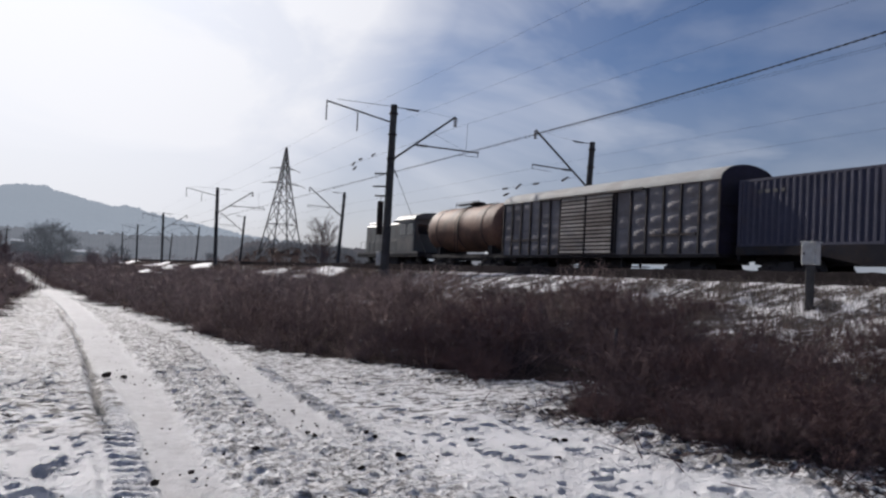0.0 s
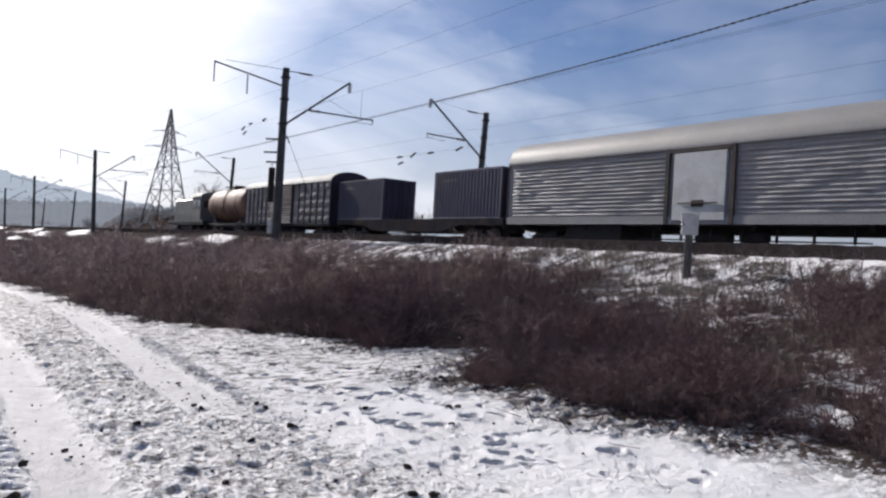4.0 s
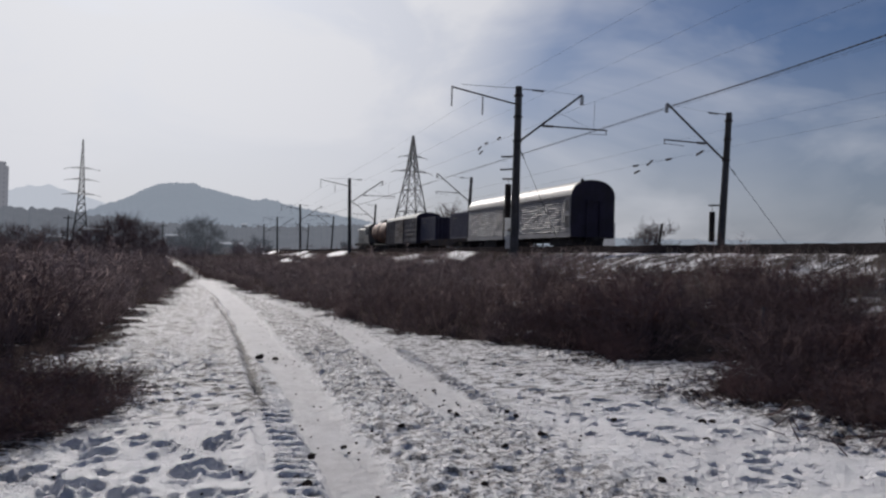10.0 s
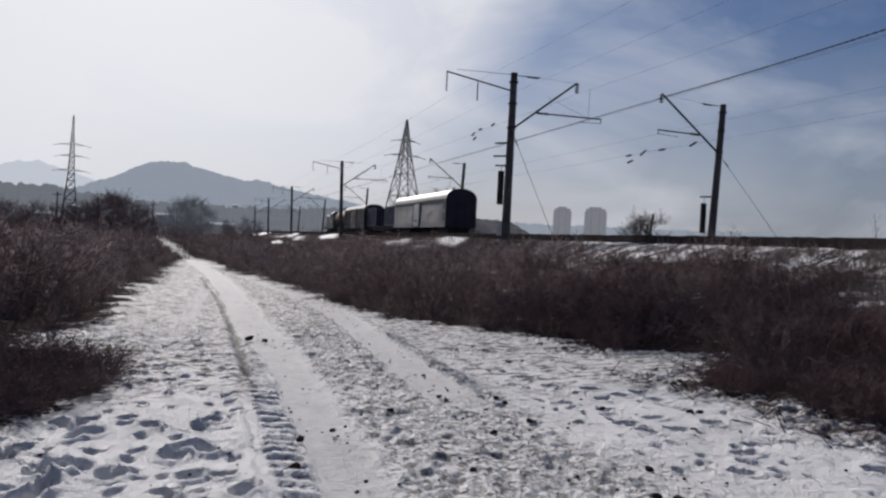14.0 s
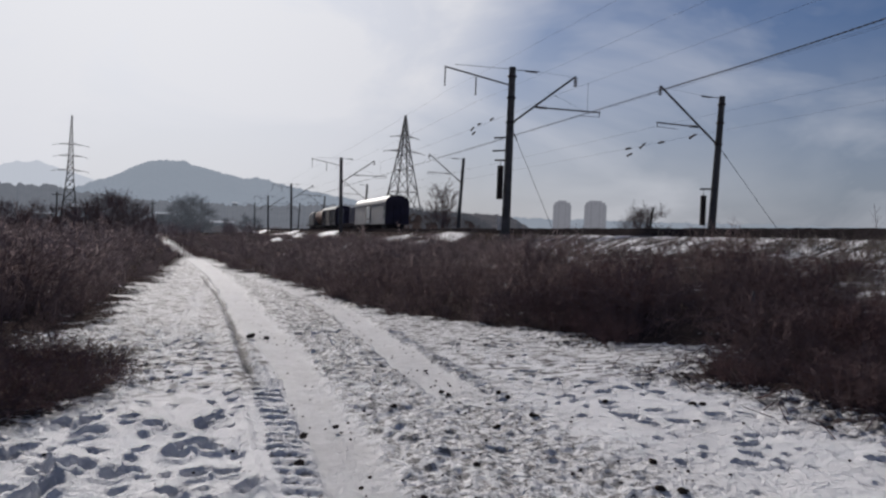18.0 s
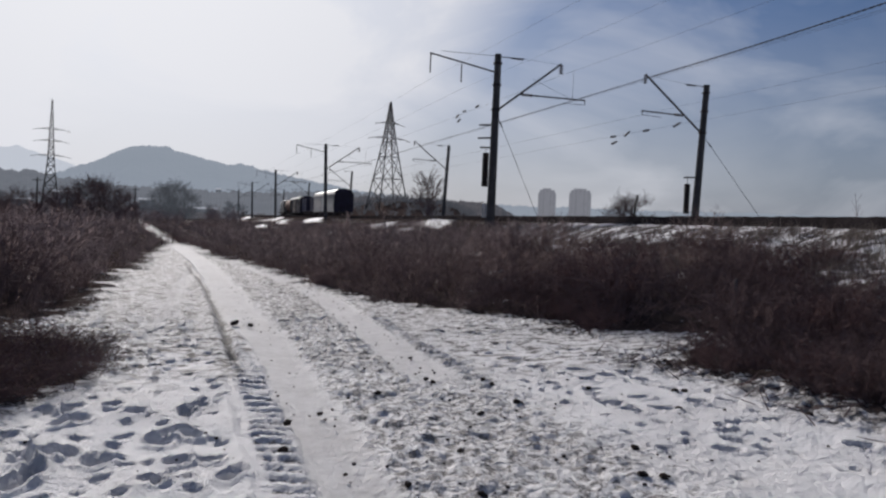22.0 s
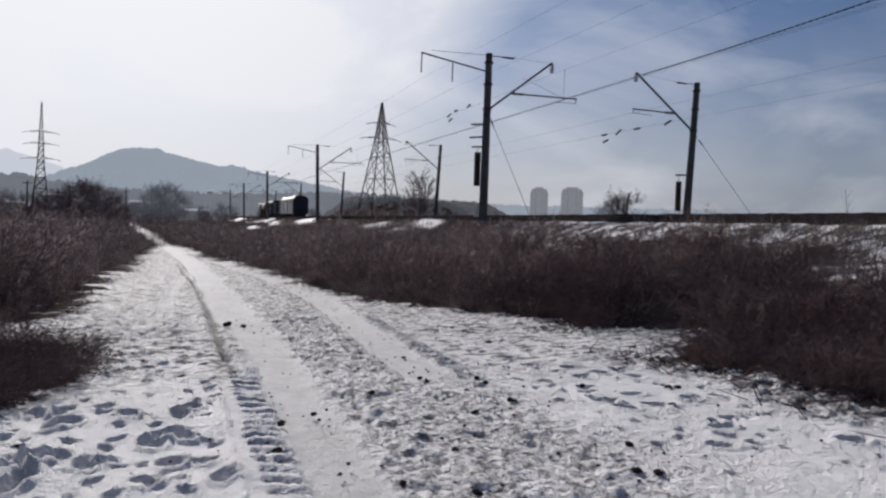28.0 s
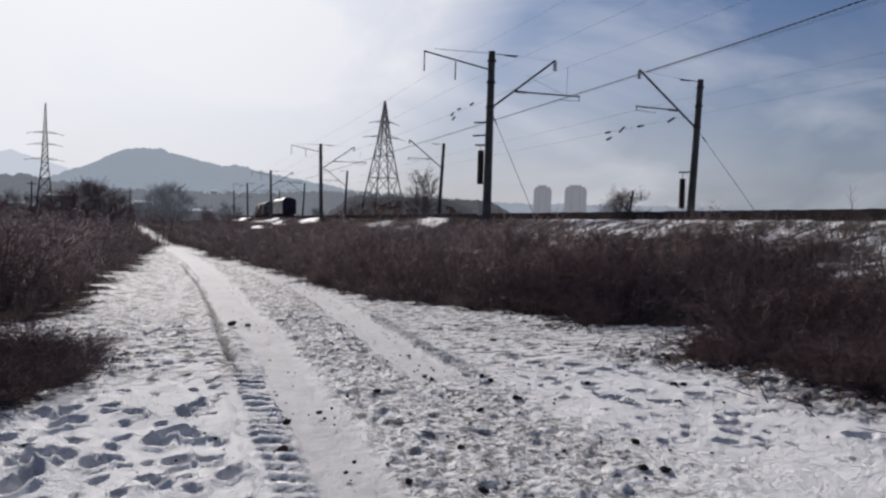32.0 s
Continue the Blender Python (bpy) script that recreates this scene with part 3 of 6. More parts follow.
    for nm, arr in (("litter", litter), ("fringe", fringe(x, y) * open_snow), ("verge", np.maximum(0.9 * hem, smooth(7.2, 9.5, y)) * open_snow * (1 - left) * (1 - right) * (1 - 0.9 * verge_trace(x, y)) * (1 - 0.55 * road * (1 - smooth(11, 16, y)))), ("churn", np.maximum(np.maximum(road, 2.6 * groove), np.maximum(1.1 * treads, np.maximum(0.8 * hem, 0.75 * smooth(8.5, 12, y) * (1 - left) * (1 - right)))) * open_snow), ("packed", np.maximum(np.maximum(left, right), 0.8 * verge_trace(x, y)) * open_snow)):
        at = me.attributes.new(nm, "FLOAT", "POINT")
        at.data.foreach_set("value", arr.ravel().astype(np.float32))
    return tagged(new("ground", me), "snow-covered ground with a rutted dirt road and footprints", "ground", kind="structure")


def ground_material():
    m = bpy.data.materials.new("trodden_snow_and_litter")
    m.use_nodes = True
    nt = m.node_tree
    n, l = nt.nodes, nt.links
    b = n["Principled BSDF"]
    tc = n.new("ShaderNodeTexCoord")

    def noise_tex(scale, detail=4, rough=0.6):
        t = n.new("ShaderNodeTexNoise")
        t.inputs["Scale"].default_value, t.inputs["Detail"].default_value, t.inputs["Roughness"].default_value = scale, detail, rough
        l.new(tc.outputs["Object"], t.inputs["Vector"])
        return t.outputs["Fac"]

    def ranged(v, a, c, lo=0.0, hi=1.0):
        r = n.new("ShaderNodeMapRange")
        r.inputs["From Min"].default_value, r.inputs["From Max"].default_value = a, c
        r.inputs["To Min"].default_value, r.inputs["To Max"].default_value = lo, hi
        l.new(v, r.inputs["Value"])
        return r.outputs["Result"]

    def maths(op, p, q):
        k = n.new("ShaderNodeMath")
        k.operation, k.use_clamp = op, False
        for i, v in enumerate((p, q)):
            if isinstance(v, (int, float)):
                k.inputs[i].default_value = v
            else:
                l.new(v, k.inputs[i])
        return k.outputs[0]

    def mixed(fac, c1, c2):
        k = n.new("ShaderNodeMixRGB")
        l.new(fac, k.inputs["Fac"])
        for i, c in (("Color1", c1), ("Color2", c2)):
            if isinstance(c, tuple):
                k.inputs[i].default_value = (*c, 1)
            else:
                l.new(c, k.inputs[i])
        return k.outputs["Color"]

    def attr(nm):
        a = n.new("ShaderNodeAttribute")
        a.attribute_name = nm
        return a.outputs["Fac"]

    coarse, mid, fine = noise_tex(0.9), noise_tex(7.0, 5, 0.7), noise_tex(34.0, 4, 0.7)
    snow = mixed(ranged(coarse, 0.35, 0.7), (0.83, 0.82, 0.835), (0.735, 0.72, 0.73))
    dirt = mixed(fine, (0.065, 0.055, 0.052), (0.17, 0.155, 0.15))
    # dirt shows through where the snow is churned, a little on the packed tracks
    sq = n.new("ShaderNodeMapping")
    sq.inputs["Scale"].default_value = (1.0, 0.62, 1.0)
    l.new(tc.outputs["Object"], sq.inputs["Vector"])
    cn = n.new("ShaderNodeTexNoise")
    cn.inputs["Scale"].default_value, cn.inputs["Detail"].default_value, cn.inputs["Roughness"].default_value = 13.0, 3.0, 0.55
    l.new(sq.outputs["Vector"], cn.inputs["Vector"])
    clump = ranged(cn.outputs["Fac"], 0.40, 0.62)
    clumpy = maths("MULTIPLY", clump, maths("ADD", maths("MULTIPLY", attr("churn"), 0.55), ranged(coarse, 0.44, 0.64, 0.0, 0.5)))
    clumpy = maths("MULTIPLY", clumpy, maths("SUBTRACT", 1.0, maths("MULTIPLY", attr("packed"), 0.6)))
    patch = maths("ADD", maths("ADD", maths("MULTIPLY", mid, 0.5), maths("MULTIPLY", fine, 0.3)), maths("MULTIPLY", maths("SUBTRACT", 1.0, clump), 0.125))
    fk = n.new("ShaderNodeMapping")
    fk.inputs["Scale"].default_value = (0.55, 1.25, 1.0)
    l.new(tc.outputs["Object"], fk.inputs["Vector"])
    fn = n.new("ShaderNodeTexNoise")
    fn.inputs["Scale"].default_value, fn.inputs["Detail"].default_value, fn.inputs["Roughness"].default_value = 15.0, 3.0, 0.6
    l.new(fk.outputs["Vector"], fn.inputs["Vector"])
    fleck = maths("MULTIPLY", ranged(maths("ADD", fn.outputs["Fac"], maths("MULTIPLY", coarse, 0.12)), 0.625, 0.685, 0.0, 0.85), maths("MINIMUM", attr("churn"), 1.0))
    f2 = n.new("ShaderNodeTexNoise")
    f2.inputs["Scale"].default_value, f2.inputs["Detail"].default_value, f2.inputs["Roughness"].default_value = 5.5, 5.0, 0.65
    l.new(fk.outputs["Vector"], f2.inputs["Vector"])
    fleck = maths("MAXIMUM", fleck, maths("MULTIPLY", ranged(maths("ADD", f2.outputs["Fac"], maths("MULTIPLY", attr("fringe"), 0.035)), 0.507, 0.557, 0.0, 0.95), attr("verge")))
    thresh = maths("ADD", patch, maths("MULTIPLY", attr("churn"), 0.115))
    thin = ranged(thresh, 0.575, 0.66, 0, 0.85)
    film = maths("ADD", maths("MULTIPLY", attr("churn"), 0.03), maths("MULTIPLY", attr("packed"), maths("MULTIPLY", mid, 0.55)))
    snow2 = mixed(maths("MAXIMUM", maths("MAXIMUM", thin, film), fleck), snow, dirt)
    along = n.new("ShaderNodeMapping")
    along.inputs["Scale"].default_value = (0.62, 1.0, 1.0)
    l.new(tc.outputs["Object"], along.inputs["Vector"])
    blot, tuft = n.new("ShaderNodeTexNoise"), n.new("ShaderNodeTexNoise")
    for t_, sc in ((blot, 1.25), (tuft, 11.0)):
        t_.inputs["Scale"].default_value, t_.inputs["Detail"].default_value, t_.inputs["Roughness"].default_value = sc, 4.0, 0.6
        l.new(along.outputs["Vector"], t_.inputs["Vector"])
    leaf = mixed(fine, (0.036, 0.028, 0.027), (0.085, 0.065, 0.060))
    snowy = ranged(maths("ADD", maths("MULTIPLY", tuft.outputs["Fac"], 0.5), maths("MULTIPLY", blot.outputs["Fac"], 0.5)), 0.56, 0.62)
    leaf2 = mixed(maths("MULTIPLY", snowy, ranged(attr("litter"), 0.70, 0.95, 0.8, 0.0)), leaf, (0.78, 0.80, 0.83))
    lit = ranged(maths("ADD", attr("litter"), maths("MULTIPLY", maths("SUBTRACT", maths("ADD", maths("MULTIPLY", tuft.outputs["Fac"], 0.45), maths("MULTIPLY", blot.outputs["Fac"], 0.95)), 0.7), 3.0)), 0.38, 0.58)
    lit = maths("MULTIPLY", lit, ranged(attr("litter"), 0.05, 0.3))
    l.new(mixed(lit, snow2, leaf2), b.inputs["Base Color"])
    b.inputs["Roughness"].default_value = 0.72
    l.new(ranged(lit, 0.0, 0.6, 0.17, 0.0), b.inputs["Specular IOR Level"])
    bn = n.new("ShaderNodeBump")
    bn.inputs["Strength"].default_value, bn.inputs["Distance"].default_value = 1.0, 0.06
    l.new(maths("ADD", maths("ADD", maths("MULTIPLY", mid, 0.8), maths("MULTIPLY", fine, 0.6)), maths("MULTIPLY", clumpy, 0.85)), bn.inputs["Height"])
    l.new(bn.outputs["Normal"], b.inputs["Normal"])
    return m


ground = make_ground()
ground.data.materials.append(ground_material())


# ---- track bed, rails, sleepers ----
def bed_height(xv):
    """A stony bank beside the near track, then the level bed."""
    if xv < 20.55:
        return 2.1
    if xv < 22.0:
        return 2.60
    if xv < 22.9:
        return 2.60 - (xv - 22.0) * 0.6
    return RAIL_Z - 0.2 if xv < 34 else RAIL_Z - 0.2 - (xv - 33.6) * 0.25


def track_bed():
    rnd = random.Random(3)
    verts, faces = [], []
    ys = list(np.concatenate([np.arange(-120, 0, 4.0), np.arange(0, 70, 0.35), np.arange(70, 1400, 8.0)]))
    xs = [20.3, 20.45, 20.6, 20.9, 21.4, 21.9, 22.4, 22.9, 23.6, 24.85, 28, 31, 33.6, 34.5, 35.4]
    for yv in ys:
        for xv in xs:
            zv = bed_height(xv)
            verts.append((xv, yv, zv + rnd.uniform(-0.02, 0.02)))
    w = len(xs)
    for i in range(len(ys) - 1):
        for j in range(w - 1):
            faces.append((i * w + j, i * w + j + 1, (i + 1) * w + j + 1, (i + 1) * w + j))
    tagged(mesh_part("track_bed", verts, faces, BALLAST), "dark crushed-stone ballast bed under two tracks", "track bed", kind="structure")
    for c in (TRACK_1, TRACK_2):
        for side in (-0.76, 0.76):
            x = c + side
            sec = [(x - 0.066, RAIL_Z - 0.18), (x + 0.066, RAIL_Z - 0.18), (x + 0.066, RAIL_Z - 0.165), (x + 0.012, RAIL_Z - 0.14), (x + 0.012, RAIL_Z - 0.05), (x + 0.036, RAIL_Z - 0.03), (x + 0.036, RAIL_Z), (x - 0.036, RAIL_Z), (x - 0.036, RAIL_Z - 0.03), (x - 0.012, RAIL_Z - 0.05), (x - 0.012, RAIL_Z - 0.14), (x - 0.066, RAIL_Z - 0.165)]
            tagged(part("rail", bm_sweep(B(), sec, -120, 1400), RAIL), "worn steel railway rail on concrete sleepers", "rail", group="rails", kind="structure")
    verts, faces = [], []
    for c in (TRACK_1, TRACK_2):
        for i in range(500):
            y0 = -60 + i * 0.55
            k = len(verts)
            for zz in (RAIL_Z - 0.30, RAIL_Z - 0.18):
                for dx, dy in ((-1.35, -0.13), (1.35, -0.13), (1.35, 0.13), (-1.35, 0.13)):
                    verts.append((c + dx, y0 + dy, zz))
            faces += [(k + 4, k + 5, k + 6, k + 7), (k, k + 1, k + 5, k + 4), (k + 1, k + 2, k + 6, k + 5), (k + 2, k + 3, k + 7, k + 6), (k + 3, k, k + 4, k + 7)]
    tagged(mesh_part("sleepers", verts, faces, SLEEPER), "rows of concrete sleepers bedded in ballast", "sleepers", kind="stuff")


track_bed()


# ---- rolling stock: local origin at the rear end on the rail, +y ahead, near side at -x ----
TRAIN = []
WHEELSETS = []


def bogie(parent, y, wheelbase=1.85, axles=2, r=0.475):
    b = B()
    for s in (-1.0, 1.0):
        bm_sweep(b, [(s - 0.08, 0.35), (s + 0.08, 0.35), (s + 0.08, 0.62), (s - 0.08, 0.62)], y - wheelbase / 2 - 0.35, y + wheelbase / 2 + 0.35)
        bm_box(b, s - 0.11, s + 0.11, y - 0.35, y + 0.35, 0.25, 0.80)
        for a in range(axles):
            ya = y + (a / (axles - 1) - 0.5) * wheelbase
            bm_box(b, s - 0.13, s + 0.13, ya - 0.16, ya + 0.16, 0.32, 0.66)
    bm_box(b, -1.0, 1.0, y - 0.22, y + 0.22, 0.55, 0.85)
    bg_ = part("bogie", b, UNDERFRAME, parent)
    for a in range(axles):
        ya = y + (a / (axles - 1) - 0.5) * wheelbase
        w = B()
        for s in (-0.76, 0.76):
            bm_lathe(w, (s - 0.07, 0, 0), (1, 0, 0), [(0, r * 0.25), (0, r * 0.98), (0.10, r), (0.10, r + 0.03), (0.14, r + 0.03), (0.14, r * 0.25)], 24)
        bm_rod(w, (-1.05, 0, 0), (1.05, 0, 0), 0.08, n=10)
        ws = part("wheelset", w, WHEEL, bg_)
        WHEELSETS.append((ws, ya, r))


def coupler(parent, y, d):
    b = bm_box(B(), -0.12, 0.12, min(y, y + d * 0.45), max(y, y + d * 0.45), 0.92, 1.14, 0.03)
    bm_box(b, -0.20, 0.20, min(y + d * 0.40, y + d * 0.62), max(y + d * 0.40, y + d * 0.62), 0.88, 1.18, 0.04)
    part("coupler", b, UNDERFRAME, parent)


def corrugated(name, parent, mat, x, y0, y1, z0, z1, pitch, depth, upright, out, wobble=0.0, seed=0, power=0.7):
    """A pressed sheet in the plane x, with ribs across (upright) or along it, and a little buckling."""
    if upright:
        n = max(2, round((y1 - y0) / pitch))
        ys, dx = [], []
        for k in range(n):
            a = y0 + (y1 - y0) * k / n
            p = (y1 - y0) / n
            ys += [a, a + 0.28 * p, a + 0.5 * p, a + 0.78 * p]
            dx += [0, 0, depth, depth]
        ys.append(y1)
        dx.append(0)
        zs = [z0, (z0 + z1) / 2, z1]
        grid = [[(x + out * d, yy, zz) for yy, d in zip(ys, dx)] for zz in zs]
    else:
        n = max(2, round((z1 - z0) / pitch))
        zs = np.linspace(z0, z1, n * 8 + 1)
        ys = np.linspace(y0, y1, max(2, int((y1 - y0) / 0.22)))
        Y, Z = np.meshgrid(ys, zs)
        d = depth * (0.5 - 0.5 * np.cos(2 * np.pi * (Z - z0) * n / (z1 - z0))) ** power
        d = d * (0.35 + 1.0 * vnoise(Y * 1.9, np.floor((Z - z0) * n / (z1 - z0)) * 5.0, seed)) + wobble * (fbm(Y * 0.9 + 3, Z * 2.0, 3, seed + 5) - 0.5)
        d[:, 0] = d[:, -1] = 0
        grid = [[(x + out * float(d[i, j]), float(Y[i, j]), float(Z[i, j])) for j in range(len(ys))] for i in range(len(zs))]
    w = len(grid[0])
    verts = [p for row in grid for p in row]
    faces = [(i * w + j, i * w + j + 1, (i + 1) * w + j + 1, (i + 1) * w + j) for i in range(len(grid) - 1) for j in range(w - 1)]
    if out > 0:
        faces = [f[::-1] for f in faces]
    return mesh_part(name, verts, faces, mat, parent, smooth=not upright)


def roof_section(half, z_eave, z_top, n=16, power=2.2, drop=0.0):
    return [(half * math.cos(math.pi * k / n), z_eave + (z_top - z_eave) * (1 - abs(math.cos(math.pi * k / n)) ** power) ** (1 / power)) for k in range(n + 1)]


def brake_gear(v, y0, y1, z):
    """Brake cylinder, air tank and pull rods hung under a wagon floor."""
    m = (y0 + y1) / 2
    part("brake_cylinder", bm_rod(B(), (-0.75, m - 0.9, z - 0.30), (-0.75, m + 0.1, z - 0.30), 0.20, n=12), UNDERFRAME, v)
    part("air_tank", bm_rod(B(), (-0.55, m + 0.7, z - 0.34), (-0.55, m + 2.1, z - 0.34), 0.24, n=12), UNDERFRAME, v)
    for x in (-1.15, -0.95):
        part("pull_rod", bm_rod(B(), (x, y0, z - 0.42), (x, y1, z - 0.42), 0.025, n=5), UNDERFRAME, v)
    k = y0 + 0.4
    while k < y1:
        part("hanger", bm_box(B(), -1.18, -1.10, k, k + 0.07, z - 0.48, z + 0.02), UNDERFRAME, v)
        k += 1.3


def vehicle(name, label, category, offset):
    ob = thing(name, label, category, "train", (TRACK_1, offset, RAIL_Z))
    TRAIN.append((ob, offset))
    return ob


def refrigerator_van():
    L = 21.95
    v = vehicle("refrigerator_van", "silver refrigerator van with ribbed sides and a rounded roof", "railway van", 0.0)
    zb, ze, zt, hw = 1.12, 3.97, 5.10, 1.67
    part("body", bm_box(B(), -hw + 0.06, hw - 0.06, 0.04, L - 0.04, zb, ze), SILVER, v)
    sec = roof_section(hw, ze, zt)
    part("roof", bm_sweep(B(), sec, 0.0, L, steps=1), SILVER_ROOF, v, "bright weathered metal roof")
    gut = B()
    for s in (-1, 1):
        bm_box(gut, s * hw - 0.05, s * hw + 0.05, 0, L, ze - 0.04, ze + 0.05)
    part("gutter", gut, SILVER, v)
    # end walls, their shade put into a dark paint, with a raised doorway frame
    for y0, y1 in ((-0.03, 0.03), (L - 0.03, L + 0.03)):
        e = [(-hw + 0.01, zb)] + sorted([(x * 0.985, z - 0.015) for x, z in sec]) + [(hw - 0.01, zb)]
        part("end_wall", bm_sweep(B(), e, y0, y1), SHADED_END, v, "end wall with shade put into its dark colour")
    ef = B()
    for x in (-0.55, 0.45):
        bm_box(ef, x, x + 0.10, -0.16, 0.0, 1.2, 3.6)
    bm_box(ef, -0.55, 0.55, -0.16, 0.0, 3.6, 3.72)
    part("end_door_frame", ef, SHADED_END, v)
    lamp = bm_box(B(), -0.98, -0.78, -0.10, 0.06, 4.88, 5.14, 0.03)
    part("tail_lamp_housing", lamp, RUST_IRON, v)
    # ribbed sheets between posts; the door bay lies a little ahead of the middle
    d0, d1 = 9.7, 12.4
    for s in (-1, 1):
        for a, b_, sd in ((1.75, d0 - 0.15, 1), (d1 + 0.15, L - 0.28, 2)):
            corrugated("ribbed_sheet", v, SILVER, s * (hw - 0.06), a, b_, zb + 0.30, ze - 0.06, 0.17, 0.05, False, s, wobble=0.03, seed=sd, power=1.7)
        corrugated("ribbed_sheet", v, SILVER, s * (hw - 0.06), 0.12, 1.7, zb + 0.30, ze - 0.06, 0.17, 0.03, False, s, seed=4, power=1.7)
        sk = B()
        x0, x1 = sorted((s * (hw - 0.09), s * (hw + 0.005)))
        bm_box(sk, x0, x1, 0.05, L - 0.05, zb - 0.02, zb + 0.29)
        part("sill_panel", sk, SILVER, v)
        dr = B()
        x0, x1 = sorted((s * (hw - 0.08), s * (hw + 0.05)))
        bm_box(dr, x0, x1, d0 + 0.22, d1 - 0.22, zb + 0.12, ze - 0.22, 0.02)
        door = part("door", dr, WHITE_DOOR, v, "pale grey insulated door")
        hd = B()
        xo = s * (hw + 0.09)
        bm_rod(hd, (xo, d0 + 0.5, zb + 0.75), (xo, d1 - 0.5, zb + 0.75), 0.03)
        bm_box(hd, min(xo, s * hw), max(xo, s * hw), 10.8, 11.3, zb + 0.62, zb + 0.86)
        part("latch", hd, RUST_IRON, door)
        fr = B()
        for y in (d0 - 0.12, d1):
            bm_box(fr, x0, x1 + 0.02, y, y + 0.16, zb, ze - 0.02)
        bm_box(fr, x0, x1 + 0.02, d0, d1, ze - 0.2, ze - 0.04)
        part("door_frame", fr, BOX_RIB, v)
        # cooling hatches at the rear end: a pale plate with two louvred openings
        pl, ph = sorted((s * (hw - 0.09), s * (hw + 0.005)))
        plate = part("hatch_plate", bm_box(B(), pl, ph, 0.10, 1.02, zb + 0.42, ze - 0.10), SILVER, v, "silver hatch plate")
        for zz in (1.78, 2.92):
            rim, xg = B(), s * (hw + 0.03)
            for ya, yb, za, zb_ in ((0.18, 0.94, zz - 0.05, zz), (0.18, 0.94, zz + 0.78, zz + 0.83), (0.18, 0.23, zz, zz + 0.78), (0.89, 0.94, zz, zz + 0.78)):
                bm_box(rim, min(xg, s * hw), max(xg, s * hw), ya, yb, za, zb_)
            part("hatch_rim", rim, SILVER, plate)
            for k in range(6):
                z0 = zz + 0.02 + k * 0.13
                part("louvre", bm_box(B(), min(xg - s * 0.01, s * hw), max(xg - s * 0.01, s * hw), 0.24, 0.88, z0, z0 + 0.085), GRILLE, plate)
    un = bm_box(B(), -0.35, 0.35, 0.2, L - 0.2, 0.80, zb)
    bm_box(un, -1.3, 1.3, 15.0, 18.2, 0.40, 1.08, 0.04)
    bm_box(un, -1.2, 1.2, 0.6, 4.4, 0.55, 1.08, 0.04)
    for k in range(6):
        bm_box(un, -1.4, 1.4, 1 + k * 4.0 - 0.06, 1 + k * 4.0 + 0.06, 0.9, zb)
    part("underframe", un, UNDERFRAME, v)
    brake_gear(v, 5.2, 14.2, 0.98)
    for y in (2.6, L - 2.6):
        bogie(v, y, 2.0)
    coupler(v, 0, -1)
    coupler(v, L, 1)
    for k, (dy, w) in enumerate(((0.55, 0.30), (0.55, 0.42), (0.55, 0.26), (0.55, 0.38), (0.55, 0.30))):
        part("marking", bm_box(B(), -hw - 0.012, -hw - 0.002, L - dy - w, L - dy, 3.35 - k * 0.26, 3.47 - k * 0.26), WHITE_DOOR, v, "white painted marking, unreadable")
    for k in range(9):
        part("roof_vent", bm_box(B(), -1.02, -0.9, 1.6 + k * 2.35, 1.74 + k * 2.35, 4.72, 4.92), SILVER, v)


def container(offset, seed):
    L, W, H = 6.0, 2.44, 2.62
    c = vehicle("shipping_container", "slate-blue corrugated steel shipping container on a flat car", "container", offset)
    z0 = 1.42
    x = W / 2
    part("shell", bm_box(B(), -x + 0.06, x - 0.06, 0.06, L - 0.06, z0 + 0.08, z0 + H - 0.03), BLUE_BOX, c)
    fr = B()
    for sx in (-1, 1):
        for y in (0, L - 0.14):
            bm_box(fr, min(sx * x, sx * (x - 0.14)), max(sx * x, sx * (x - 0.14)), y, y + 0.14, z0, z0 + H)
        for z in (z0 + 0.0, z0 + H - 0.10):
            bm_box(fr, min(sx * x, sx * (x - 0.10)), max(sx * x, sx * (x - 0.10)), 0.14, L - 0.14, z + 0.005, z + 0.10)
    for y in (0.0, L - 0.1):
        for z in (z0 + 0.005, z0 + H - 0.105):
            bm_box(fr, -x + 0.14, x - 0.14, y, y + 0.1, z, z + 0.1)
    part("frame", fr, BLUE_BOX, c)
    for sx in (-1, 1):
        corrugated("side_sheet", c, BLUE_BOX, sx * (x - 0.055), 0.14, L - 0.14, z0 + 0.1, z0 + H - 0.1, 0.28, 0.055, True, sx)
    for k, (w, dz) in enumerate(((0.22, 0.45), (0.22, 0.45), (0.20, 0.45), (0.16, 0.45))):
        part("marking", bm_box(B(), -x - 0.012, -x + 0.002, L - 1.15 - k * 0.33, L - 1.15 - k * 0.33 + w, z0 + H - dz - 0.14, z0 + H - dz), LOCO_PALE, c, "pale painted marking, unreadable")
    for side in (-1, 1):
        d = bm_box(B(), min(0.02 * side, side * (x - 0.15)), max(0.02 * side, side * (x - 0.15)), -0.005, 0.05, z0 + 0.11, z0 + H - 0.11)
        # door leaves are painted darker than the blue shell to show shade
        dr = part("door", d, SHADED_END, c, "dark blue door leaf with shade put into its colour")
        rod = B()
        for k in (0.35, 0.8):
            bm_rod(rod, (side * k, -0.04, z0 + 0.1), (side * k, -0.04, z0 + H - 0.1), 0.022)
        part("lock_rod", rod, BLUE_BOX, dr)


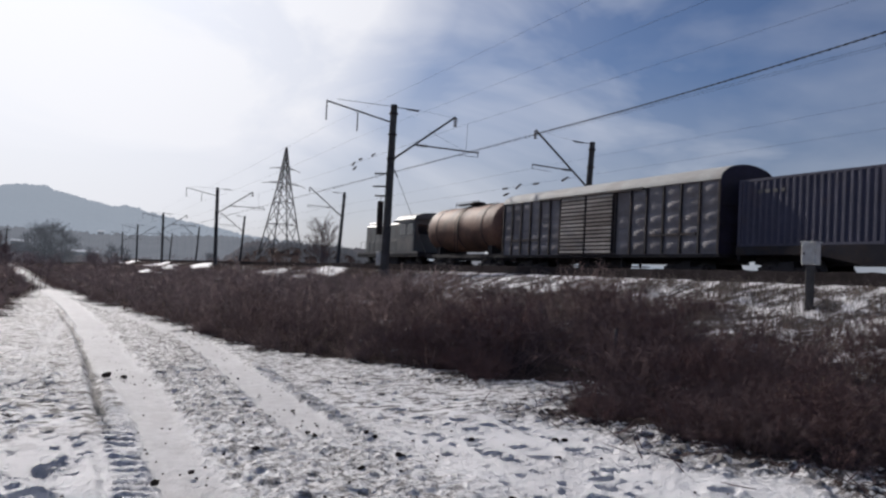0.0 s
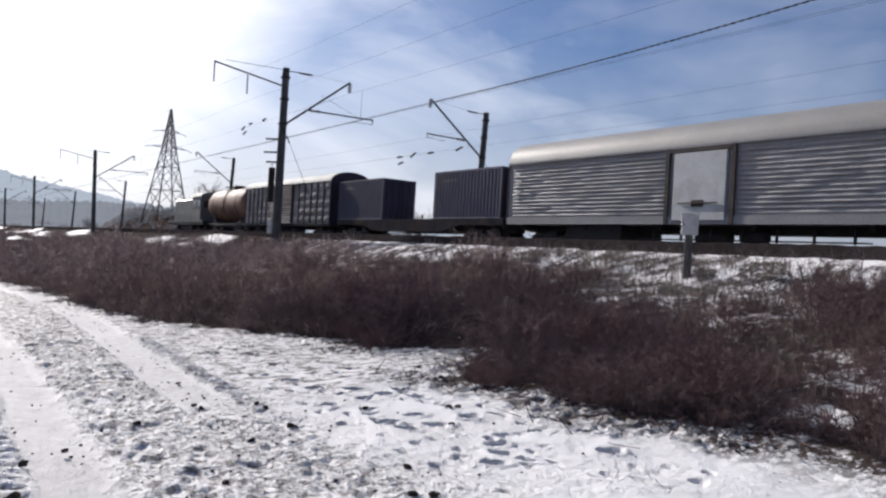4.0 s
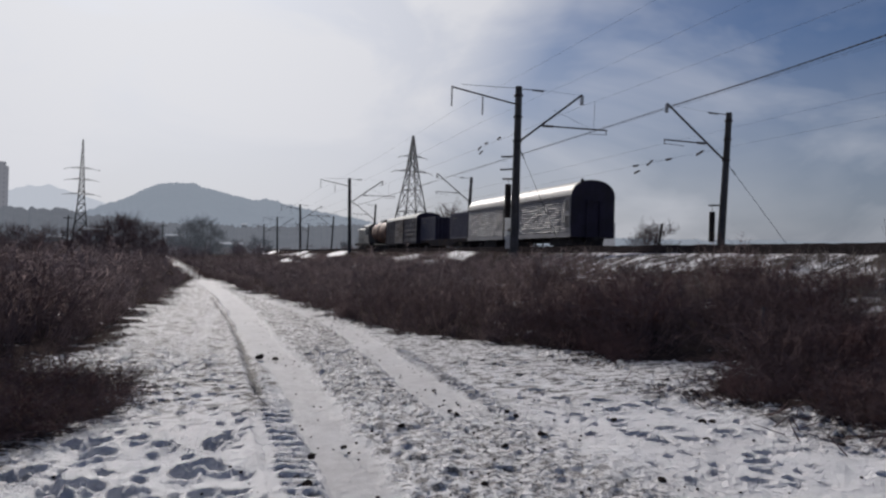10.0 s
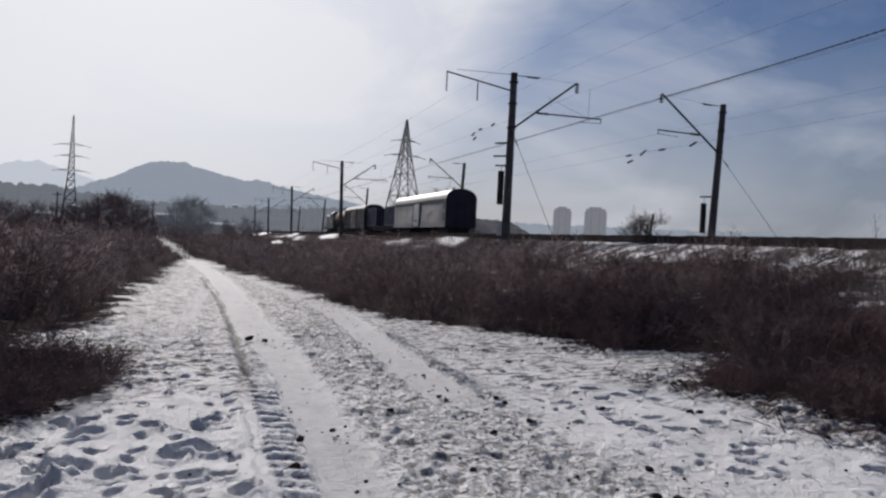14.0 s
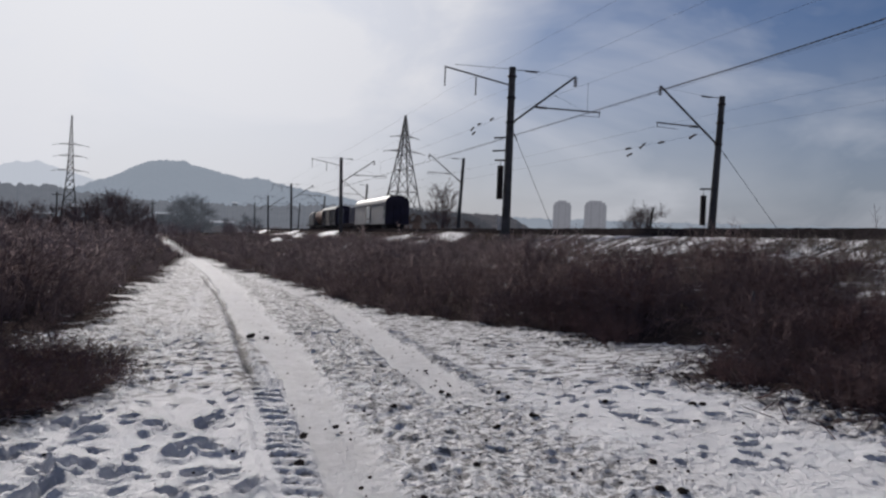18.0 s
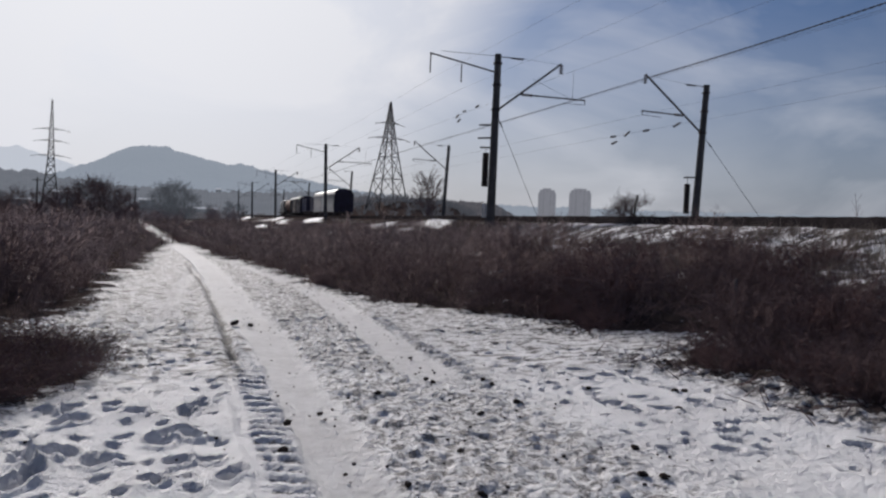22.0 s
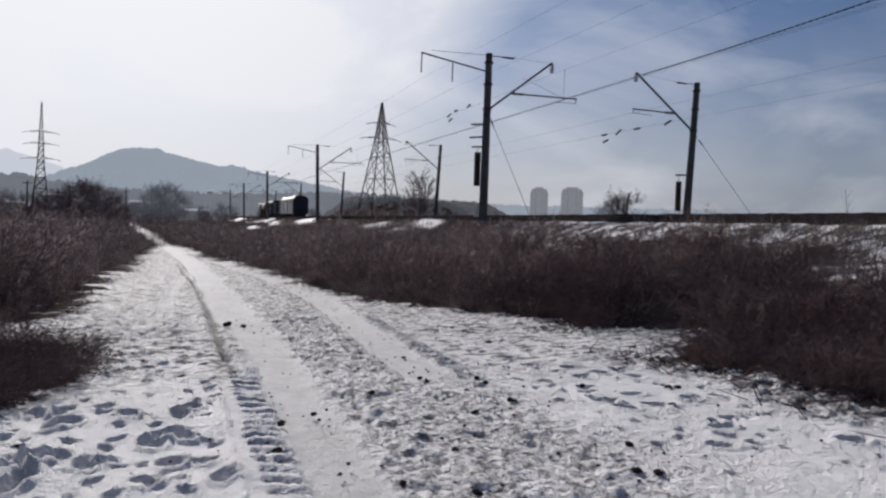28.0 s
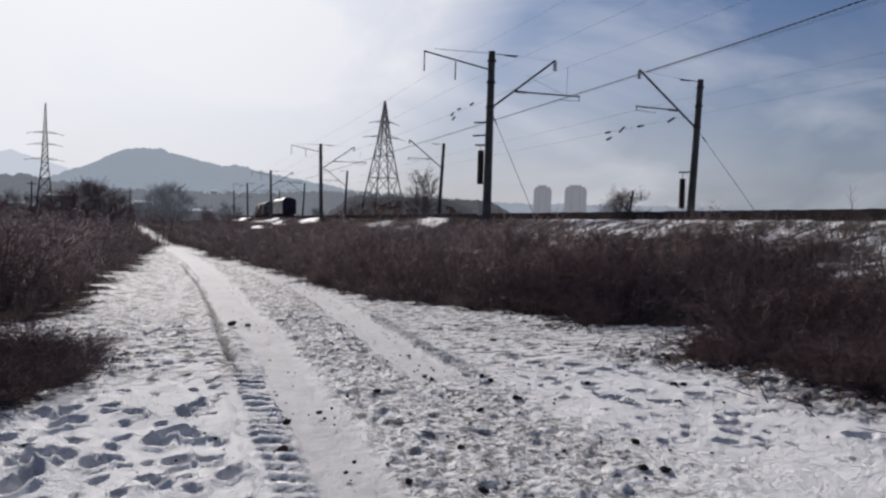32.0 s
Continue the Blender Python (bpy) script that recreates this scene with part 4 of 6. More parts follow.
def flat_car(offset):
    L = 18.1
    f = vehicle("flat_car", "grey container flat car with a fish-bellied frame", "flat car", offset)
    for s in (-1, 1):
        b = B()
        prof = [(0, 1.415), (L, 1.415), (L, 1.08), (L - 3.6, 1.08), (L - 5.4, 0.70), (5.4, 0.70), (3.6, 1.08), (0, 1.08)]
        lo, hi = sorted((s * 1.28, s * 1.18))
        va = [b.verts.new((lo, y, z)) for y, z in prof]
        vb = [b.verts.new((hi, y, z)) for y, z in prof]
        b.faces.new(va)
        b.faces.new(vb[::-1])
        for i in range(len(prof)):
            b.faces.new((va[i], va[(i + 1) % 8], vb[(i + 1) % 8], vb[i]))
        part("side_sill", b, FLAT_GREY, f)
    for k in range(12):
        y = 0.4 + k * (L - 0.8) / 11
        part("cross_member", bm_box(B(), -1.18, 1.18, y - 0.08, y + 0.08, 1.12, 1.40), UNDERFRAME, f)
    cr = B()
    bm_box(cr, -0.3, 0.3, 0.1, L - 0.1, 0.75, 1.39)
    bm_box(cr, -1.18, 1.18, 0, 0.12, 0.9, 1.2)
    bm_box(cr, -1.18, 1.18, L - 0.12, L, 0.9, 1.2)
    part("centre_sill", cr, UNDERFRAME, f)
    for y in (2.2, L - 2.2):
        bogie(f, y)
    coupler(f, 0, -1)
    coupler(f, L, 1)


def boxcar(offset):
    L = 16.75
    v = vehicle("boxcar", "grey ribbed boxcar with planked sliding doors and arched roof", "boxcar", offset)
    zb, ze, zt, hw = 1.12, 4.14, 4.87, 1.60
    part("body", bm_box(B(), -hw + 0.10, hw - 0.10, 0.03, L - 0.03, zb, ze), BOX_PAINT, v)
    sec = roof_section(hw, ze, zt, power=2.0)
    rf = part("roof", bm_sweep(B(), sec, 0, L), ROOF_GREY, v, "arched pale grey sheet roof")
    for y in (-0.03, L - 0.03):
        e = [(-hw + 0.02, zb)] + sorted([(x * 0.98, z - 0.02) for x, z in sec]) + [(hw - 0.02, zb)]
        ew = part("end_wall", bm_sweep(B(), e, y, y + 0.06), SHADED_END, v, "dark end wall")
        rb = B()
        for k in range(3):
            bm_box(rb, -hw + 0.1, hw - 0.1, y - (0.07 if y < 1 else -0.06), y + (0.0 if y < 1 else 0.13), 1.6 + k * 0.75, 1.72 + k * 0.75)
        part("end_rib", rb, SHADED_END, ew)
    d0, d1 = 6.5, 10.9
    for s in (-1, 1):
        lo, hi = sorted((s * hw, s * (hw - 0.11)))
        for a, b_ in ((0.0, d0), (d1, L)):
            n = 6
            for k in range(n + 1):
                y = a + 0.06 + (b_ - a - 0.12) * k / n
                part("rib", bm_box(B(), lo, hi, y - 0.045, y + 0.045, zb + 0.02, ze - 0.02), BOX_RIB, v)
            for k in range(n):
                ya = a + 0.06 + (b_ - a - 0.12) * k / n + 0.07
                yb = a + 0.06 + (b_ - a - 0.12) * (k + 1) / n - 0.07
                corrugated("wall_sheet", v, BOX_PAINT, s * (hw - 0.095), ya, yb, zb + 0.05, ze - 0.05, 0.56, 0.085, False, s, wobble=0.01, seed=k)
        for y in ((d0 / 2 - 1.1), (d1 + (L - d1) / 2 - 0.1)):
            part("loading_rail", bm_box(B(), lo, hi, y - 0.9, y + 1.9, 1.92, 2.0), BOX_RIB, v)
        # two sliding doors of boards
        for q, (a, b_) in enumerate(((d0 + 0.10, (d0 + d1) / 2 - 0.04), ((d0 + d1) / 2 + 0.04, d1 - 0.10))):
            dl, dh = sorted((s * (hw - 0.10), s * (hw + 0.01)))
            door = part("sliding_door", bm_box(B(), dl, dh, a, b_, zb + 0.03, ze - 0.08), BOX_RIB, v)
            for k in range(15):
                z = zb + 0.08 + k * 0.194
                pl, ph = sorted((s * (hw + 0.01), s * (hw + 0.055)))
                part("board", bm_box(B(), pl, ph, a + 0.05, b_ - 0.05, z, z + 0.112), PLANK, door)
        rl, rh = sorted((s * (hw - 0.02), s * (hw + 0.08)))
        part("door_rail", bm_box(B(), rl, rh, d0 - 2.0, d1 + 2.0, ze - 0.07, ze + 0.03), BOX_RIB, v)
    un = bm_box(B(), -0.3, 0.3, 0.1, L - 0.1, 0.75, zb)
    bm_box(un, -hw + 0.1, hw - 0.1, 0.0, L, zb - 0.14, zb)
    bm_box(un, -0.9, -0.3, 6.5, 7.6, 0.5, 0.9, 0.1)
    part("underframe", un, UNDERFRAME, v)
    brake_gear(v, 4.6, 11.6, 0.98)
    for y in (2.3, L - 2.3):
        bogie(v, y)
    coupler(v, 0, -1)
    coupler(v, L, 1)


def tank_wagon(offset):
    L = 10.9
    v = vehicle("tank_wagon", "ochre-brown tank wagon with grimy flanks and a dome platform", "tank wagon", offset)
    r, zc = 1.55, 3.0
    prof = [(0.25, 0.2), (0.28, 0.8), (0.38, 1.18), (0.58, 1.38), (0.85, r - 0.02), (1.0, r)] + [(1.0 + k * (L - 2.0) / 6, r) for k in range(1, 7)] + [(L - 0.85, r - 0.02), (L - 0.58, 1.38), (L - 0.38, 1.18), (L - 0.28, 0.8), (L - 0.25, 0.2)]
    part("tank", bm_lathe(B(), (0, 0, zc), (0, 1, 0), prof, 36), TANK_OCHRE, v)
    for y in (2.3, 5.5, 8.7):
        part("hoop", bm_lathe(B(), (0, y, zc), (0, 1, 0), [(-0.05, r + 0.005), (-0.05, r + 0.025), (0.05, r + 0.025), (0.05, r + 0.005)], 36), BOX_RIB, v)
    dm = bm_lathe(B(), (0, 5.5, zc + r - 0.1), (0, 0, 1), [(0, 0.5), (0.3, 0.5), (0.38, 0.42), (0.42, 0.1)], 20)
    part("filling_dome", dm, RUST_IRON, v)
    pf = B()
    for s in (-1, 1):
        bm_box(pf, min(s * 0.25, s * 0.75), max(s * 0.25, s * 0.75), 4.2, 7.4, zc + r + 0.10, zc + r + 0.15)
        for k in range(6):
            y = 4.2 + k * 0.64
            bm_rod(pf, (s * 0.75, y, zc + r - 0.1), (s * 0.75, y, zc + r + 0.24), 0.02, n=5)
        bm_rod(pf, (s * 0.75, 4.2, zc + r + 0.24), (s * 0.75, 7.4, zc + r + 0.24), 0.02, n=5)
    part("platform", pf, RUST_IRON, v)
    for s in (-1, 1):
        ld = B()
        for dy in (-0.22, 0.22):
            pts = [(s * (r + 0.10) * math.sin(a), zc + (r + 0.10) * math.cos(a)) for a in (0.45, 0.9, 1.35, 1.75)] + [(s * (r + 0.02), 1.3)]
            for (xa, za), (xb, zb_) in zip(pts, pts[1:]):
                bm_rod(ld, (xa, 5.5 + dy, za), (xb, 5.5 + dy, zb_), 0.022, n=5)
        for k in range(9):
            a = 0.5 + k * 0.155
            bm_rod(ld, (s * (r + 0.1) * math.sin(a), 5.28, zc + (r + 0.1) * math.cos(a)), (s * (r + 0.1) * math.sin(a), 5.72, zc + (r + 0.1) * math.cos(a)), 0.018, n=5)
        part("ladder", ld, RUST_IRON, v)
    un = B()
    for s in (-1, 1):
        bm_box(un, min(s * 1.2, s * 1.05), max(s * 1.2, s * 1.05), 0.05, L - 0.05, 1.0, 1.22)
    bm_box(un, -0.3, 0.3, 0, L, 0.85, 1.22)
    for y in (1.8, L - 1.8):
        bm_box(un, -1.1, 1.1, y - 0.25, y + 0.25, 1.2, 1.75)
    part("underframe", un, UNDERFRAME, v)
    for y in (2.0, L - 2.0):
        bogie(v, y)
    coupler(v, 0, -1)
    coupler(v, L, 1)


def locomotive(offset):
    L = 13.0
    v = vehicle("diesel_shunter", "grey-green diesel shunting locomotive with a rear cab and low hood", "locomotive", offset)
    fr = bm_box(B(), -1.5, 1.5, 0, L, 1.05, 1.42, 0.03)
    bm_box(fr, -1.2, 1.2, 4.6, 8.0, 0.45, 1.05, 0.06)
    part("frame", fr, UNDERFRAME, v)
    st = B()
    for s in (-1, 1):
        bm_box(st, min(s * 1.50, s * 1.53), max(s * 1.50, s * 1.53), 0.05, L - 0.05, 1.30, 1.46)
    part("running_board_edge", st, LOCO_PALE, v, "pale painted running board edge")
    cab = B()
    bm_box(cab, -1.5, 1.5, 0.9, 4.0, 1.42, 3.95, 0.06)
    c = part("cab", cab, LOCO_GREY, v)
    rf = bm_sweep(B(), [(-1.62, 3.92), (1.62, 3.92), (1.5, 4.15), (0.9, 4.38), (0, 4.46), (-0.9, 4.38), (-1.5, 4.15)], 0.65, 4.25)
    part("cab_roof", rf, LOCO_GREY, c)
    for s in (-1, 1):
        for y0, y1 in ((1.2, 2.1), (2.5, 3.6)):
            lo, hi = sorted((s * 1.49, s * 1.515))
            w = part("window", bm_box(B(), lo, hi, y0, y1, 2.75, 3.6), WINDOW, c)
            g = B()
            for ya, yb, za, zb_ in ((y0 - 0.05, y1 + 0.05, 2.68, 2.75), (y0 - 0.05, y1 + 0.05, 3.6, 3.67), (y0 - 0.05, y0, 2.75, 3.6), (y1, y1 + 0.05, 2.75, 3.6)):
                bm_box(g, lo, hi + (0.012 if s > 0 else 0), ya, yb, za, zb_)
            part("window_frame", g, LOCO_PALE, w)
        lo, hi = sorted((s * 1.5, s * 1.512))
        part("cab_stripe", bm_box(B(), lo, hi, 0.98, 3.92, 1.55, 2.6), LOCO_PALE, c, "pale painted cab side")
    for x0 in (-1.2, 0.3):
        part("rear_window", bm_box(B(), x0, x0 + 0.9, 0.885, 0.91, 2.8, 3.55), WINDOW, c)
    part("hood", bm_box(B(), -1.05, 1.05, 4.0, 12.2, 1.42, 3.82, 0.10), LOCO_GREY, v)
    for s in (-1, 1):
        for k in range(7):
            y = 4.4 + k * 1.1
            lo, hi = sorted((s * 1.05, s * 1.075))
            part("hood_door", bm_box(B(), lo, hi, y, y + 0.98, 1.55, 3.4), LOCO_GREY, v)
        rl = B()
        for k in range(9):
            y = 4.2 + k * 1.0
            bm_rod(rl, (s * 1.47, y, 1.4), (s * 1.47, y, 2.35), 0.02, n=5)
        bm_rod(rl, (s * 1.47, 4.2, 2.35), (s * 1.47, 12.2, 2.35), 0.02, n=5)
        part("handrail", rl, LOCO_PALE, v)
    ex = bm_lathe(B(), (0, 8.0, 3.80), (0, 0, 1), [(0, 0.28), (0.35, 0.25), (0.38, 0.2)], 16)
    part("exhaust", ex, RUST_IRON, v)
    part("fan_housing", bm_box(B(), -0.9, 0.9, 10.2, 11.9, 3.80, 4.05, 0.06), LOCO_GREY, v)
    hl = bm_lathe(B(), (0, 12.2, 3.0), (0, 1, 0), [(0, 0.2), (0.18, 0.24), (0.2, 0.2)], 16)
    part("headlight", hl, LOCO_PALE, v)
    for y in (2.4, L - 2.4):
        bogie(v, y, 2.1, 2, 0.52)
    coupler(v, 0, -1)
    coupler(v, L, 1)


refrigerator_van()
flat_car(22.7)
container(23.02, 1)
container(34.8, 2)
boxcar(41.4)
tank_wagon(58.6)
locomotive(70.3)


# ---- overhead line: poles along both sides, brackets, wires ----
def insulator(bm, a, b, r=0.075, n=4):
    a, b = Vector(a), Vector(b)
    L = (b - a).length
    prof = []
    for k in range(n):
        s = L * (k + 0.5) / n
        prof += [(s - L * 0.35 / n, 0.03), (s - 0.1 * L / n, r), (s + 0.1 * L / n, r), (s + L * 0.35 / n, 0.03)]
    bm_lathe(bm, a, b - a, prof, 10)
    return bm


def catenary_pole(x, y, z0, top, side, lean=(0, 0), left_arm=False, weights=None, guy=False, far=False, label="tall concrete overhead-line pole with steel brackets beside the track"):
    """side: +1 bracket reaches to +x, -1 to -x. Local origin at the foot."""
    h = top - z0
    p = thing("catenary_pole", label, "catenary pole", "catenary poles", (x, y, z0))
    n = 8 if far else 14
    part("column", bm_rod(B(), (0, 0, -0.6), (lean[0], lean[1], h), 0.30, 0.22, n), CONCRETE, p)
    s = side

    def at(z):
        return lean[0] * z / h, lean[1] * z / h

    # positions of the bracket parts, down from the top
    zl = h - 3.6
    ax, ay = at(zl)
    tipx, tipz = (4.65, h - 0.15) if s > 0 else (-4.82, h + 0.26)
    ar = B()
    bm_rod(ar, (ax + s * 0.15, ay, zl), (tipx, ay, tipz), 0.075, n=6)
    arm = part("bracket", ar, STEEL, p)
    tx, ty = at(h - 0.15)
    tr = B()
    bm_rod(tr, (tx, ty, h - 0.15), (tx + s * 1.9, ty, h - 0.1), 0.03, n=5)
    bm_rod(tr, (tx + s * 1.85, ty, h - 0.1), (tipx * 0.98, ay, tipz - 0.05), 0.008, n=4)
    insulator(tr, (tx + s * 0.9, ty, h - 0.16), (tx + s * 1.8, ty, h - 0.17), 0.06, 5)
    part("tie_rod", tr, STEEL, arm)
    ins = insulator(B(), (tipx, ay, tipz - 0.05), (tipx, ay, tipz - 0.70), 0.16, 4)
    part("insulator", ins, GLASS_INS, arm)
    rg = B()
    reach = 6.6 if s > 0 else 5.0
    zr = h - 2.45
    k = (zr - zl) / (tipz - zl)
    xr = ax + s * 0.15 + (tipx - ax - s * 0.15) * k
    bm_rod(rg, (xr, ay, zr), (s * reach, ay, zr + 0.05), 0.05, n=6)
    insulator(rg, (xr + s * 0.15, ay, zr), (xr + s * 0.95, ay, zr + 0.01), 0.11, 4)
    bm_rod(rg, (s * (reach - 0.05), ay, zr + 0.05), (s * (reach - 0.05), ay, zr - 0.28), 0.03, n=5)
    bm_rod(rg, (s * (reach - 0.1), ay, zr - 0.25), (s * (reach - 1.7), ay, zr - 0.30), 0.018, n=5)
    if s > 0:
        bm_rod(rg, (s * 5.6, ay, zr + 0.02), (s * 5.62, ay, zr + 2.0), 0.012, n=4)
        bm_rod(rg, (s * 5.6, ay, zr), (xr + s * 0.9, ay, zr + 1.1), 0.010, n=4)
    part("registration_arm", rg, STEEL, p)
    if left_arm:
        lx, ly = at(h - 1.2)
        la = B()
        bm_rod(la, (lx, ly, h - 1.2), (-s * 4.6, ly, h - 0.42), 0.05, n=6)
        bm_rod(la, (tx, ty, h - 0.12), (-s * 3.9, ly, h - 0.22), 0.016, n=5)
        fa = part("feeder_arm", la, STEEL, p)
        for q, zq in ((4.55, h - 0.45), (2.45, h - 0.85)):
            fi = insulator(B(), (-s * q, ly, zq), (-s * q, ly, zq - 1.25), 0.055, 6)
            part("insulator", fi, GLASS_INS, fa)
    if weights:
        cx, cy = at(3.4)
        wx, wy = weights
        for q in range(11):
            part("tension_weight", bm_lathe(B(), (wx, wy, (3.0 if s > 0 else 1.75) + q * 0.205), (0, 0, 1), [(0, 0.19), (0.012, 0.215), (0.188, 0.215), (0.20, 0.19)], 14), RUST_IRON, p)
        wb = B()
        bm_rod(wb, (wx, wy, 3.7), (wx, wy, 5.55 if s > 0 else 4.6), 0.02, n=5)
        part("weight_rod", wb, RUST_IRON, p)
        for zq, reach in ((7.0, 1.9), (6.15, 2.3), (5.5, 1.2)) if s > 0 else ((4.5, 0.95),):
            gx, gy = at(zq)
            part("guide_arm", bm_rod(B(), (gx, gy, zq), (wx - (0.75 if s > 0 else 0.0), reach * (0.4 if s > 0 else 1.0), zq), 0.06, n=5), STEEL, p)
    if guy:
        g = B()
        gx, gy = at(h - 3.6)
        bm_rod(g, (gx, gy, h - 3.7), guy, 0.016, n=4)
        insulator(g, Vector((gx, gy, h - 3.7)).lerp(Vector(guy), 0.10), Vector((gx, gy, h - 3.7)).lerp(Vector(guy), 0.17), 0.05, 3)
        part("guy_wire", g, WIRE, p)
    for zq in (h - 3.6, h - 2.0, h - 0.6):
        gx, gy = at(zq)
        part("clamp", bm_lathe(B(), (gx, gy, zq - 0.06), (0, 0, 1), [(0, 0.23), (0, 0.30), (0.12, 0.30), (0.12, 0.23)], 12), STEEL, p)
    return p


NEAR_Y = (46.0, 110.7, 177.0, 243.0, 309.0)
FAR_Y = (47.9, 107.1, 177.0, 243.0, 309.0)
catenary_pole(NEAR_ROW - 0.05, 46.0, 1.5, 13.08, 1, lean=(0.05, 0), left_arm=True, weights=(0.0, 1.3), guy=(0.0, -7.4, 0.6))
catenary_pole(FAR_ROW - 0.55, 47.9, 1.7, 13.15, -1, lean=(0.55, 0), weights=(-0.36, 0.5), guy=(0.3, -6.9, 1.2), label="leaning concrete overhead-line pole with tension weights beside the far track")
for i, (yn, yf) in enumerate(zip(NEAR_Y[1:], FAR_Y[1:])):
    catenary_pole(NEAR_ROW + 0.35, yn, 1.5, 13.0, 1, lean=(-0.35, 0), left_arm=True, far=True)
    catenary_pole(FAR_ROW - 0.55, yf, 1.7, 13.8, -1, lean=(0.55, 0), far=True)
catenary_pole(NEAR_ROW, -18.0, 1.5, 13.0, 1, left_arm=True, far=True)
catenary_pole(FAR_ROW, -14.0, 1.7, 13.3, -1, far=True)


def wire_run(name, label, x, z, ys, sag, r0):
    for ya, yb in zip(ys, ys[1:]):
        b = B()
        rings = []
        r = r0 if ya < 40 else r0 * 1.5
        for k in range(11):
            t = k / 10
            c = Vector((x, ya + (yb - ya) * t, z - sag * 4 * t * (1 - t)))
            rings.append([b.verts.new(c + Vector((r * math.cos(1.571 * q), 0, r * math.sin(1.571 * q)))) for q in range(4)])
        for p, q in zip(rings, rings[1:]):
            for i in range(4):
                b.faces.new((p[i], p[(i + 1) % 4], q[(i + 1) % 4], q[i]))
        tagged(part(name, b, WIRE), label, "overhead wire", "overhead wires")


ys_n, ys_f = (-84.0, -18.0) + NEAR_Y, (-80.0, -14.0) + FAR_Y
wire_run("messenger_wire", "dark stranded messenger wire over the near track", NEAR_ROW + 4.65, 12.2, ys_n, 0.2, 0.006)
wire_run("contact_wire", "thin contact wire over the near track", NEAR_ROW + 5.0, 10.3, ys_n, 0.05, 0.005)
wire_run("feeder_wire", "thin feeder wire on the pole's outer bracket", NEAR_ROW - 4.55, 11.05, ys_n, 0.25, 0.0045)
wire_run("feeder_wire", "thin feeder wire on the pole's outer bracket", NEAR_ROW - 2.45, 10.6, ys_n, 0.25, 0.0045)
def twisted_cable(x, z, ys, sag, r, offset, pitch, climb=0.0):
    """Two strands wound round each other, span by span; climb: how the cable rises from its low point towards the road."""
    for ya, yb in zip(ys, ys[1:]):
        b = B()
        n = int((yb - ya) / pitch * 8)
        for ph in (0.0, math.pi):
            rings = []
            for k in range(n + 1):
                t = k / n
                y = ya + (yb - ya) * t
                a = 2 * math.pi * (y / pitch) + ph
                c = Vector((x + offset * math.cos(a), y, z + climb * max(0.0, 43.0 - max(y, 5.0)) ** 2 - sag * 4 * t * (1 - t) + offset * math.sin(a)))
                rings.append([b.verts.new(c + Vector((r * math.cos(1.571 * q), 0, r * math.sin(1.571 * q)))) for q in range(4)])
            for p, q in zip(rings, rings[1:]):
                for i in range(4):
                    b.faces.new((p[i], p[(i + 1) % 4], q[(i + 1) % 4], q[i]))
        tagged(part("messenger_cable", b, WIRE), "thick dark twisted cable over the far track", "overhead wire", "overhead wires")


twisted_cable(FAR_ROW - 4.9, 13.27, ys_f[:3], 0.0, 0.024, 0.026, 0.9, 0.0009)
twisted_cable(FAR_ROW - 4.9, 13.27, ys_f[2:4], 0.05, 0.014, 0.016, 1.6)
wire_run("messenger_cable", "thin dark cable over the far track", FAR_ROW - 4.9, 13.27, ys_f[3:], 0.05, 0.013)
wire_run("messenger_cable", "thin dark twin cable over the far track", FAR_ROW - 4.9, 13.20, ys_f, 0.02, 0.008)
wire_run("auxiliary_wire", "thin auxiliary wire carrying section insulators", FAR_ROW - 5.0, 9.38, ys_f, 0.02, 0.005)
wire_run("contact_wire", "thin contact wire over the far track", FAR_ROW - 5.0, 10.6, ys_f, 0.05, 0.005)


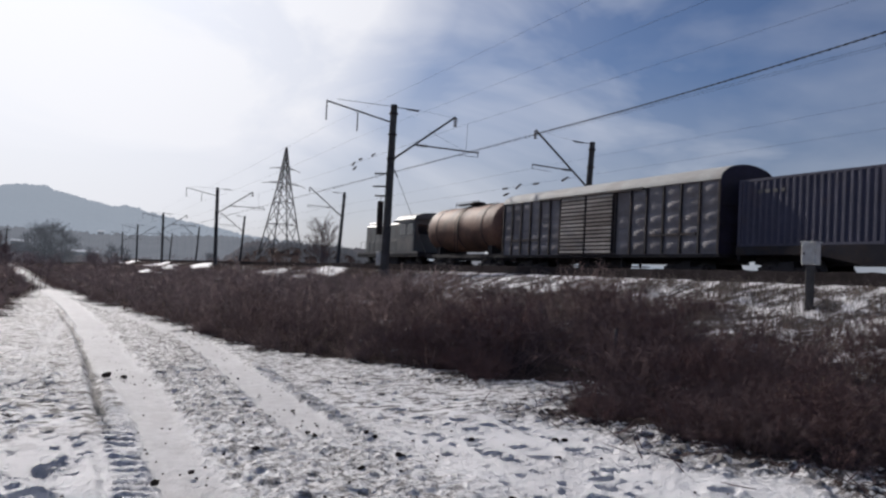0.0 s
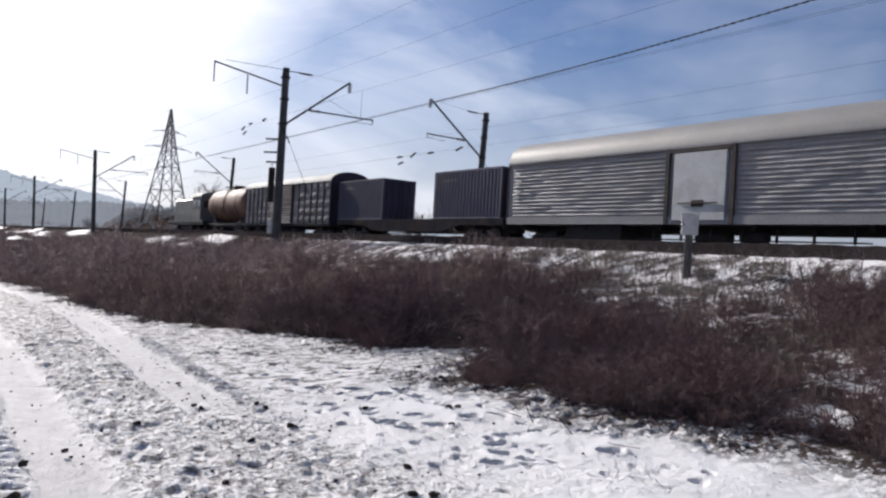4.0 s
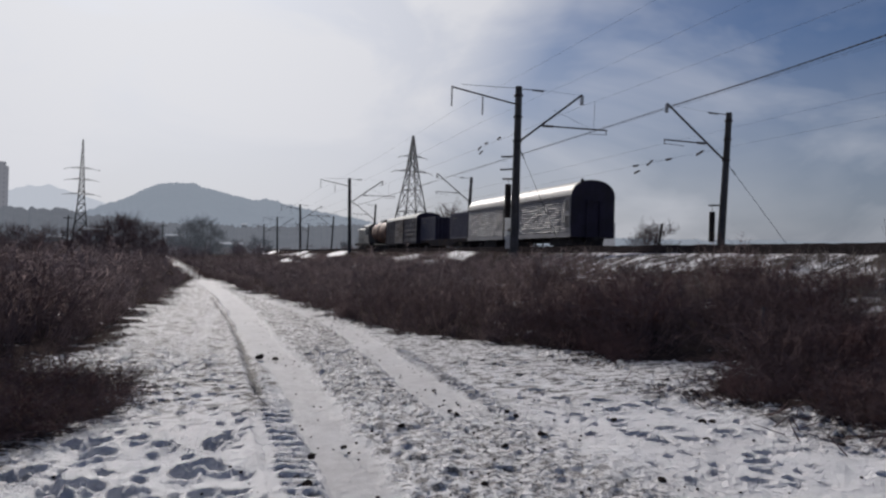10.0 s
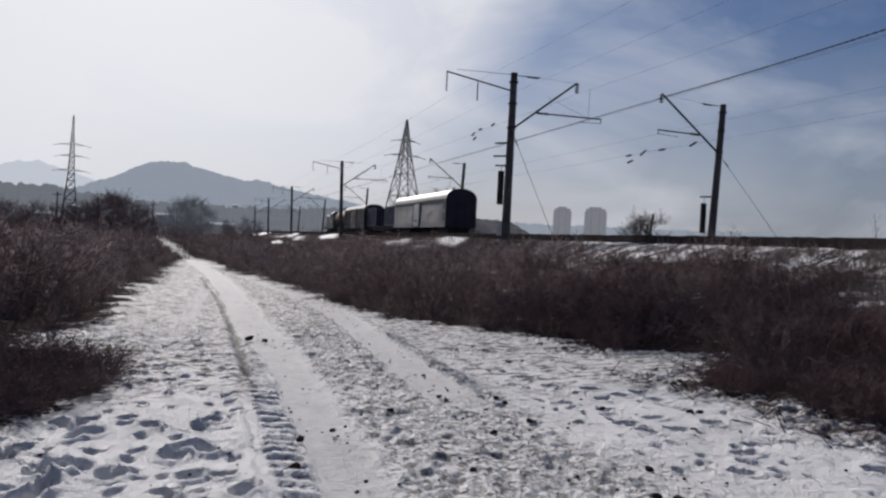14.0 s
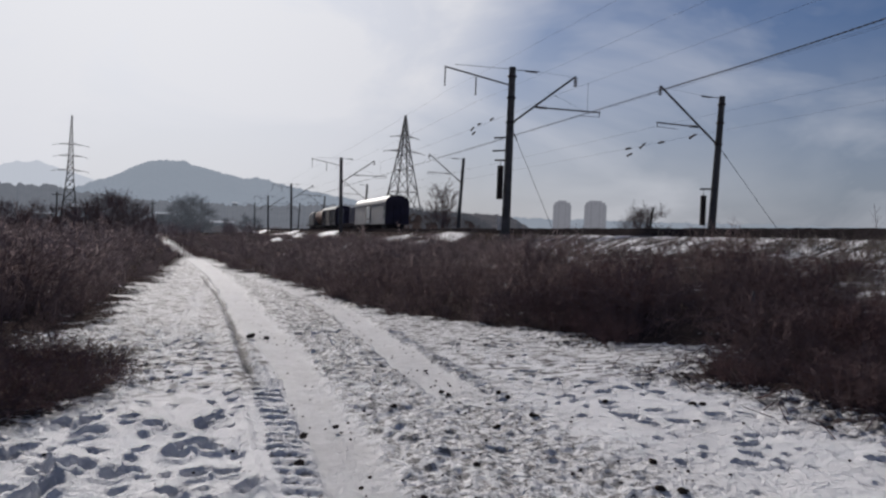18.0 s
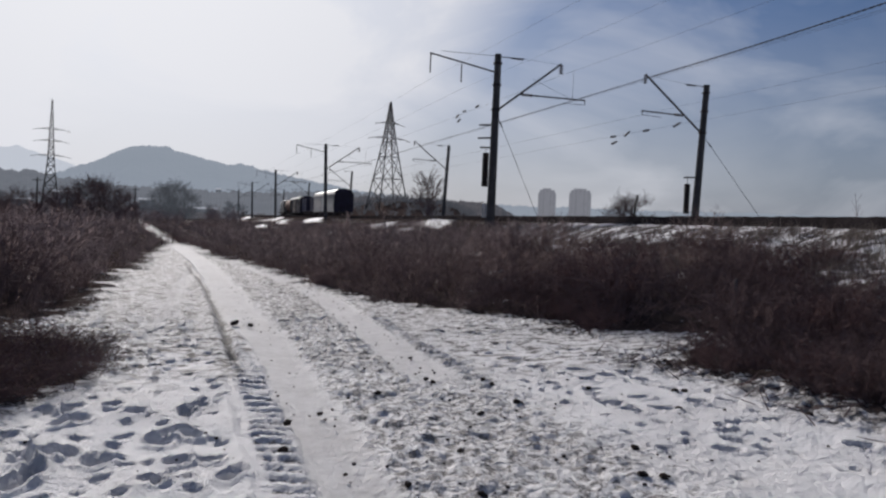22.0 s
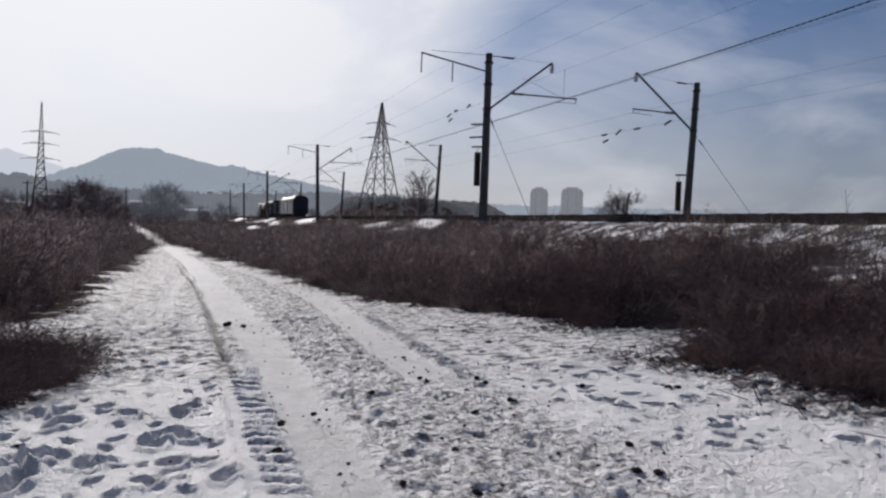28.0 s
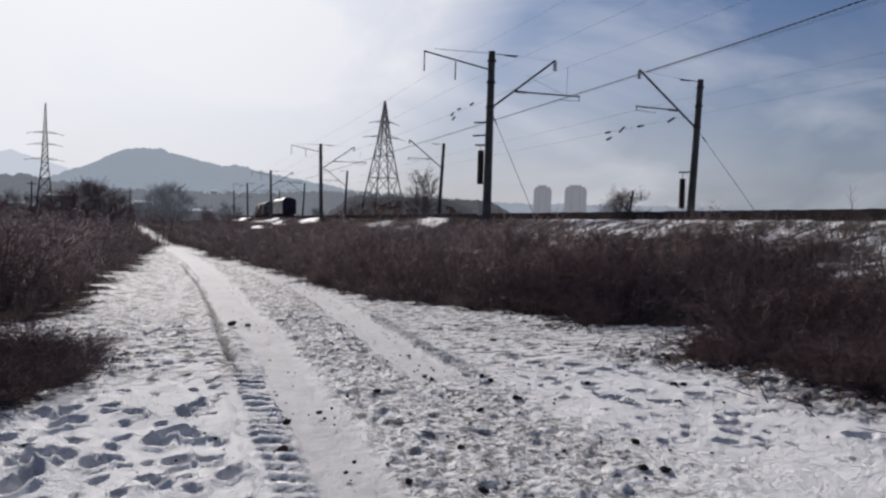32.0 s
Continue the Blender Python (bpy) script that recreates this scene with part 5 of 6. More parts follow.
# ---- shrubs: many bare tapered stems ----
def twig_mesh(name, seed, h, r, stems, twigs, thick, mat, lean=0.45, split=False):
    """Curved stems that fan out to a rough dome, bristling with fine tapered twigs; triangles only."""
    rnd = random.Random(seed)
    verts, faces, tv, tf = [], [], [], []

    def ring(p, d, rr, vs):
        u = d.orthogonal().normalized()
        v = d.cross(u)
        k = len(vs)
        for q in range(3):
            vs.append(tuple(p + (u * math.cos(2.0944 * q) + v * math.sin(2.0944 * q)) * rr))
        return k

    def spike(a, b, rr):
        k = ring(a, (b - a).normalized(), rr, tv)
        tv.append(tuple(b))
        for q in range(3):
            tf.append((k + q, k + (q + 1) % 3, k + 3))

    for _ in range(stems):
        a, tilt = rnd.uniform(0, 6.283), lean * math.sqrt(rnd.random())
        tip = Vector((r * math.sin(tilt) * math.cos(a), r * math.sin(tilt) * math.sin(a), h * math.cos(tilt * 0.9))) * rnd.uniform(0.62, 1.0)
        p = Vector((tip.x * rnd.uniform(0.1, 0.5), tip.y * rnd.uniform(0.1, 0.5), -0.08))
        H = (tip - p).length
        pts = [p]
        for k in (1, 2, 3):
            c = p.lerp(tip, k / 3)
            c.z += 0.12 * h * math.sin(math.pi * k / 3)
            wob = 0.09 * H
            pts.append(c + Vector((rnd.uniform(-wob, wob), rnd.uniform(-wob, wob), rnd.uniform(-wob, wob))))
        ks = [ring(pts[i], (pts[min(i + 1, 3)] - pts[max(i - 1, 0)]).normalized(), thick * (1 - 0.22 * i), verts) for i in range(4)]
        for ka, kb in zip(ks, ks[1:]):
            for q in range(3):
                faces.append((ka + q, ka + (q + 1) % 3, kb + (q + 1) % 3))
                faces.append((ka + q, kb + (q + 1) % 3, kb + q))
        out = Vector((tip.x, tip.y, 0.3 * h)).normalized()
        for _t in range(twigs):
            i = rnd.choice((0, 0, 1, 1, 2, 2))
            st = pts[i].lerp(pts[i + 1], rnd.random())
            dd = (Vector((rnd.gauss(0, 1), rnd.gauss(0, 1), rnd.gauss(0.15, 0.8))).normalized() + out * 0.45).normalized()
            ln = h * rnd.uniform(0.10, 0.30)
            spike(st, st + dd * ln, thick * rnd.uniform(0.4, 0.65))
            if rnd.random() < 0.5:
                m = st + dd * ln * rnd.uniform(0.3, 0.8)
                spike(m, m + (dd * 0.5 + Vector((rnd.gauss(0, 0.6), rnd.gauss(0, 0.6), rnd.gauss(0.1, 0.5)))).normalized() * ln * 0.6, thick * 0.35)
    if split:
        out = []
        for label, vs, fs in (("stem", verts, faces), ("crown", tv, tf)):
            me = bpy.data.meshes.new(label)
            me.from_pydata(vs, [], fs)
            me.materials.append(mat)
            out.append(me)
        return out
    k = len(verts)
    me = bpy.data.meshes.new(name)
    me.from_pydata(verts + tv, [], faces + [(p + k, q + k, r_ + k) for p, q, r_ in tf])
    me.materials.append(mat)
    return me


def leaf_mesh(seed, h, r, count):
    """Curled dead leaves still clinging to a low shrub."""
    r2 = random.Random(seed)
    verts, faces = [], []
    for _ in range(count):
        a, q = r2.uniform(0, 6.283), math.sqrt(r2.random())
        c = Vector((r * q * math.cos(a), r * q * math.sin(a), h * r2.uniform(0.25, 0.95) * (1 - 0.5 * q * q)))
        u = Vector((r2.gauss(0, 1), r2.gauss(0, 1), r2.gauss(0, 1))).normalized()
        v = u.orthogonal().normalized()
        w, n = r2.uniform(0.010, 0.020), u.cross(v) * 0.006
        k = len(verts)
        verts += [tuple(c - u * w), tuple(c + v * w * 0.6 + n), tuple(c + u * w), tuple(c - v * w * 0.6 + n)]
        faces += [(k, k + 1, k + 2), (k, k + 2, k + 3)]
    me = bpy.data.meshes.new("dead_foliage")
    me.from_pydata(verts, [], faces)
    me.materials.append(DEAD_LEAF)
    return me


SHRUBS = [twig_mesh("shrub", 40 + k, 1.05, 1.0, 24, 26, 0.0082, TWIG if k % 3 else TWIG_RED, 1.4, True) for k in range(7)]
LOW = [twig_mesh("shrub_low", 80 + k, 0.60, 0.75, 26, 26, 0.0060, TWIG if k % 2 else TWIG_RED, 1.5, True) + [leaf_mesh(20 + k, 0.60, 0.62, 170)] for k in range(4)]


def gz(x, y):
    return float(ground_height(np.array(x), np.array(y)))


def plant(meshes, x, y, s, sz, rz, label, group):
    ob = thing("shrub", label, "shrub", group)
    ob.matrix_basis = pose(x, y, gz(x, y), 0, 0, rz) @ Matrix.Diagonal((s, s, sz, 1))
    for me in meshes:
        new(me.name.split(".")[0], me).parent = ob
    return ob


rnd = random.Random(11)
MID_SHRUBS, FAR_SHRUBS = [], []
near_count = 0
y = 2.4
while y < 150:
    g = 1 + max(0.0, y - 12) / 34
    e = float(right_edge(y))
    x = e + rnd.uniform(0.1, 0.6) + 0.4 * float(smooth(40, 60, y))
    while x < 18.8:
        px, py = x, y + rnd.uniform(-0.3, 0.3) * g
        q = (px - e) / (18.8 - e)
        gap = float(fbm(np.array(px * 0.30), np.array(py * 0.30), 3, 31))
        if y > 70 and px > 15.0:
            break
        limit = float(bank_limit(py))
        bay = 7.8 < px < 9.3 and 10.8 < py < 12.7
        if not bay and float(hollow(px, py)) < 0.4 and float(mounds(px, py)) < 0.45 and gap > (0.16 if px < limit - 0.9 else (0.36 if px < limit else 0.56)):
            clump = 0.25 + 1.6 * float(fbm(np.array(px * 0.45 + 9), np.array(py * 0.38), 2, 35))
            size = rnd.uniform(0.75, 1.15) * clump * (0.62 if px < e + 0.8 else 1.0) * (1.0 - 0.15 * q) * (1.0 - 0.22 * float(smooth(28, 50, y)))
            if py < 9.6:
                size = min(size, 0.62 if px < 8.2 else (0.86 if px < 11 else 0.7))
            if y < 15.5 and near_count < 240:
                plant(LOW[rnd.randrange(4)] if px > limit else SHRUBS[rnd.randrange(7)], px, py, size * (1.7 if px > limit else 1.1), size * rnd.uniform(0.8, 1.1), rnd.uniform(0, 360), "dense bare brown shrub on the embankment slope", "shrubs on the bank")
                near_count += 1
            else:
                (MID_SHRUBS if y < 24 else FAR_SHRUBS).append((px, py, size * 1.1, g ** 0.45))
        x += rnd.uniform(0.62, 0.95) * g
    if 13 < y < 60:
        for k in range(2):
            MID_SHRUBS.append((e + rnd.uniform(-0.15, 0.4), y + rnd.uniform(-0.4, 0.4) * g, rnd.uniform(0.28, 0.5), 1.6))
    y += 0.66 * g
for px, py, sz in ((15.5, 19.5, 1.0), (16.3, 18.8, 1.0), (14.8, 18.6, 1.0), (15.9, 20.6, 1.1), (16.5, 16.2, 1.0), (15.8, 15.6, 0.9), (16.9, 16.9, 0.9), (14.4, 7.2, 1.1), (15.2, 7.6, 1.2), (15.8, 7.0, 1.1), (14.0, 21.4, 1.1), (13.2, 22.4, 1.0), (17.6, 9.6, 0.6), (16.6, 25.2, 0.8)):
    plant(LOW[near_count % 4], px, py, sz * 1.9, sz * 1.25, px * 700, "low dense dark shrub in snow on the embankment slope", "shrubs on the bank")
    plant(SHRUBS[near_count % 7], px + 0.3, py - 0.2, sz * 1.1, sz * 0.8, px * 300, "low dense dark shrub in snow on the embankment slope", "shrubs on the bank")
    near_count += 1
FOOT_SPOTS = ((7.25, 6.75, 0.55), (7.7, 6.3, 0.6), (7.55, 5.85, 0.6), (7.8, 5.5, 0.55), (8.35, 5.2, 0.5), (6.95, 8.05, 0.5), (6.9, 11.7, 0.5), (7.1, 12.1, 0.65), (7.3, 12.6, 0.75), (7.3, 6.3, 0.8), (7.7, 5.95, 0.7), (7.0, 6.7, 0.7), (8.0, 6.5, 0.8), (8.5, 6.0, 0.7), (6.75, 8.0, 0.5), (7.7, 7.2, 0.8), (8.8, 3.6, 0.7), (8.6, 3.0, 0.8))
FOOT_SPOTS_UPPER = ((12.6, 6.2, 0.9), (13.2, 5.7, 1.0), (12.2, 5.4, 0.85), (13.9, 6.3, 1.0), (14.6, 6.4, 1.0), (12.9, 6.8, 0.85), (11.6, 5.2, 0.75), (14.2, 7.6, 0.85), (13.9, 9.7, 0.75), (14.4, 10.3, 0.7), (13.4, 9.1, 0.75), (14.7, 9.4, 0.65), (17.8, 8.3, 0.9), (17.3, 9.0, 0.7), (13.0, 7.0, 1.0), (13.6, 7.5, 1.1), (13.4, 6.4, 1.0), (14.2, 6.9, 1.0), (9.4, 3.8, 0.8), (16.0, 8.6, 1.4), (16.8, 8.0, 1.3), (15.4, 7.6, 1.3), (15.0, 9.4, 1.1), (15.9, 18.9, 1.1), (15.2, 19.4, 1.0), (16.2, 15.8, 0.9), (13.6, 11.4, 1.1), (17.2, 6.8, 1.2))
for px, py, sz in FOOT_SPOTS + FOOT_SPOTS_UPPER:
    plant(SHRUBS[near_count % 7], px, py, sz, sz * 0.85, px * 500, "dense bare brown shrub on the embankment slope", "shrubs on the bank")
    near_count += 1
LOW_SPOTS = ((7.5, 5.25, 0.72), (7.9, 5.05, 0.75), (8.25, 4.95, 0.72), (8.5, 5.2, 0.7), (8.1, 5.5, 0.8), (8.9, 6.0, 0.9))
LOW_SPOTS_UPPER = ((9.7, 6.0, 0.8), (9.2, 6.75, 1.35), (9.7, 7.2, 1.4), (10.2, 7.6, 1.3), (9.9, 6.75, 1.2), (10.5, 7.3, 1.2), (10.9, 7.9, 1.0), (9.0, 6.4, 1.3), (11.3, 7.6, 1.0), (12.6, 7.6, 1.2), (12.2, 8.3, 1.0), (10.3, 5.7, 0.85), (10.9, 5.6, 0.9), (10.4, 6.3, 0.8), (11.3, 6.1, 0.95), (11.0, 6.9, 0.9), (11.9, 5.5, 1.0), (12.3, 6.0, 1.1), (11.7, 4.9, 1.0), (10.9, 4.7, 0.95), (10.3, 4.3, 0.9), (12.0, 6.9, 0.9), (9.0, 3.7, 0.8), (9.7, 4.0, 0.9), (10.0, 3.4, 1.0))
for px, py, sz in LOW_SPOTS + LOW_SPOTS_UPPER:
    plant(LOW[near_count % 4], px, py, sz * 1.05, sz * 0.85, px * 500, "low dense bare shrub at the foot of the bank", "shrubs on the bank")
    near_count += 1
y = 7.4
while y < 125:
    g = 1 + max(0.0, y - 12) / 30
    le = float(left_edge(y))
    x = le - rnd.uniform(0.1, 0.4) - 0.45 * float(smooth(12, 15, y))
    while x > -5 - 0.27 * y:
        py = y + rnd.uniform(-0.3, 0.3) * g
        low = y < 11.2 and x > -4.5
        size = rnd.uniform(0.8, 1.2) * (0.75 if x > le - 0.8 else 1.0)
        if 11.2 < y < 12.6 and x > -3.6:
            pass
        elif y < 13 and near_count < 366:
            plant(LOW[rnd.randrange(4)] if low else SHRUBS[rnd.randrange(7)], x, py, size * 1.15, size * (0.78 if low else 1.15), rnd.uniform(0, 360), "low tangled brown shrub beside the snowy road", "shrubs by the road")
            near_count += 1
        else:
            tall = 1.05 + 0.6 * float(smooth(13, 18, y)) * (0.5 + 0.9 * float(fbm(np.array(x * 0.2), np.array(y * 0.2), 2, 44)))
            (MID_SHRUBS if y < 19 else FAR_SHRUBS).append((x, py, size * tall * (0.7 if x > le - 1.2 else 1.0) * (0.65 if y > 25 and x > le - 2.2 else 1.0), g ** 0.4))
        x -= rnd.uniform(0.65, 1.0) * g
    y += 0.7 * g


for px, py, sz in ((-1.9, 8.1, 0.9), (-1.5, 8.5, 0.9), (-1.2, 9.0, 0.85), (-1.05, 9.6, 0.8), (-2.4, 8.0, 1.0), (-2.1, 8.8, 1.0), (-1.6, 9.6, 1.0), (-1.3, 10.2, 0.9), (-2.9, 8.3, 1.1), (-2.6, 9.2, 1.1), (-1.9, 10.6, 0.9), (-2.4, 10.0, 1.0), (-1.55, 7.85, 0.85), (-1.85, 7.6, 0.9), (-2.25, 7.5, 0.95), (-1.25, 8.35, 0.8)):
    plant(LOW[near_count % 4], px, py, sz * 1.1, sz * (0.98 if py < 9.7 else 0.66), px * 900, "low tangled brown shrub beside the snowy road", "shrubs by the road")
    near_count += 1


def thicket(name, spots, label, seeds, stems, twigs, thick, mat):
    """Joined shrubs that stand too thick and far to tell apart."""
    srcs = []
    for k in range(4):
        me = twig_mesh("tmp", seeds + k, 1.05, 1.0, stems, twigs, thick, TWIG, 1.08)
        co = np.array([v.co[:] for v in me.vertices])
        fc = np.array([p.vertices[:] for p in me.polygons])
        bpy.data.meshes.remove(me)
        srcs.append((co, fc))
    r2 = random.Random(seeds)
    V, F, n0 = [], [], 0
    for x, y, s, wide in spots:
        co, fc = srcs[r2.randrange(4)]
        a = r2.uniform(0, 6.283)
        R = np.array([[math.cos(a), -math.sin(a), 0], [math.sin(a), math.cos(a), 0], [0, 0, r2.uniform(0.8, 1.15)]])
        V.append(co @ R.T * (s * wide, s * wide, s) + (x, y, gz(x, y)))
        F.append(fc + n0)
        n0 += len(co)
    V, F = np.concatenate(V), np.concatenate(F)
    me = bpy.data.meshes.new(name)
    me.vertices.add(len(V))
    me.vertices.foreach_set("co", V.ravel())
    me.loops.add(F.size)
    me.loops.foreach_set("vertex_index", F.ravel().astype(np.int32))
    me.polygons.add(len(F))
    me.polygons.foreach_set("loop_start", np.arange(0, F.size, 3, dtype=np.int32))
    me.update(calc_edges=True)
    me.materials.append(mat)
    return tagged(new(name, me), label, "shrubs", kind="stuff")


thicket("thicket", MID_SHRUBS, "dense thicket of bare brown shrubs along the road", 500, 11, 13, 0.0105, TWIG_MID_HAZED)
thicket("thicket", FAR_SHRUBS, "distant thicket of bare brown shrubs along the road, paled for haze", 560, 8, 11, 0.0165, TWIG_FAR_HAZED)
r4 = random.Random(71)
SCRUB = []
while len(SCRUB) < 330:
    x, y = r4.uniform(38.5, 85), r4.uniform(100, 205)
    if x / y < 0.45:
        SCRUB.append((x, y, r4.uniform(1.1, 2.1), 1.5))
# this scrub glows faintly, its share of haze mixed into the twigs
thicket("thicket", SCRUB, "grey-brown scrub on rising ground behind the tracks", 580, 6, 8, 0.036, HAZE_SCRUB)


# ---- dry weeds on the bank, clods on the road ----
def straw_field():
    r2 = random.Random(77)
    V, F = [], []
    n = 0
    while n < 12500:
        y = 3 + 75 * r2.random() ** 1.7
        x = 19.7 - 7.4 * r2.random() ** 1.4
        if n % 22 == 0:
            x, y = r2.uniform(9.8, 13.5), r2.uniform(4.6, 8.0)
        if float(fbm(np.array(x * 0.7), np.array(y * 0.7), 3, 61)) < 0.50 and r2.random() < 0.93:
            continue
        h = r2.uniform(0.14, 0.60) * (0.8 if x > 13.5 else 0.6) * (1.6 if r2.random() < 0.08 else 1.0)
        z = gz(x, y)
        dx, dy = r2.gauss(0, 0.38), r2.gauss(0, 0.38)
        w = r2.uniform(0.005, 0.010)
        a = r2.uniform(0, 3.14)
        k = len(V)
        for q in range(3):
            V.append((x + w * math.cos(a + 2.094 * q), y + w * math.sin(a + 2.094 * q), z - 0.05))
        for q in range(3):
            V.append((x + dx * h * 0.4 + w * 0.8 * math.cos(a + 2.094 * q), y + dy * h * 0.4 + w * 0.8 * math.sin(a + 2.094 * q), z + h * 0.6))
        V.append((x + dx * h, y + dy * h, z + h))
        for q in range(3):
            F.append((k + q, k + (q + 1) % 3, k + 3 + (q + 1) % 3, k + 3 + q))
            F.append((k + 3 + q, k + 3 + (q + 1) % 3, k + 6))
        n += 1
    tagged(mesh_part("dry_weeds", V, F, STRAW), "pale dry weed stalks standing in snow on the embankment", "dry weeds", kind="stuff")


straw_field()
TUFTS = [twig_mesh("weed_tuft", 610 + k, 0.55, 0.42, 15, 7, 0.0060, STRAW, 0.9) for k in range(4)]
r6 = random.Random(29)
for k in range(46):
    y = 6.0 + 36 * r6.random() ** 1.3
    x = r6.uniform(float(bank_limit(y)) - 0.2, 20.2)
    ob = new("weed_tuft", TUFTS[k % 4])
    sc = r6.uniform(0.6, 1.5)
    ob.matrix_basis = pose(x, y, gz(x, y), 0, 0, r6.uniform(0, 360)) @ Matrix.Diagonal((sc, sc, sc * r6.uniform(0.8, 1.2), 1))
    tagged(ob, "dry brown weed tuft standing in snow on the embankment", "weed tuft", "weed tufts")


def fallen_twigs():
    r2 = random.Random(23)
    b = B()
    for k in range(130):
        y = r2.uniform(4.2, 11)
        x = float(right_edge(y)) + r2.uniform(-1.5, 0.3)
        if k > 40:
            fx, fy = FRINGE[k % len(FRINGE)]
            x, y = fx + r2.gauss(0, 0.35), fy + r2.gauss(0, 0.35)
        a, ln = r2.uniform(0, 6.283), r2.uniform(0.12, 0.45)
        z = gz(x, y)
        bm_rod(b, (x, y, z + 0.02), (x + ln * math.cos(a), y + ln * math.sin(a), z + r2.uniform(0.02, 0.22)), 0.008, 0.004, 4)
    for x, y, a, ln in ((8.9, 4.1, 1.9, 1.0), (9.0, 4.0, 1.6, 0.9), (8.7, 4.3, 2.1, 0.8), (9.3, 4.2, 1.3, 0.9)):
        z = gz(x, y)
        p = Vector((x, y, z))
        for k in range(4):
            q = Vector((x + ln * (k + 1) / 4 * math.cos(a), y + ln * (k + 1) / 4 * math.sin(a), z + 0.42 * ln * math.sin(2.6 * (k + 1) / 4)))
            bm_rod(b, p, q, 0.010 - 0.002 * k, 0.008 - 0.002 * k, 4)
            p = q
    tagged(part("fallen_twigs", b, TWIG), "thin broken twigs lying on the snow", "twigs", kind="stuff")


fallen_twigs()


def sapling(x, y, h, dx, r=0.010):
    t = thing("sapling", "thin bare sapling leaning over the snow", "sapling", "saplings", (x, y, gz(x, y)))
    part("stem", bm_rod(B(), (0, 0, -0.1), (dx, 0.05, h), r, r * 0.5, 5), TWIG, t)
    for k in (0.45, 0.65, 0.8):
        part("twig", bm_rod(B(), (dx * k, 0.05 * k, h * k), (dx * k + 0.16 * h * (1 if k != 0.65 else -1), 0.04, h * k + 0.21 * h), r * 0.5, r * 0.2, 4), TWIG, t)


for x, y, h, dx in ((9.6, 4.75, 0.75, -0.35), (9.8, 4.6, 0.7, -0.4), (9.9, 4.85, 0.9, 0.0), (8.9, 4.3, 0.5, -0.2)):
    sapling(x, y, h, dx)
for x, y, h, dx in ((-1.15, 45.5, 1.5, 0.25), (-0.95, 46.6, 1.7, -0.2), (-1.35, 47.5, 1.3, 0.1), (-1.25, 44.2, 1.2, -0.15), (-0.8, 48.0, 1.5, 0.2)):
    sapling(x, y, h, dx, 0.022)
for x, y, h, dx in ((37.6, 34.3, 2.9, -0.5), (37.9, 35.0, 2.3, 0.3)):
    sapling(x, y, h, dx, 0.02)


def clod_mesh(seed):
    r2 = random.Random(seed)
    b = B()
    bmesh.ops.create_icosphere(b, subdivisions=2, radius=1.0)
    for v in b.verts:
        d = noise.noise(v.co * 1.7 + Vector((seed * 3.1, 0, 0))) * 0.45 + noise.noise(v.co * 4.0 + Vector((0, seed * 1.7, 0))) * 0.22
        v.co *= 1 + d
        v.co.z *= 0.62
    me = bpy.data.meshes.new("mud_clod")
    b.to_mesh(me)
    b.free()
    me.materials.append(CLOD)
    return me


CLODS = [clod_mesh(k) for k in range(5)]
r3 = random.Random(5)
for cx, cy, cs in ((q[0], q[1], q[2] * 0.64) for q in ((3.51, 5.24, 0.055), (3.17, 4.63, 0.065), (3.19, 6.84, 0.075), (2.06, 5.4, 0.05), (1.9, 7.46, 0.06), (2.62, 8.09, 0.05), (2.66, 6.5, 0.05), (0.8, 12.75, 0.10), (0.87, 6.47, 0.055), (1.19, 6.73, 0.045), (1.09, 5.07, 0.03), (2.41, 9.44, 0.05), (5.17, 7.03, 0.08), (5.35, 7.08, 0.06), (4.74, 6.35, 0.06), (1.91, 5.96, 0.035), (2.91, 7.37, 0.05), (0.74, 5.69, 0.06), (4.29, 7.37, 0.05), (5.98, 5.92, 0.06), (1.88, 4.5, 0.05), (1.03, 12.52, 0.07), (3.3, 4.55, 0.06), (2.65, 7.92, 0.045), (3.27, 7.98, 0.05), (3.27, 7.72, 0.05), (2.06, 8.73, 0.05), (1.46, 4.78, 0.05), (1.75, 6.84, 0.05), (2.81, 9.39, 0.04))):
    ob = new("mud_clod", CLODS[r3.randrange(5)])
    ob.matrix_basis = pose(cx, cy, gz(cx, cy) + cs * 0.25, r3.uniform(-20, 20), r3.uniform(-20, 20), r3.uniform(0, 360)) @ Matrix.Diagonal((cs * 1.2, cs, cs, 1))
    tagged(ob, "dark frozen mud clod lying on the snowy road", "mud clod", "mud clods")


def crumbs():
    src = [np.array([v.co[:] for v in me.vertices]) for me in CLODS]
    fc = [np.array([p.vertices[:] for p in me.polygons]) for me in CLODS]
    r2 = random.Random(15)
    V, F, n0 = [], [], 0
    for _ in range(620):
        y = 3.6 + 16 * r2.random() ** 1.5
        x = float(bend(y)) + (r2.gauss(2.2, 0.75) if r2.random() < 0.7 else r2.uniform(-1.2, 6.5))
        if x < float(left_edge(y)) + 0.2:
            continue
        q = r2.randrange(5)
        sc = r2.uniform(0.006, 0.017)
        V.append(src[q] * sc + (x, y, gz(x, y) + sc * 0.3))
        F.append(fc[q] + n0)
        n0 += len(src[q])
    V, F = np.concatenate(V), np.concatenate(F)
    tagged(mesh_part("mud_crumbs", [tuple(v) for v in V], [tuple(int(i) for i in f) for f in F], CLOD), "small dark crumbs of frozen mud scattered over the road", "mud crumbs", kind="stuff")


crumbs()


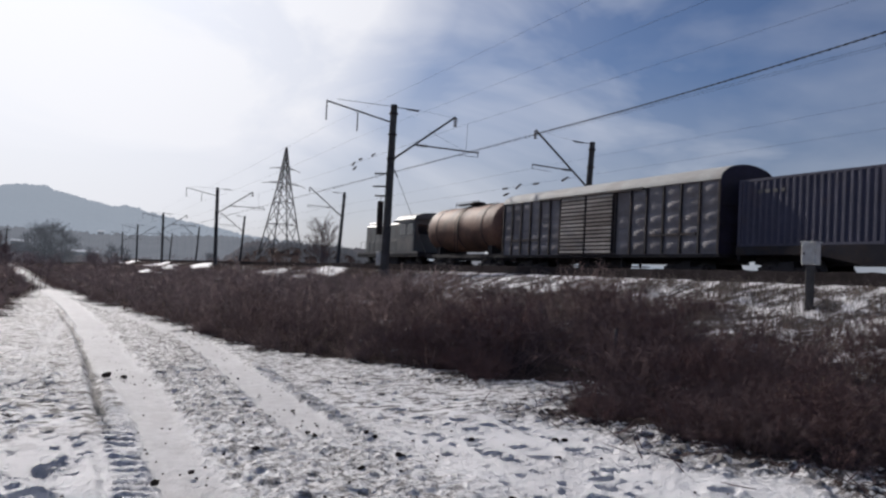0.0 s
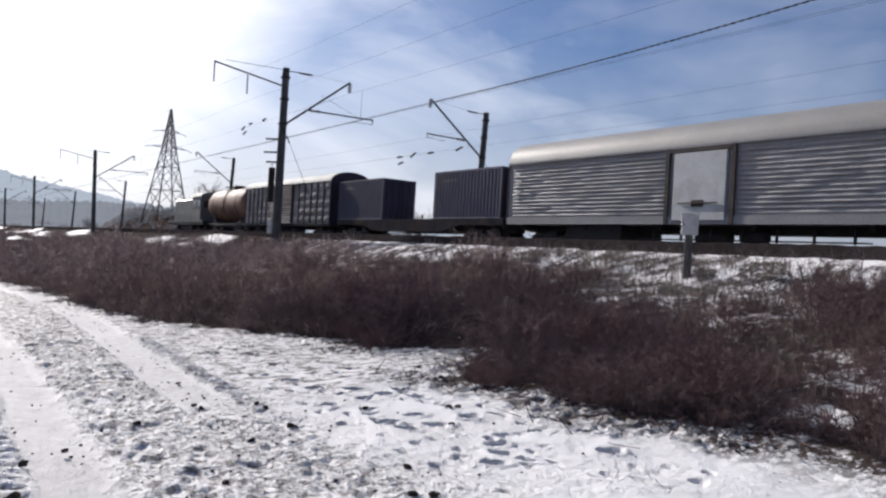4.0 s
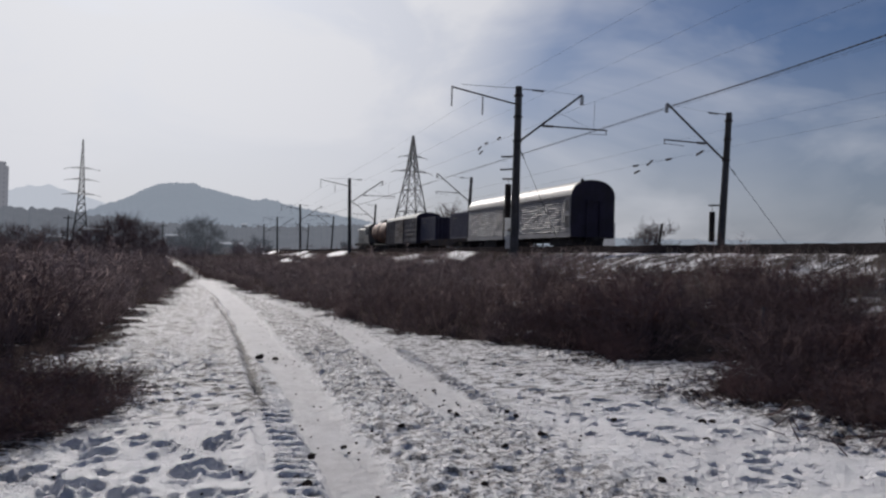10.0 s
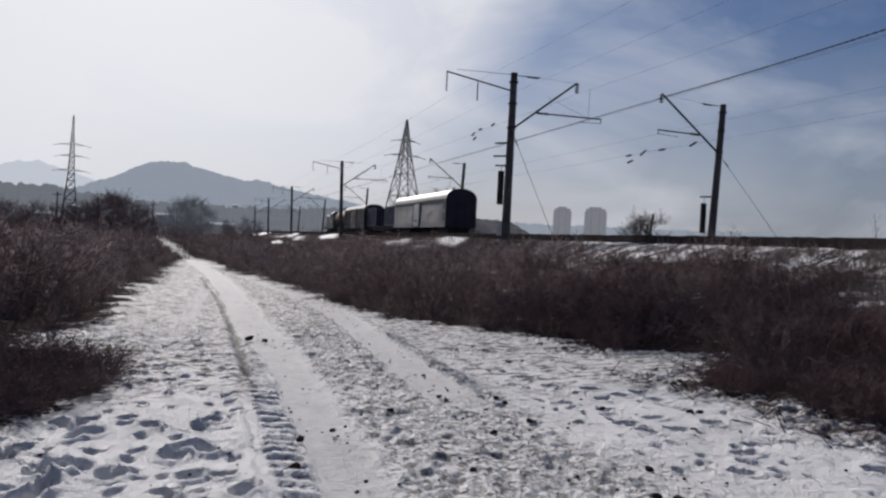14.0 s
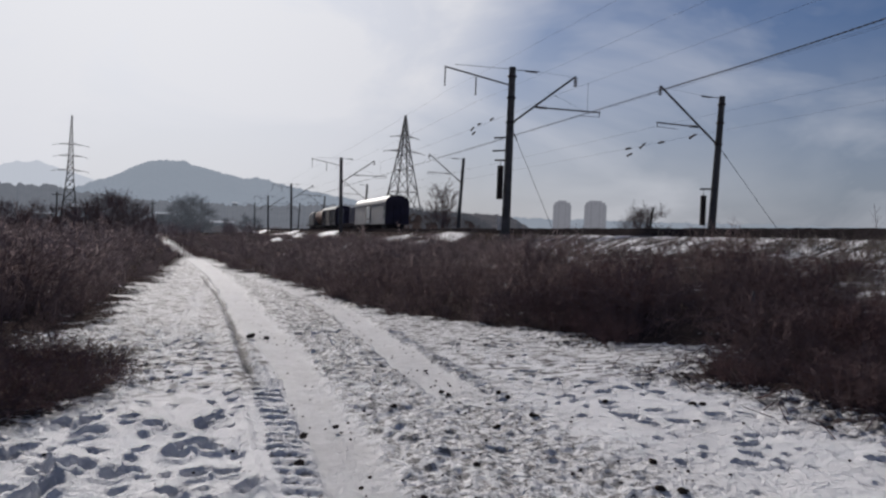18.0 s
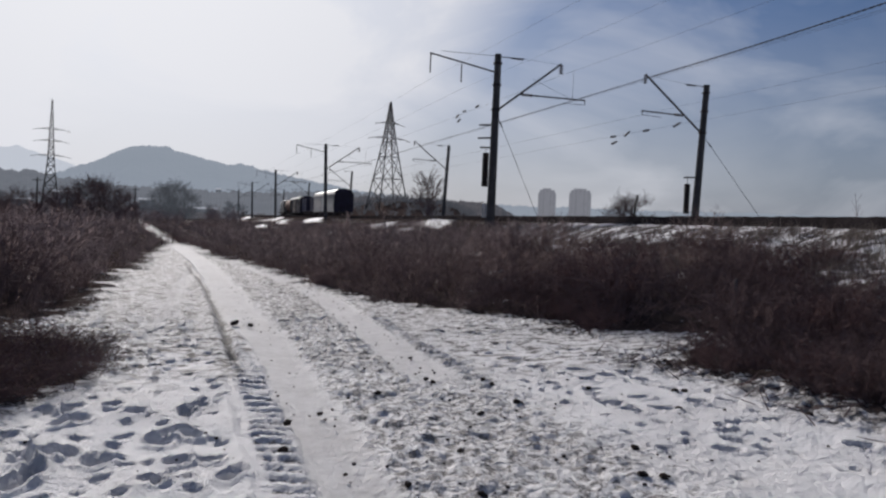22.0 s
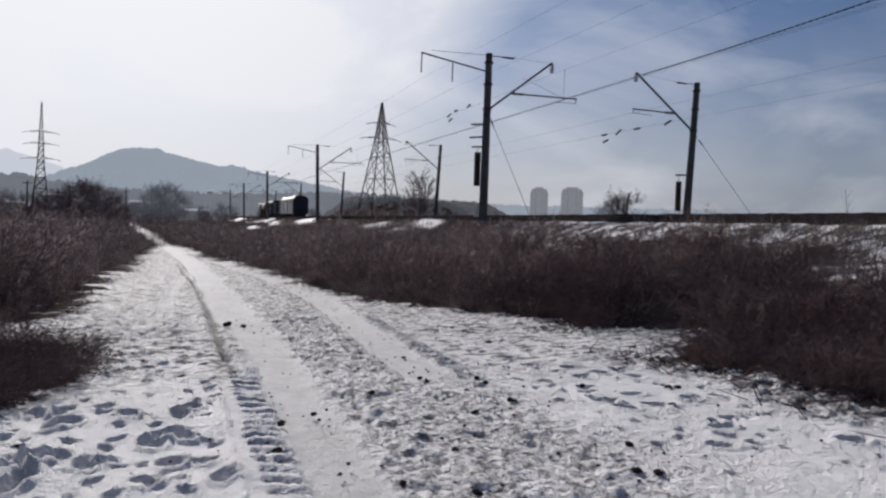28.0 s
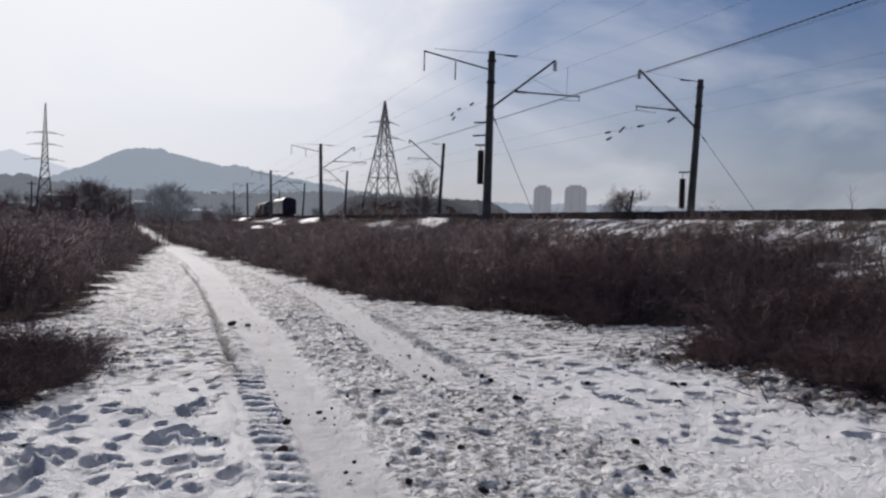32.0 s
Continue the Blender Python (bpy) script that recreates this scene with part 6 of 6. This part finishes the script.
# ---- trackside cabinets and posts ----
def relay_cabinet(x, y, z, h, w, d, hb, label):
    c = thing("relay_cabinet", label, "relay cabinet", "", (x, y, z), 8)
    part("post", bm_box(B(), -0.09, 0.09, -0.09, 0.09, -0.4, h - hb + 0.02, 0.02), CONCRETE, c, "weathered concrete post")
    b = part("cabinet_box", bm_box(B(), -d / 2, d / 2, -w / 2, w / 2, h - hb, h, 0.02), CABINET, c)
    part("lid", bm_box(B(), -d / 2 - 0.03, d / 2 + 0.03, -w / 2 - 0.03, w / 2 + 0.03, h, h + 0.035, 0.01), CABINET, b)
    part("door", bm_box(B(), -d / 2 - 0.018, -d / 2, -w / 2 + 0.04, w / 2 - 0.04, h - hb + 0.05, h - 0.05, 0.005), CABINET, b)
    part("lock", bm_box(B(), -d / 2 - 0.04, -d / 2 - 0.018, w / 2 - 0.12, w / 2 - 0.08, h - hb * 0.55, h - hb * 0.45), RUST_IRON, b)


relay_cabinet(18.3, 13.9, 1.42, 1.88, 0.40, 0.30, 0.60, "pale grey relay cabinet on a concrete post beside the track")
relay_cabinet(19.6, 48.6, 1.85, 1.55, 0.55, 0.45, 0.95, "small pale cabinet beside an overhead-line pole")


def stake(x, y, h, lean):
    p = thing("wooden_stake", "grey weathered stake standing among shrubs", "stake", "", (x, y, gz(x, y)))
    part("shaft", bm_rod(B(), (0, 0, -0.2), (lean, 0, h), 0.035, 0.03, 7), CONCRETE, p)


stake(9.9, 11.8, 0.80, 0.04)


# ---- lattice pylons ----
def pylon(x, y, z0, H, base, waist, zw, arms, rz, label):
    p = thing("lattice_pylon", label, "pylon", "pylons", (x, y, z0), rz)

    def half(z):
        if z < zw:
            return base + (waist - base) * z / zw
        return waist + (0.12 - waist) * (z - zw) / (H - zw)

    for sx in (-1, 1):
        for sy in (-1, 1):
            b = B()
            for za, zb in ((0, zw), (zw, H)):
                bm_rod(b, (sx * half(za), sy * half(za), za), (sx * half(zb), sy * half(zb), zb), 0.15, 0.12 if za == 0 else 0.06, 4)
            part("leg", b, GALV, p)
    zs, z = [0.0], 0.0
    while z < H - 1.0:
        z += max(1.6, half(z) * 2.0)
        zs.append(min(z, H - 0.4))
    for k, (sx, sy, ex, ey) in enumerate(((-1, -1, 1, -1), (1, -1, 1, 1), (1, 1, -1, 1), (-1, 1, -1, -1))):
        b = B()
        for za, zb in zip(zs, zs[1:]):
            ha, hb = half(za), half(zb)
            bm_rod(b, (sx * ha, sy * ha, za), (ex * hb, ey * hb, zb), 0.085, n=4, caps=False)
            bm_rod(b, (ex * ha, ey * ha, za), (sx * hb, sy * hb, zb), 0.075, n=4, caps=False)
            bm_rod(b, (sx * hb, sy * hb, zb), (ex * hb, ey * hb, zb), 0.085, n=4, caps=False)
        part("bracing", b, GALV, p)
    for za, reach in arms:
        for s in (-1, 1):
            b = B()
            w = half(za)
            tip = Vector((s * reach, 0, za - 0.1))
            for sy in (-1, 1):
                bm_rod(b, (s * w, sy * w, za), tip, 0.06, n=4)
                bm_rod(b, (s * w, sy * w, za + 0.4), tip, 0.045, n=4)
            a = part("crossarm", b, GALV, p)
            part("insulator", insulator(B(), tip, tip + Vector((s * 1.3, 0, -0.35)), 0.10, 6), GLASS_INS, a)
    return p


pylon(41.6, 162.0, 4.6, 23.9, 3.5, 1.0, 15.9, ((15.9, 3.9), (19.2, 2.4)), 12, "grey steel lattice pylon beyond the tracks")
pylon(-35.3, 228.0, 0.0, 31.5, 2.3, 0.8, 15.0, ((16.3, 3.6), (20.3, 3.1), (23.4, 3.3)), 6, "tall slender grey lattice pylon beyond the scrub")


# ---- bare trees ----
CLUMPS = {}


def twig_clump(mat, k):
    """A loose tuft of twigs one metre high, shared by the crowns of one kind."""
    if (mat.name, k) not in CLUMPS:
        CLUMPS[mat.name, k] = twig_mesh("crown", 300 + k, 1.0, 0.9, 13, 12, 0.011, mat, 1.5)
    return CLUMPS[mat.name, k]


def distant_tree(x, y, h, seed, z=-0.3, label="dense dark leafless tree in the hazy distance", bark=None, spread=0.30, low=0.25, clumps=11):
    """A forked trunk under an uneven crown of twig tufts."""
    r2 = random.Random(seed)
    t = thing("bare_tree", label, "tree", "bare trees", (x, y, z))
    for k in range(2 + seed % 3):
        a, q = r2.uniform(0, 6.283), 0.03 * h * (k > 0)
        part("trunk", bm_rod(B(), (q * math.cos(a), q * math.sin(a), -0.3), (5 * q * math.cos(a), 5 * q * math.sin(a), 0.66 * h), 0.014 * h, 0.004 * h, 6), bark or BARK, t)
    for k in range(clumps):
        f = k / (clumps - 1)
        a, zz = r2.uniform(0, 6.283), low + (0.72 - low) * f
        q = spread * h * math.sqrt(r2.random()) * math.sin(math.pi * (0.22 + 0.66 * f))
        sc = h * r2.uniform(0.20, 0.30)
        ob = new("crown", twig_clump(bark or TWIG_FAR_HAZED, r2.randrange(4)))
        ob.parent = t
        ob.matrix_basis = pose(q * math.cos(a), q * math.sin(a), h * zz, 0, 0, r2.uniform(0, 360)) @ Matrix.Diagonal((sc, sc, sc, 1))


distant_tree(35.2, 112.0, 10.6, 5, 0.8, "leafless multi-stemmed bush tree behind the tracks", TWIG_MID_HAZED, 0.24, 0.28, 12)
distant_tree(47.5, 74.0, 6.9, 7, 0.4, "spreading leafless bush tree behind the embankment", TWIG, 0.42, 0.30, 26)
for k, (az, R, h) in enumerate(((-7.0, 92, 6.3), (-6.5, 96, 7.2), (-5.9, 90, 6.7), (-5.3, 94, 6.9), (-4.7, 91, 6.0), (-4.1, 88, 5.0), (-3.6, 84, 4.0), (-7.8, 95, 5.6), (-8.5, 98, 5.4), (-9.2, 100, 5.2), (-9.9, 98, 5.0), (-10.6, 104, 5.3), (-11.4, 100, 5.0), (-12.2, 100, 5.2), (-13.0, 104, 5.4), (-13.8, 104, 5.4), (-14.8, 100, 5.2))):
    distant_tree(R * math.sin(radians(az)), R * math.cos(radians(az)), h, 100 + k, label="dense leafless thicket tree rising from the scrub", bark=TWIG_MID_HAZED, spread=0.36, low=0.04, clumps=18)
# far trees glow slightly: haze mixed into crowns and trunks
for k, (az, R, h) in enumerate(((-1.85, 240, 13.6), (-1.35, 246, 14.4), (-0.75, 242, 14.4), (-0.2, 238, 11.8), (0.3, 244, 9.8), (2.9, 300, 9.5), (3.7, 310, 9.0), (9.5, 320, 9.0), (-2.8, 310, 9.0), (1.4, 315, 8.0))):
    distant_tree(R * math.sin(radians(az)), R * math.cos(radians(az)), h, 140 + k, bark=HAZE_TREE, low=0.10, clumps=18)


def utility_pole(az, R, h):
    p = thing("utility_pole", "thin wooden utility pole standing in distant scrub", "utility pole", "utility poles", (R * math.sin(radians(az)), R * math.cos(radians(az)), -0.3))
    part("shaft", bm_rod(B(), (0, 0, -0.4), (0, 0, h), 0.17, 0.12, 7), BARK, p)
    part("crossarm", bm_box(B(), -0.8, 0.8, -0.06, 0.06, h - 0.55, h - 0.42), BARK, p)


for az, R, h in ((-9.56, 150, 7.6), (-7.05, 150, 7.2), (-7.75, 175, 6.8), (-3.5, 190, 8.0)):
    utility_pole(az, R, h)


def dead_post(x, y):
    p = thing("leaning_post", "dark leaning wooden post with short cross pieces", "post", "", (x, y, 0.6))
    part("shaft", bm_rod(B(), (-0.55, 0, -0.4), (0.35, 0, 5.3), 0.17, 0.10, 8), BARK, p)
    for z, w in ((2.6, 0.8), (3.2, 0.5)):
        part("cross_piece", bm_rod(B(), (-w - 0.1, 0, z + 0.2), (w - 0.1, 0.1, z - 0.1), 0.07, n=6), BARK, p)


dead_post(45.2, 70.0)


# ---- tower blocks and houses ----
def tower_block(az, R, w, d, top, storeys, rz):
    t = thing("tower_block", "pale grey high-rise apartment block in the haze", "tower block", "tower blocks", (R * math.sin(radians(az)), R * math.cos(radians(az)), 0), rz)
    part("wall", bm_box(B(), -w / 2, w / 2, -d / 2, d / 2, -2, top - 3), TOWER_WALL, t)
    part("parapet", bm_box(B(), -w / 2 + 1.4, w / 2 - 1.4, -d / 2 + 1.2, d / 2 - 1.2, top - 3, top), TOWER_WALL, t)
    part("roof", bm_box(B(), -w / 2 + 5, w / 2 - 6, -d / 2 + 4, d / 2 - 4, top, top + 2.4), TOWER_WALL, t)
    for x0 in (-w / 2 - 0.5, -w * 0.06, w / 2 - w * 0.12 + 0.5):
        part("stair_bay", bm_box(B(), x0, x0 + w * 0.12, -d / 2 - 1.6, -d / 2, -2, top - 4), TOWER_WALL, t)
    for k in range(1, storeys):
        z = k * top / storeys
        part("balcony_band", bm_box(B(), -w / 2 + 2.5, w / 2 - 2.5, -d / 2 - 0.9, -d / 2, z, z + 1.0), TOWER_WALL, t)
        for q in range(5):
            x0 = -w / 2 + w * (q + 0.3) / 5
            part("window", bm_box(B(), x0, x0 + w * 0.08, -d / 2 - 0.05, -d / 2 + 0.02, z + 1.1, z + 2.5), TOWER_PANE, t)


def house(az, R, z, w, l, h, rz):
    x, y = R * math.sin(radians(az)), R * math.cos(radians(az))
    t = thing("house", "small house with a snow-covered gable roof in the distance", "house", "distant houses", (x, y, z), rz)
    part("wall", bm_box(B(), -w / 2, w / 2, -l / 2, l / 2, -6, h), HAZE_HOUSE, t)
    part("roof", bm_sweep(B(), [(-w / 2 - 0.5, h - 0.2), (w / 2 + 0.5, h - 0.2), (0, h + w * 0.38)], -l / 2 - 0.4, l / 2 + 0.4), HAZE_ROOF, t, "snow-covered roof")
    part("window", bm_box(B(), -0.5, 0.5, -l / 2 - 0.04, -l / 2, h - 2.0, h - 0.8), TOWER_PANE, t)


# towers paled by haze emission in wall and pane
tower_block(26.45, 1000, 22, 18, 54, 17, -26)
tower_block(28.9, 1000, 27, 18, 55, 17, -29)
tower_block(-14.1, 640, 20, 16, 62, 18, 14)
for az, R, z, w, l, h, rz in ((2.1, 1330, 45, 6, 8, 2, 70), (0.9, 1330, 38, 5, 7, 2, 80), (-7.95, 320, 6.6, 1.8, 8, 2.0, 84), (-10.4, 320, 3.2, 1.8, 7, 2.0, 80), (-2.7, 330, 5.4, 1.6, 6, 2.0, 88), (1.2, 330, 2.8, 1.6, 9, 2.0, 91)):
    house(az, R, z, w, l, h, rz)


def far_woods():
    srcs = []
    for k in range(4):
        me = twig_mesh("tmp", 900 + k, 1.0, 0.45, 10, 11, 0.015, TWIG, 1.1)
        srcs.append((np.array([v.co[:] for v in me.vertices]), np.array([p.vertices[:] for p in me.polygons])))
        bpy.data.meshes.remove(me)
    r2 = random.Random(19)
    V, F, n0 = [], [], 0
    for _ in range(240):
        az, R = r2.uniform(-30, 34), 120 + 320 * r2.random()
        x, y = R * math.sin(radians(az)), R * math.cos(radians(az))
        if 14 < x < 46 or r2.random() < 0.25 * (az > 14):
            continue
        co, fc = srcs[r2.randrange(4)]
        h = r2.uniform(0.010, 0.024) * R + r2.uniform(0.5, 2.0)
        V.append(co * (h * r2.uniform(0.9, 1.5), h * r2.uniform(0.9, 1.5), h) + (x, y, -0.5))
        F.append(fc + n0)
        n0 += len(co)
    V, F = np.concatenate(V), np.concatenate(F)
    me = bpy.data.meshes.new("far_woods")
    me.from_pydata([tuple(v) for v in V], [], [tuple(int(i) for i in f) for f in F])
    me.materials.append(TWIG_FAR_HAZED)
    tagged(new("far_woods", me), "hazy belt of bare trees below the hills", "woods", kind="stuff")


far_woods()


def section_insulator(x, y, z, tilt, label):
    t = thing("section_insulator", label, "insulator", "insulators on the wires", (x, y, z))
    part("insulator", insulator(B(), (0, -0.36, tilt), (0, 0.36, -tilt), 0.085, 4), GLASS_INS, t)
    part("clevis", bm_box(B(), -0.02, 0.02, -0.52, -0.34, tilt - 0.03, tilt + 0.03), STEEL, t)


for y, z, tl in ((61.6, 12.22, 0.05), (64.8, 12.22, 0.0), (66.6, 12.0, 0.12)):
    section_insulator(NEAR_ROW + 4.65, y, z, tl, "dark insulator string on the messenger wire")
for y, tl in ((44.4, 0.1), (48.1, 0.0), (50.6, 0.16), (52.6, 0.0)):
    section_insulator(FAR_ROW - 5.0, y, 9.36, tl, "dark insulator string on the auxiliary wire")
section_insulator(FAR_ROW - 5.0, 52.4, 8.85, 0.06, "dark insulator string slung below the auxiliary wire")
section_insulator(NEAR_ROW + 4.65, 66.2, 11.55, 0.10, "dark insulator string slung below the messenger wire")


def ridge(name, label, R, mat, shape, rough, seed, step=0.12):
    """A ring of land whose crest stands at shape(bearing) degrees over the eye."""
    az = np.arange(-180, 180 + step / 2, step)
    el = shape(az) + (fbm(az * 4.0, az * 0 + seed, 5, seed) - 0.5) * rough + (fbm(az * 14.0, az * 0 + seed + 5, 2, seed) - 0.5) * rough * 0.6
    top = 4.73 + R * np.tan(np.radians(el))
    rows = [0.55 + 0.05 * k for k in range(10)] + [1.3]
    V, F = [], []
    for k, rf in enumerate(rows):
        zf = float(smooth(0.5, 1.02, rf)) if rf <= 1.0 else 0.5
        jit = (fbm(az * 0.8, az * 0 + rf * 9.0, 3, seed) - 0.5) * (0.22 if 0.55 < rf < 0.97 else 0)
        z = -3 + top * np.clip(zf / float(smooth(0.5, 1.02, 1.0)) + jit, 0, 1)
        V += list(zip((R * rf * np.sin(np.radians(az))).tolist(), (R * rf * np.cos(np.radians(az))).tolist(), z.tolist()))
    n = len(az)
    for k in range(len(rows) - 1):
        for i in range(n - 1):
            F.append((k * n + i, k * n + i + 1, (k + 1) * n + i + 1, (k + 1) * n + i))
    tagged(mesh_part(name, V, F, mat, smooth=True), label, "hills", kind="structure")


# the ridges carry their haze as emission, strongest on the farthest
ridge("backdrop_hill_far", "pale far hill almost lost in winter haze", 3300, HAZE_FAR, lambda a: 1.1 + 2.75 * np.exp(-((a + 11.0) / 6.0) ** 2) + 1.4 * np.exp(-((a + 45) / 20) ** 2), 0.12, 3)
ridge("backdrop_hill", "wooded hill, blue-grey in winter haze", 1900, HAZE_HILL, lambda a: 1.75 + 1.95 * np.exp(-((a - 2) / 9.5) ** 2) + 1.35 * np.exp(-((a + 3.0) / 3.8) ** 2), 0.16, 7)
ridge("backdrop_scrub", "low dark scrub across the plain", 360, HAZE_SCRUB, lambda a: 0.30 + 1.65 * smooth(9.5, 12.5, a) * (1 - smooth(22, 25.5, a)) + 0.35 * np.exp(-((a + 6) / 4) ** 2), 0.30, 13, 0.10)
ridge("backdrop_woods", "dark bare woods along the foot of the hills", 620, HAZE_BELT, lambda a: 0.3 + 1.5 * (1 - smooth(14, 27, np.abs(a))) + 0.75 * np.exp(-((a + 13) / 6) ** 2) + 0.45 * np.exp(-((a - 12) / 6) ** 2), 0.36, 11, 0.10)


# ---- the train's way ----
REAR = ((0, -19.4), (1, -12.85), (2, -6.55), (5, 12.9), (6, 19.5), (7, 26.4), (8, 33.25), (12, 60.1), (16.5, 89.6), (20, 113.3), (25, 145.6), (28, 165.4), (32, 189.5))


def motions():
    for ob, off in TRAIN:
        walk(ob, [(t, pose(TRACK_1, y + off, RAIL_Z)) for t, y in REAR])
    ts = [q[0] for q in REAR]
    ysr = [q[1] for q in REAR]
    for ws, ya, r in WHEELSETS:
        rows = []
        for k in range(321):
            t = k / 10
            d = float(np.interp(t, ts, ysr)) - ysr[0]
            rows.append((t, pose(0, ya, r, -math.degrees(d / r), 0, 0)))
        walk(ws, rows)


motions()
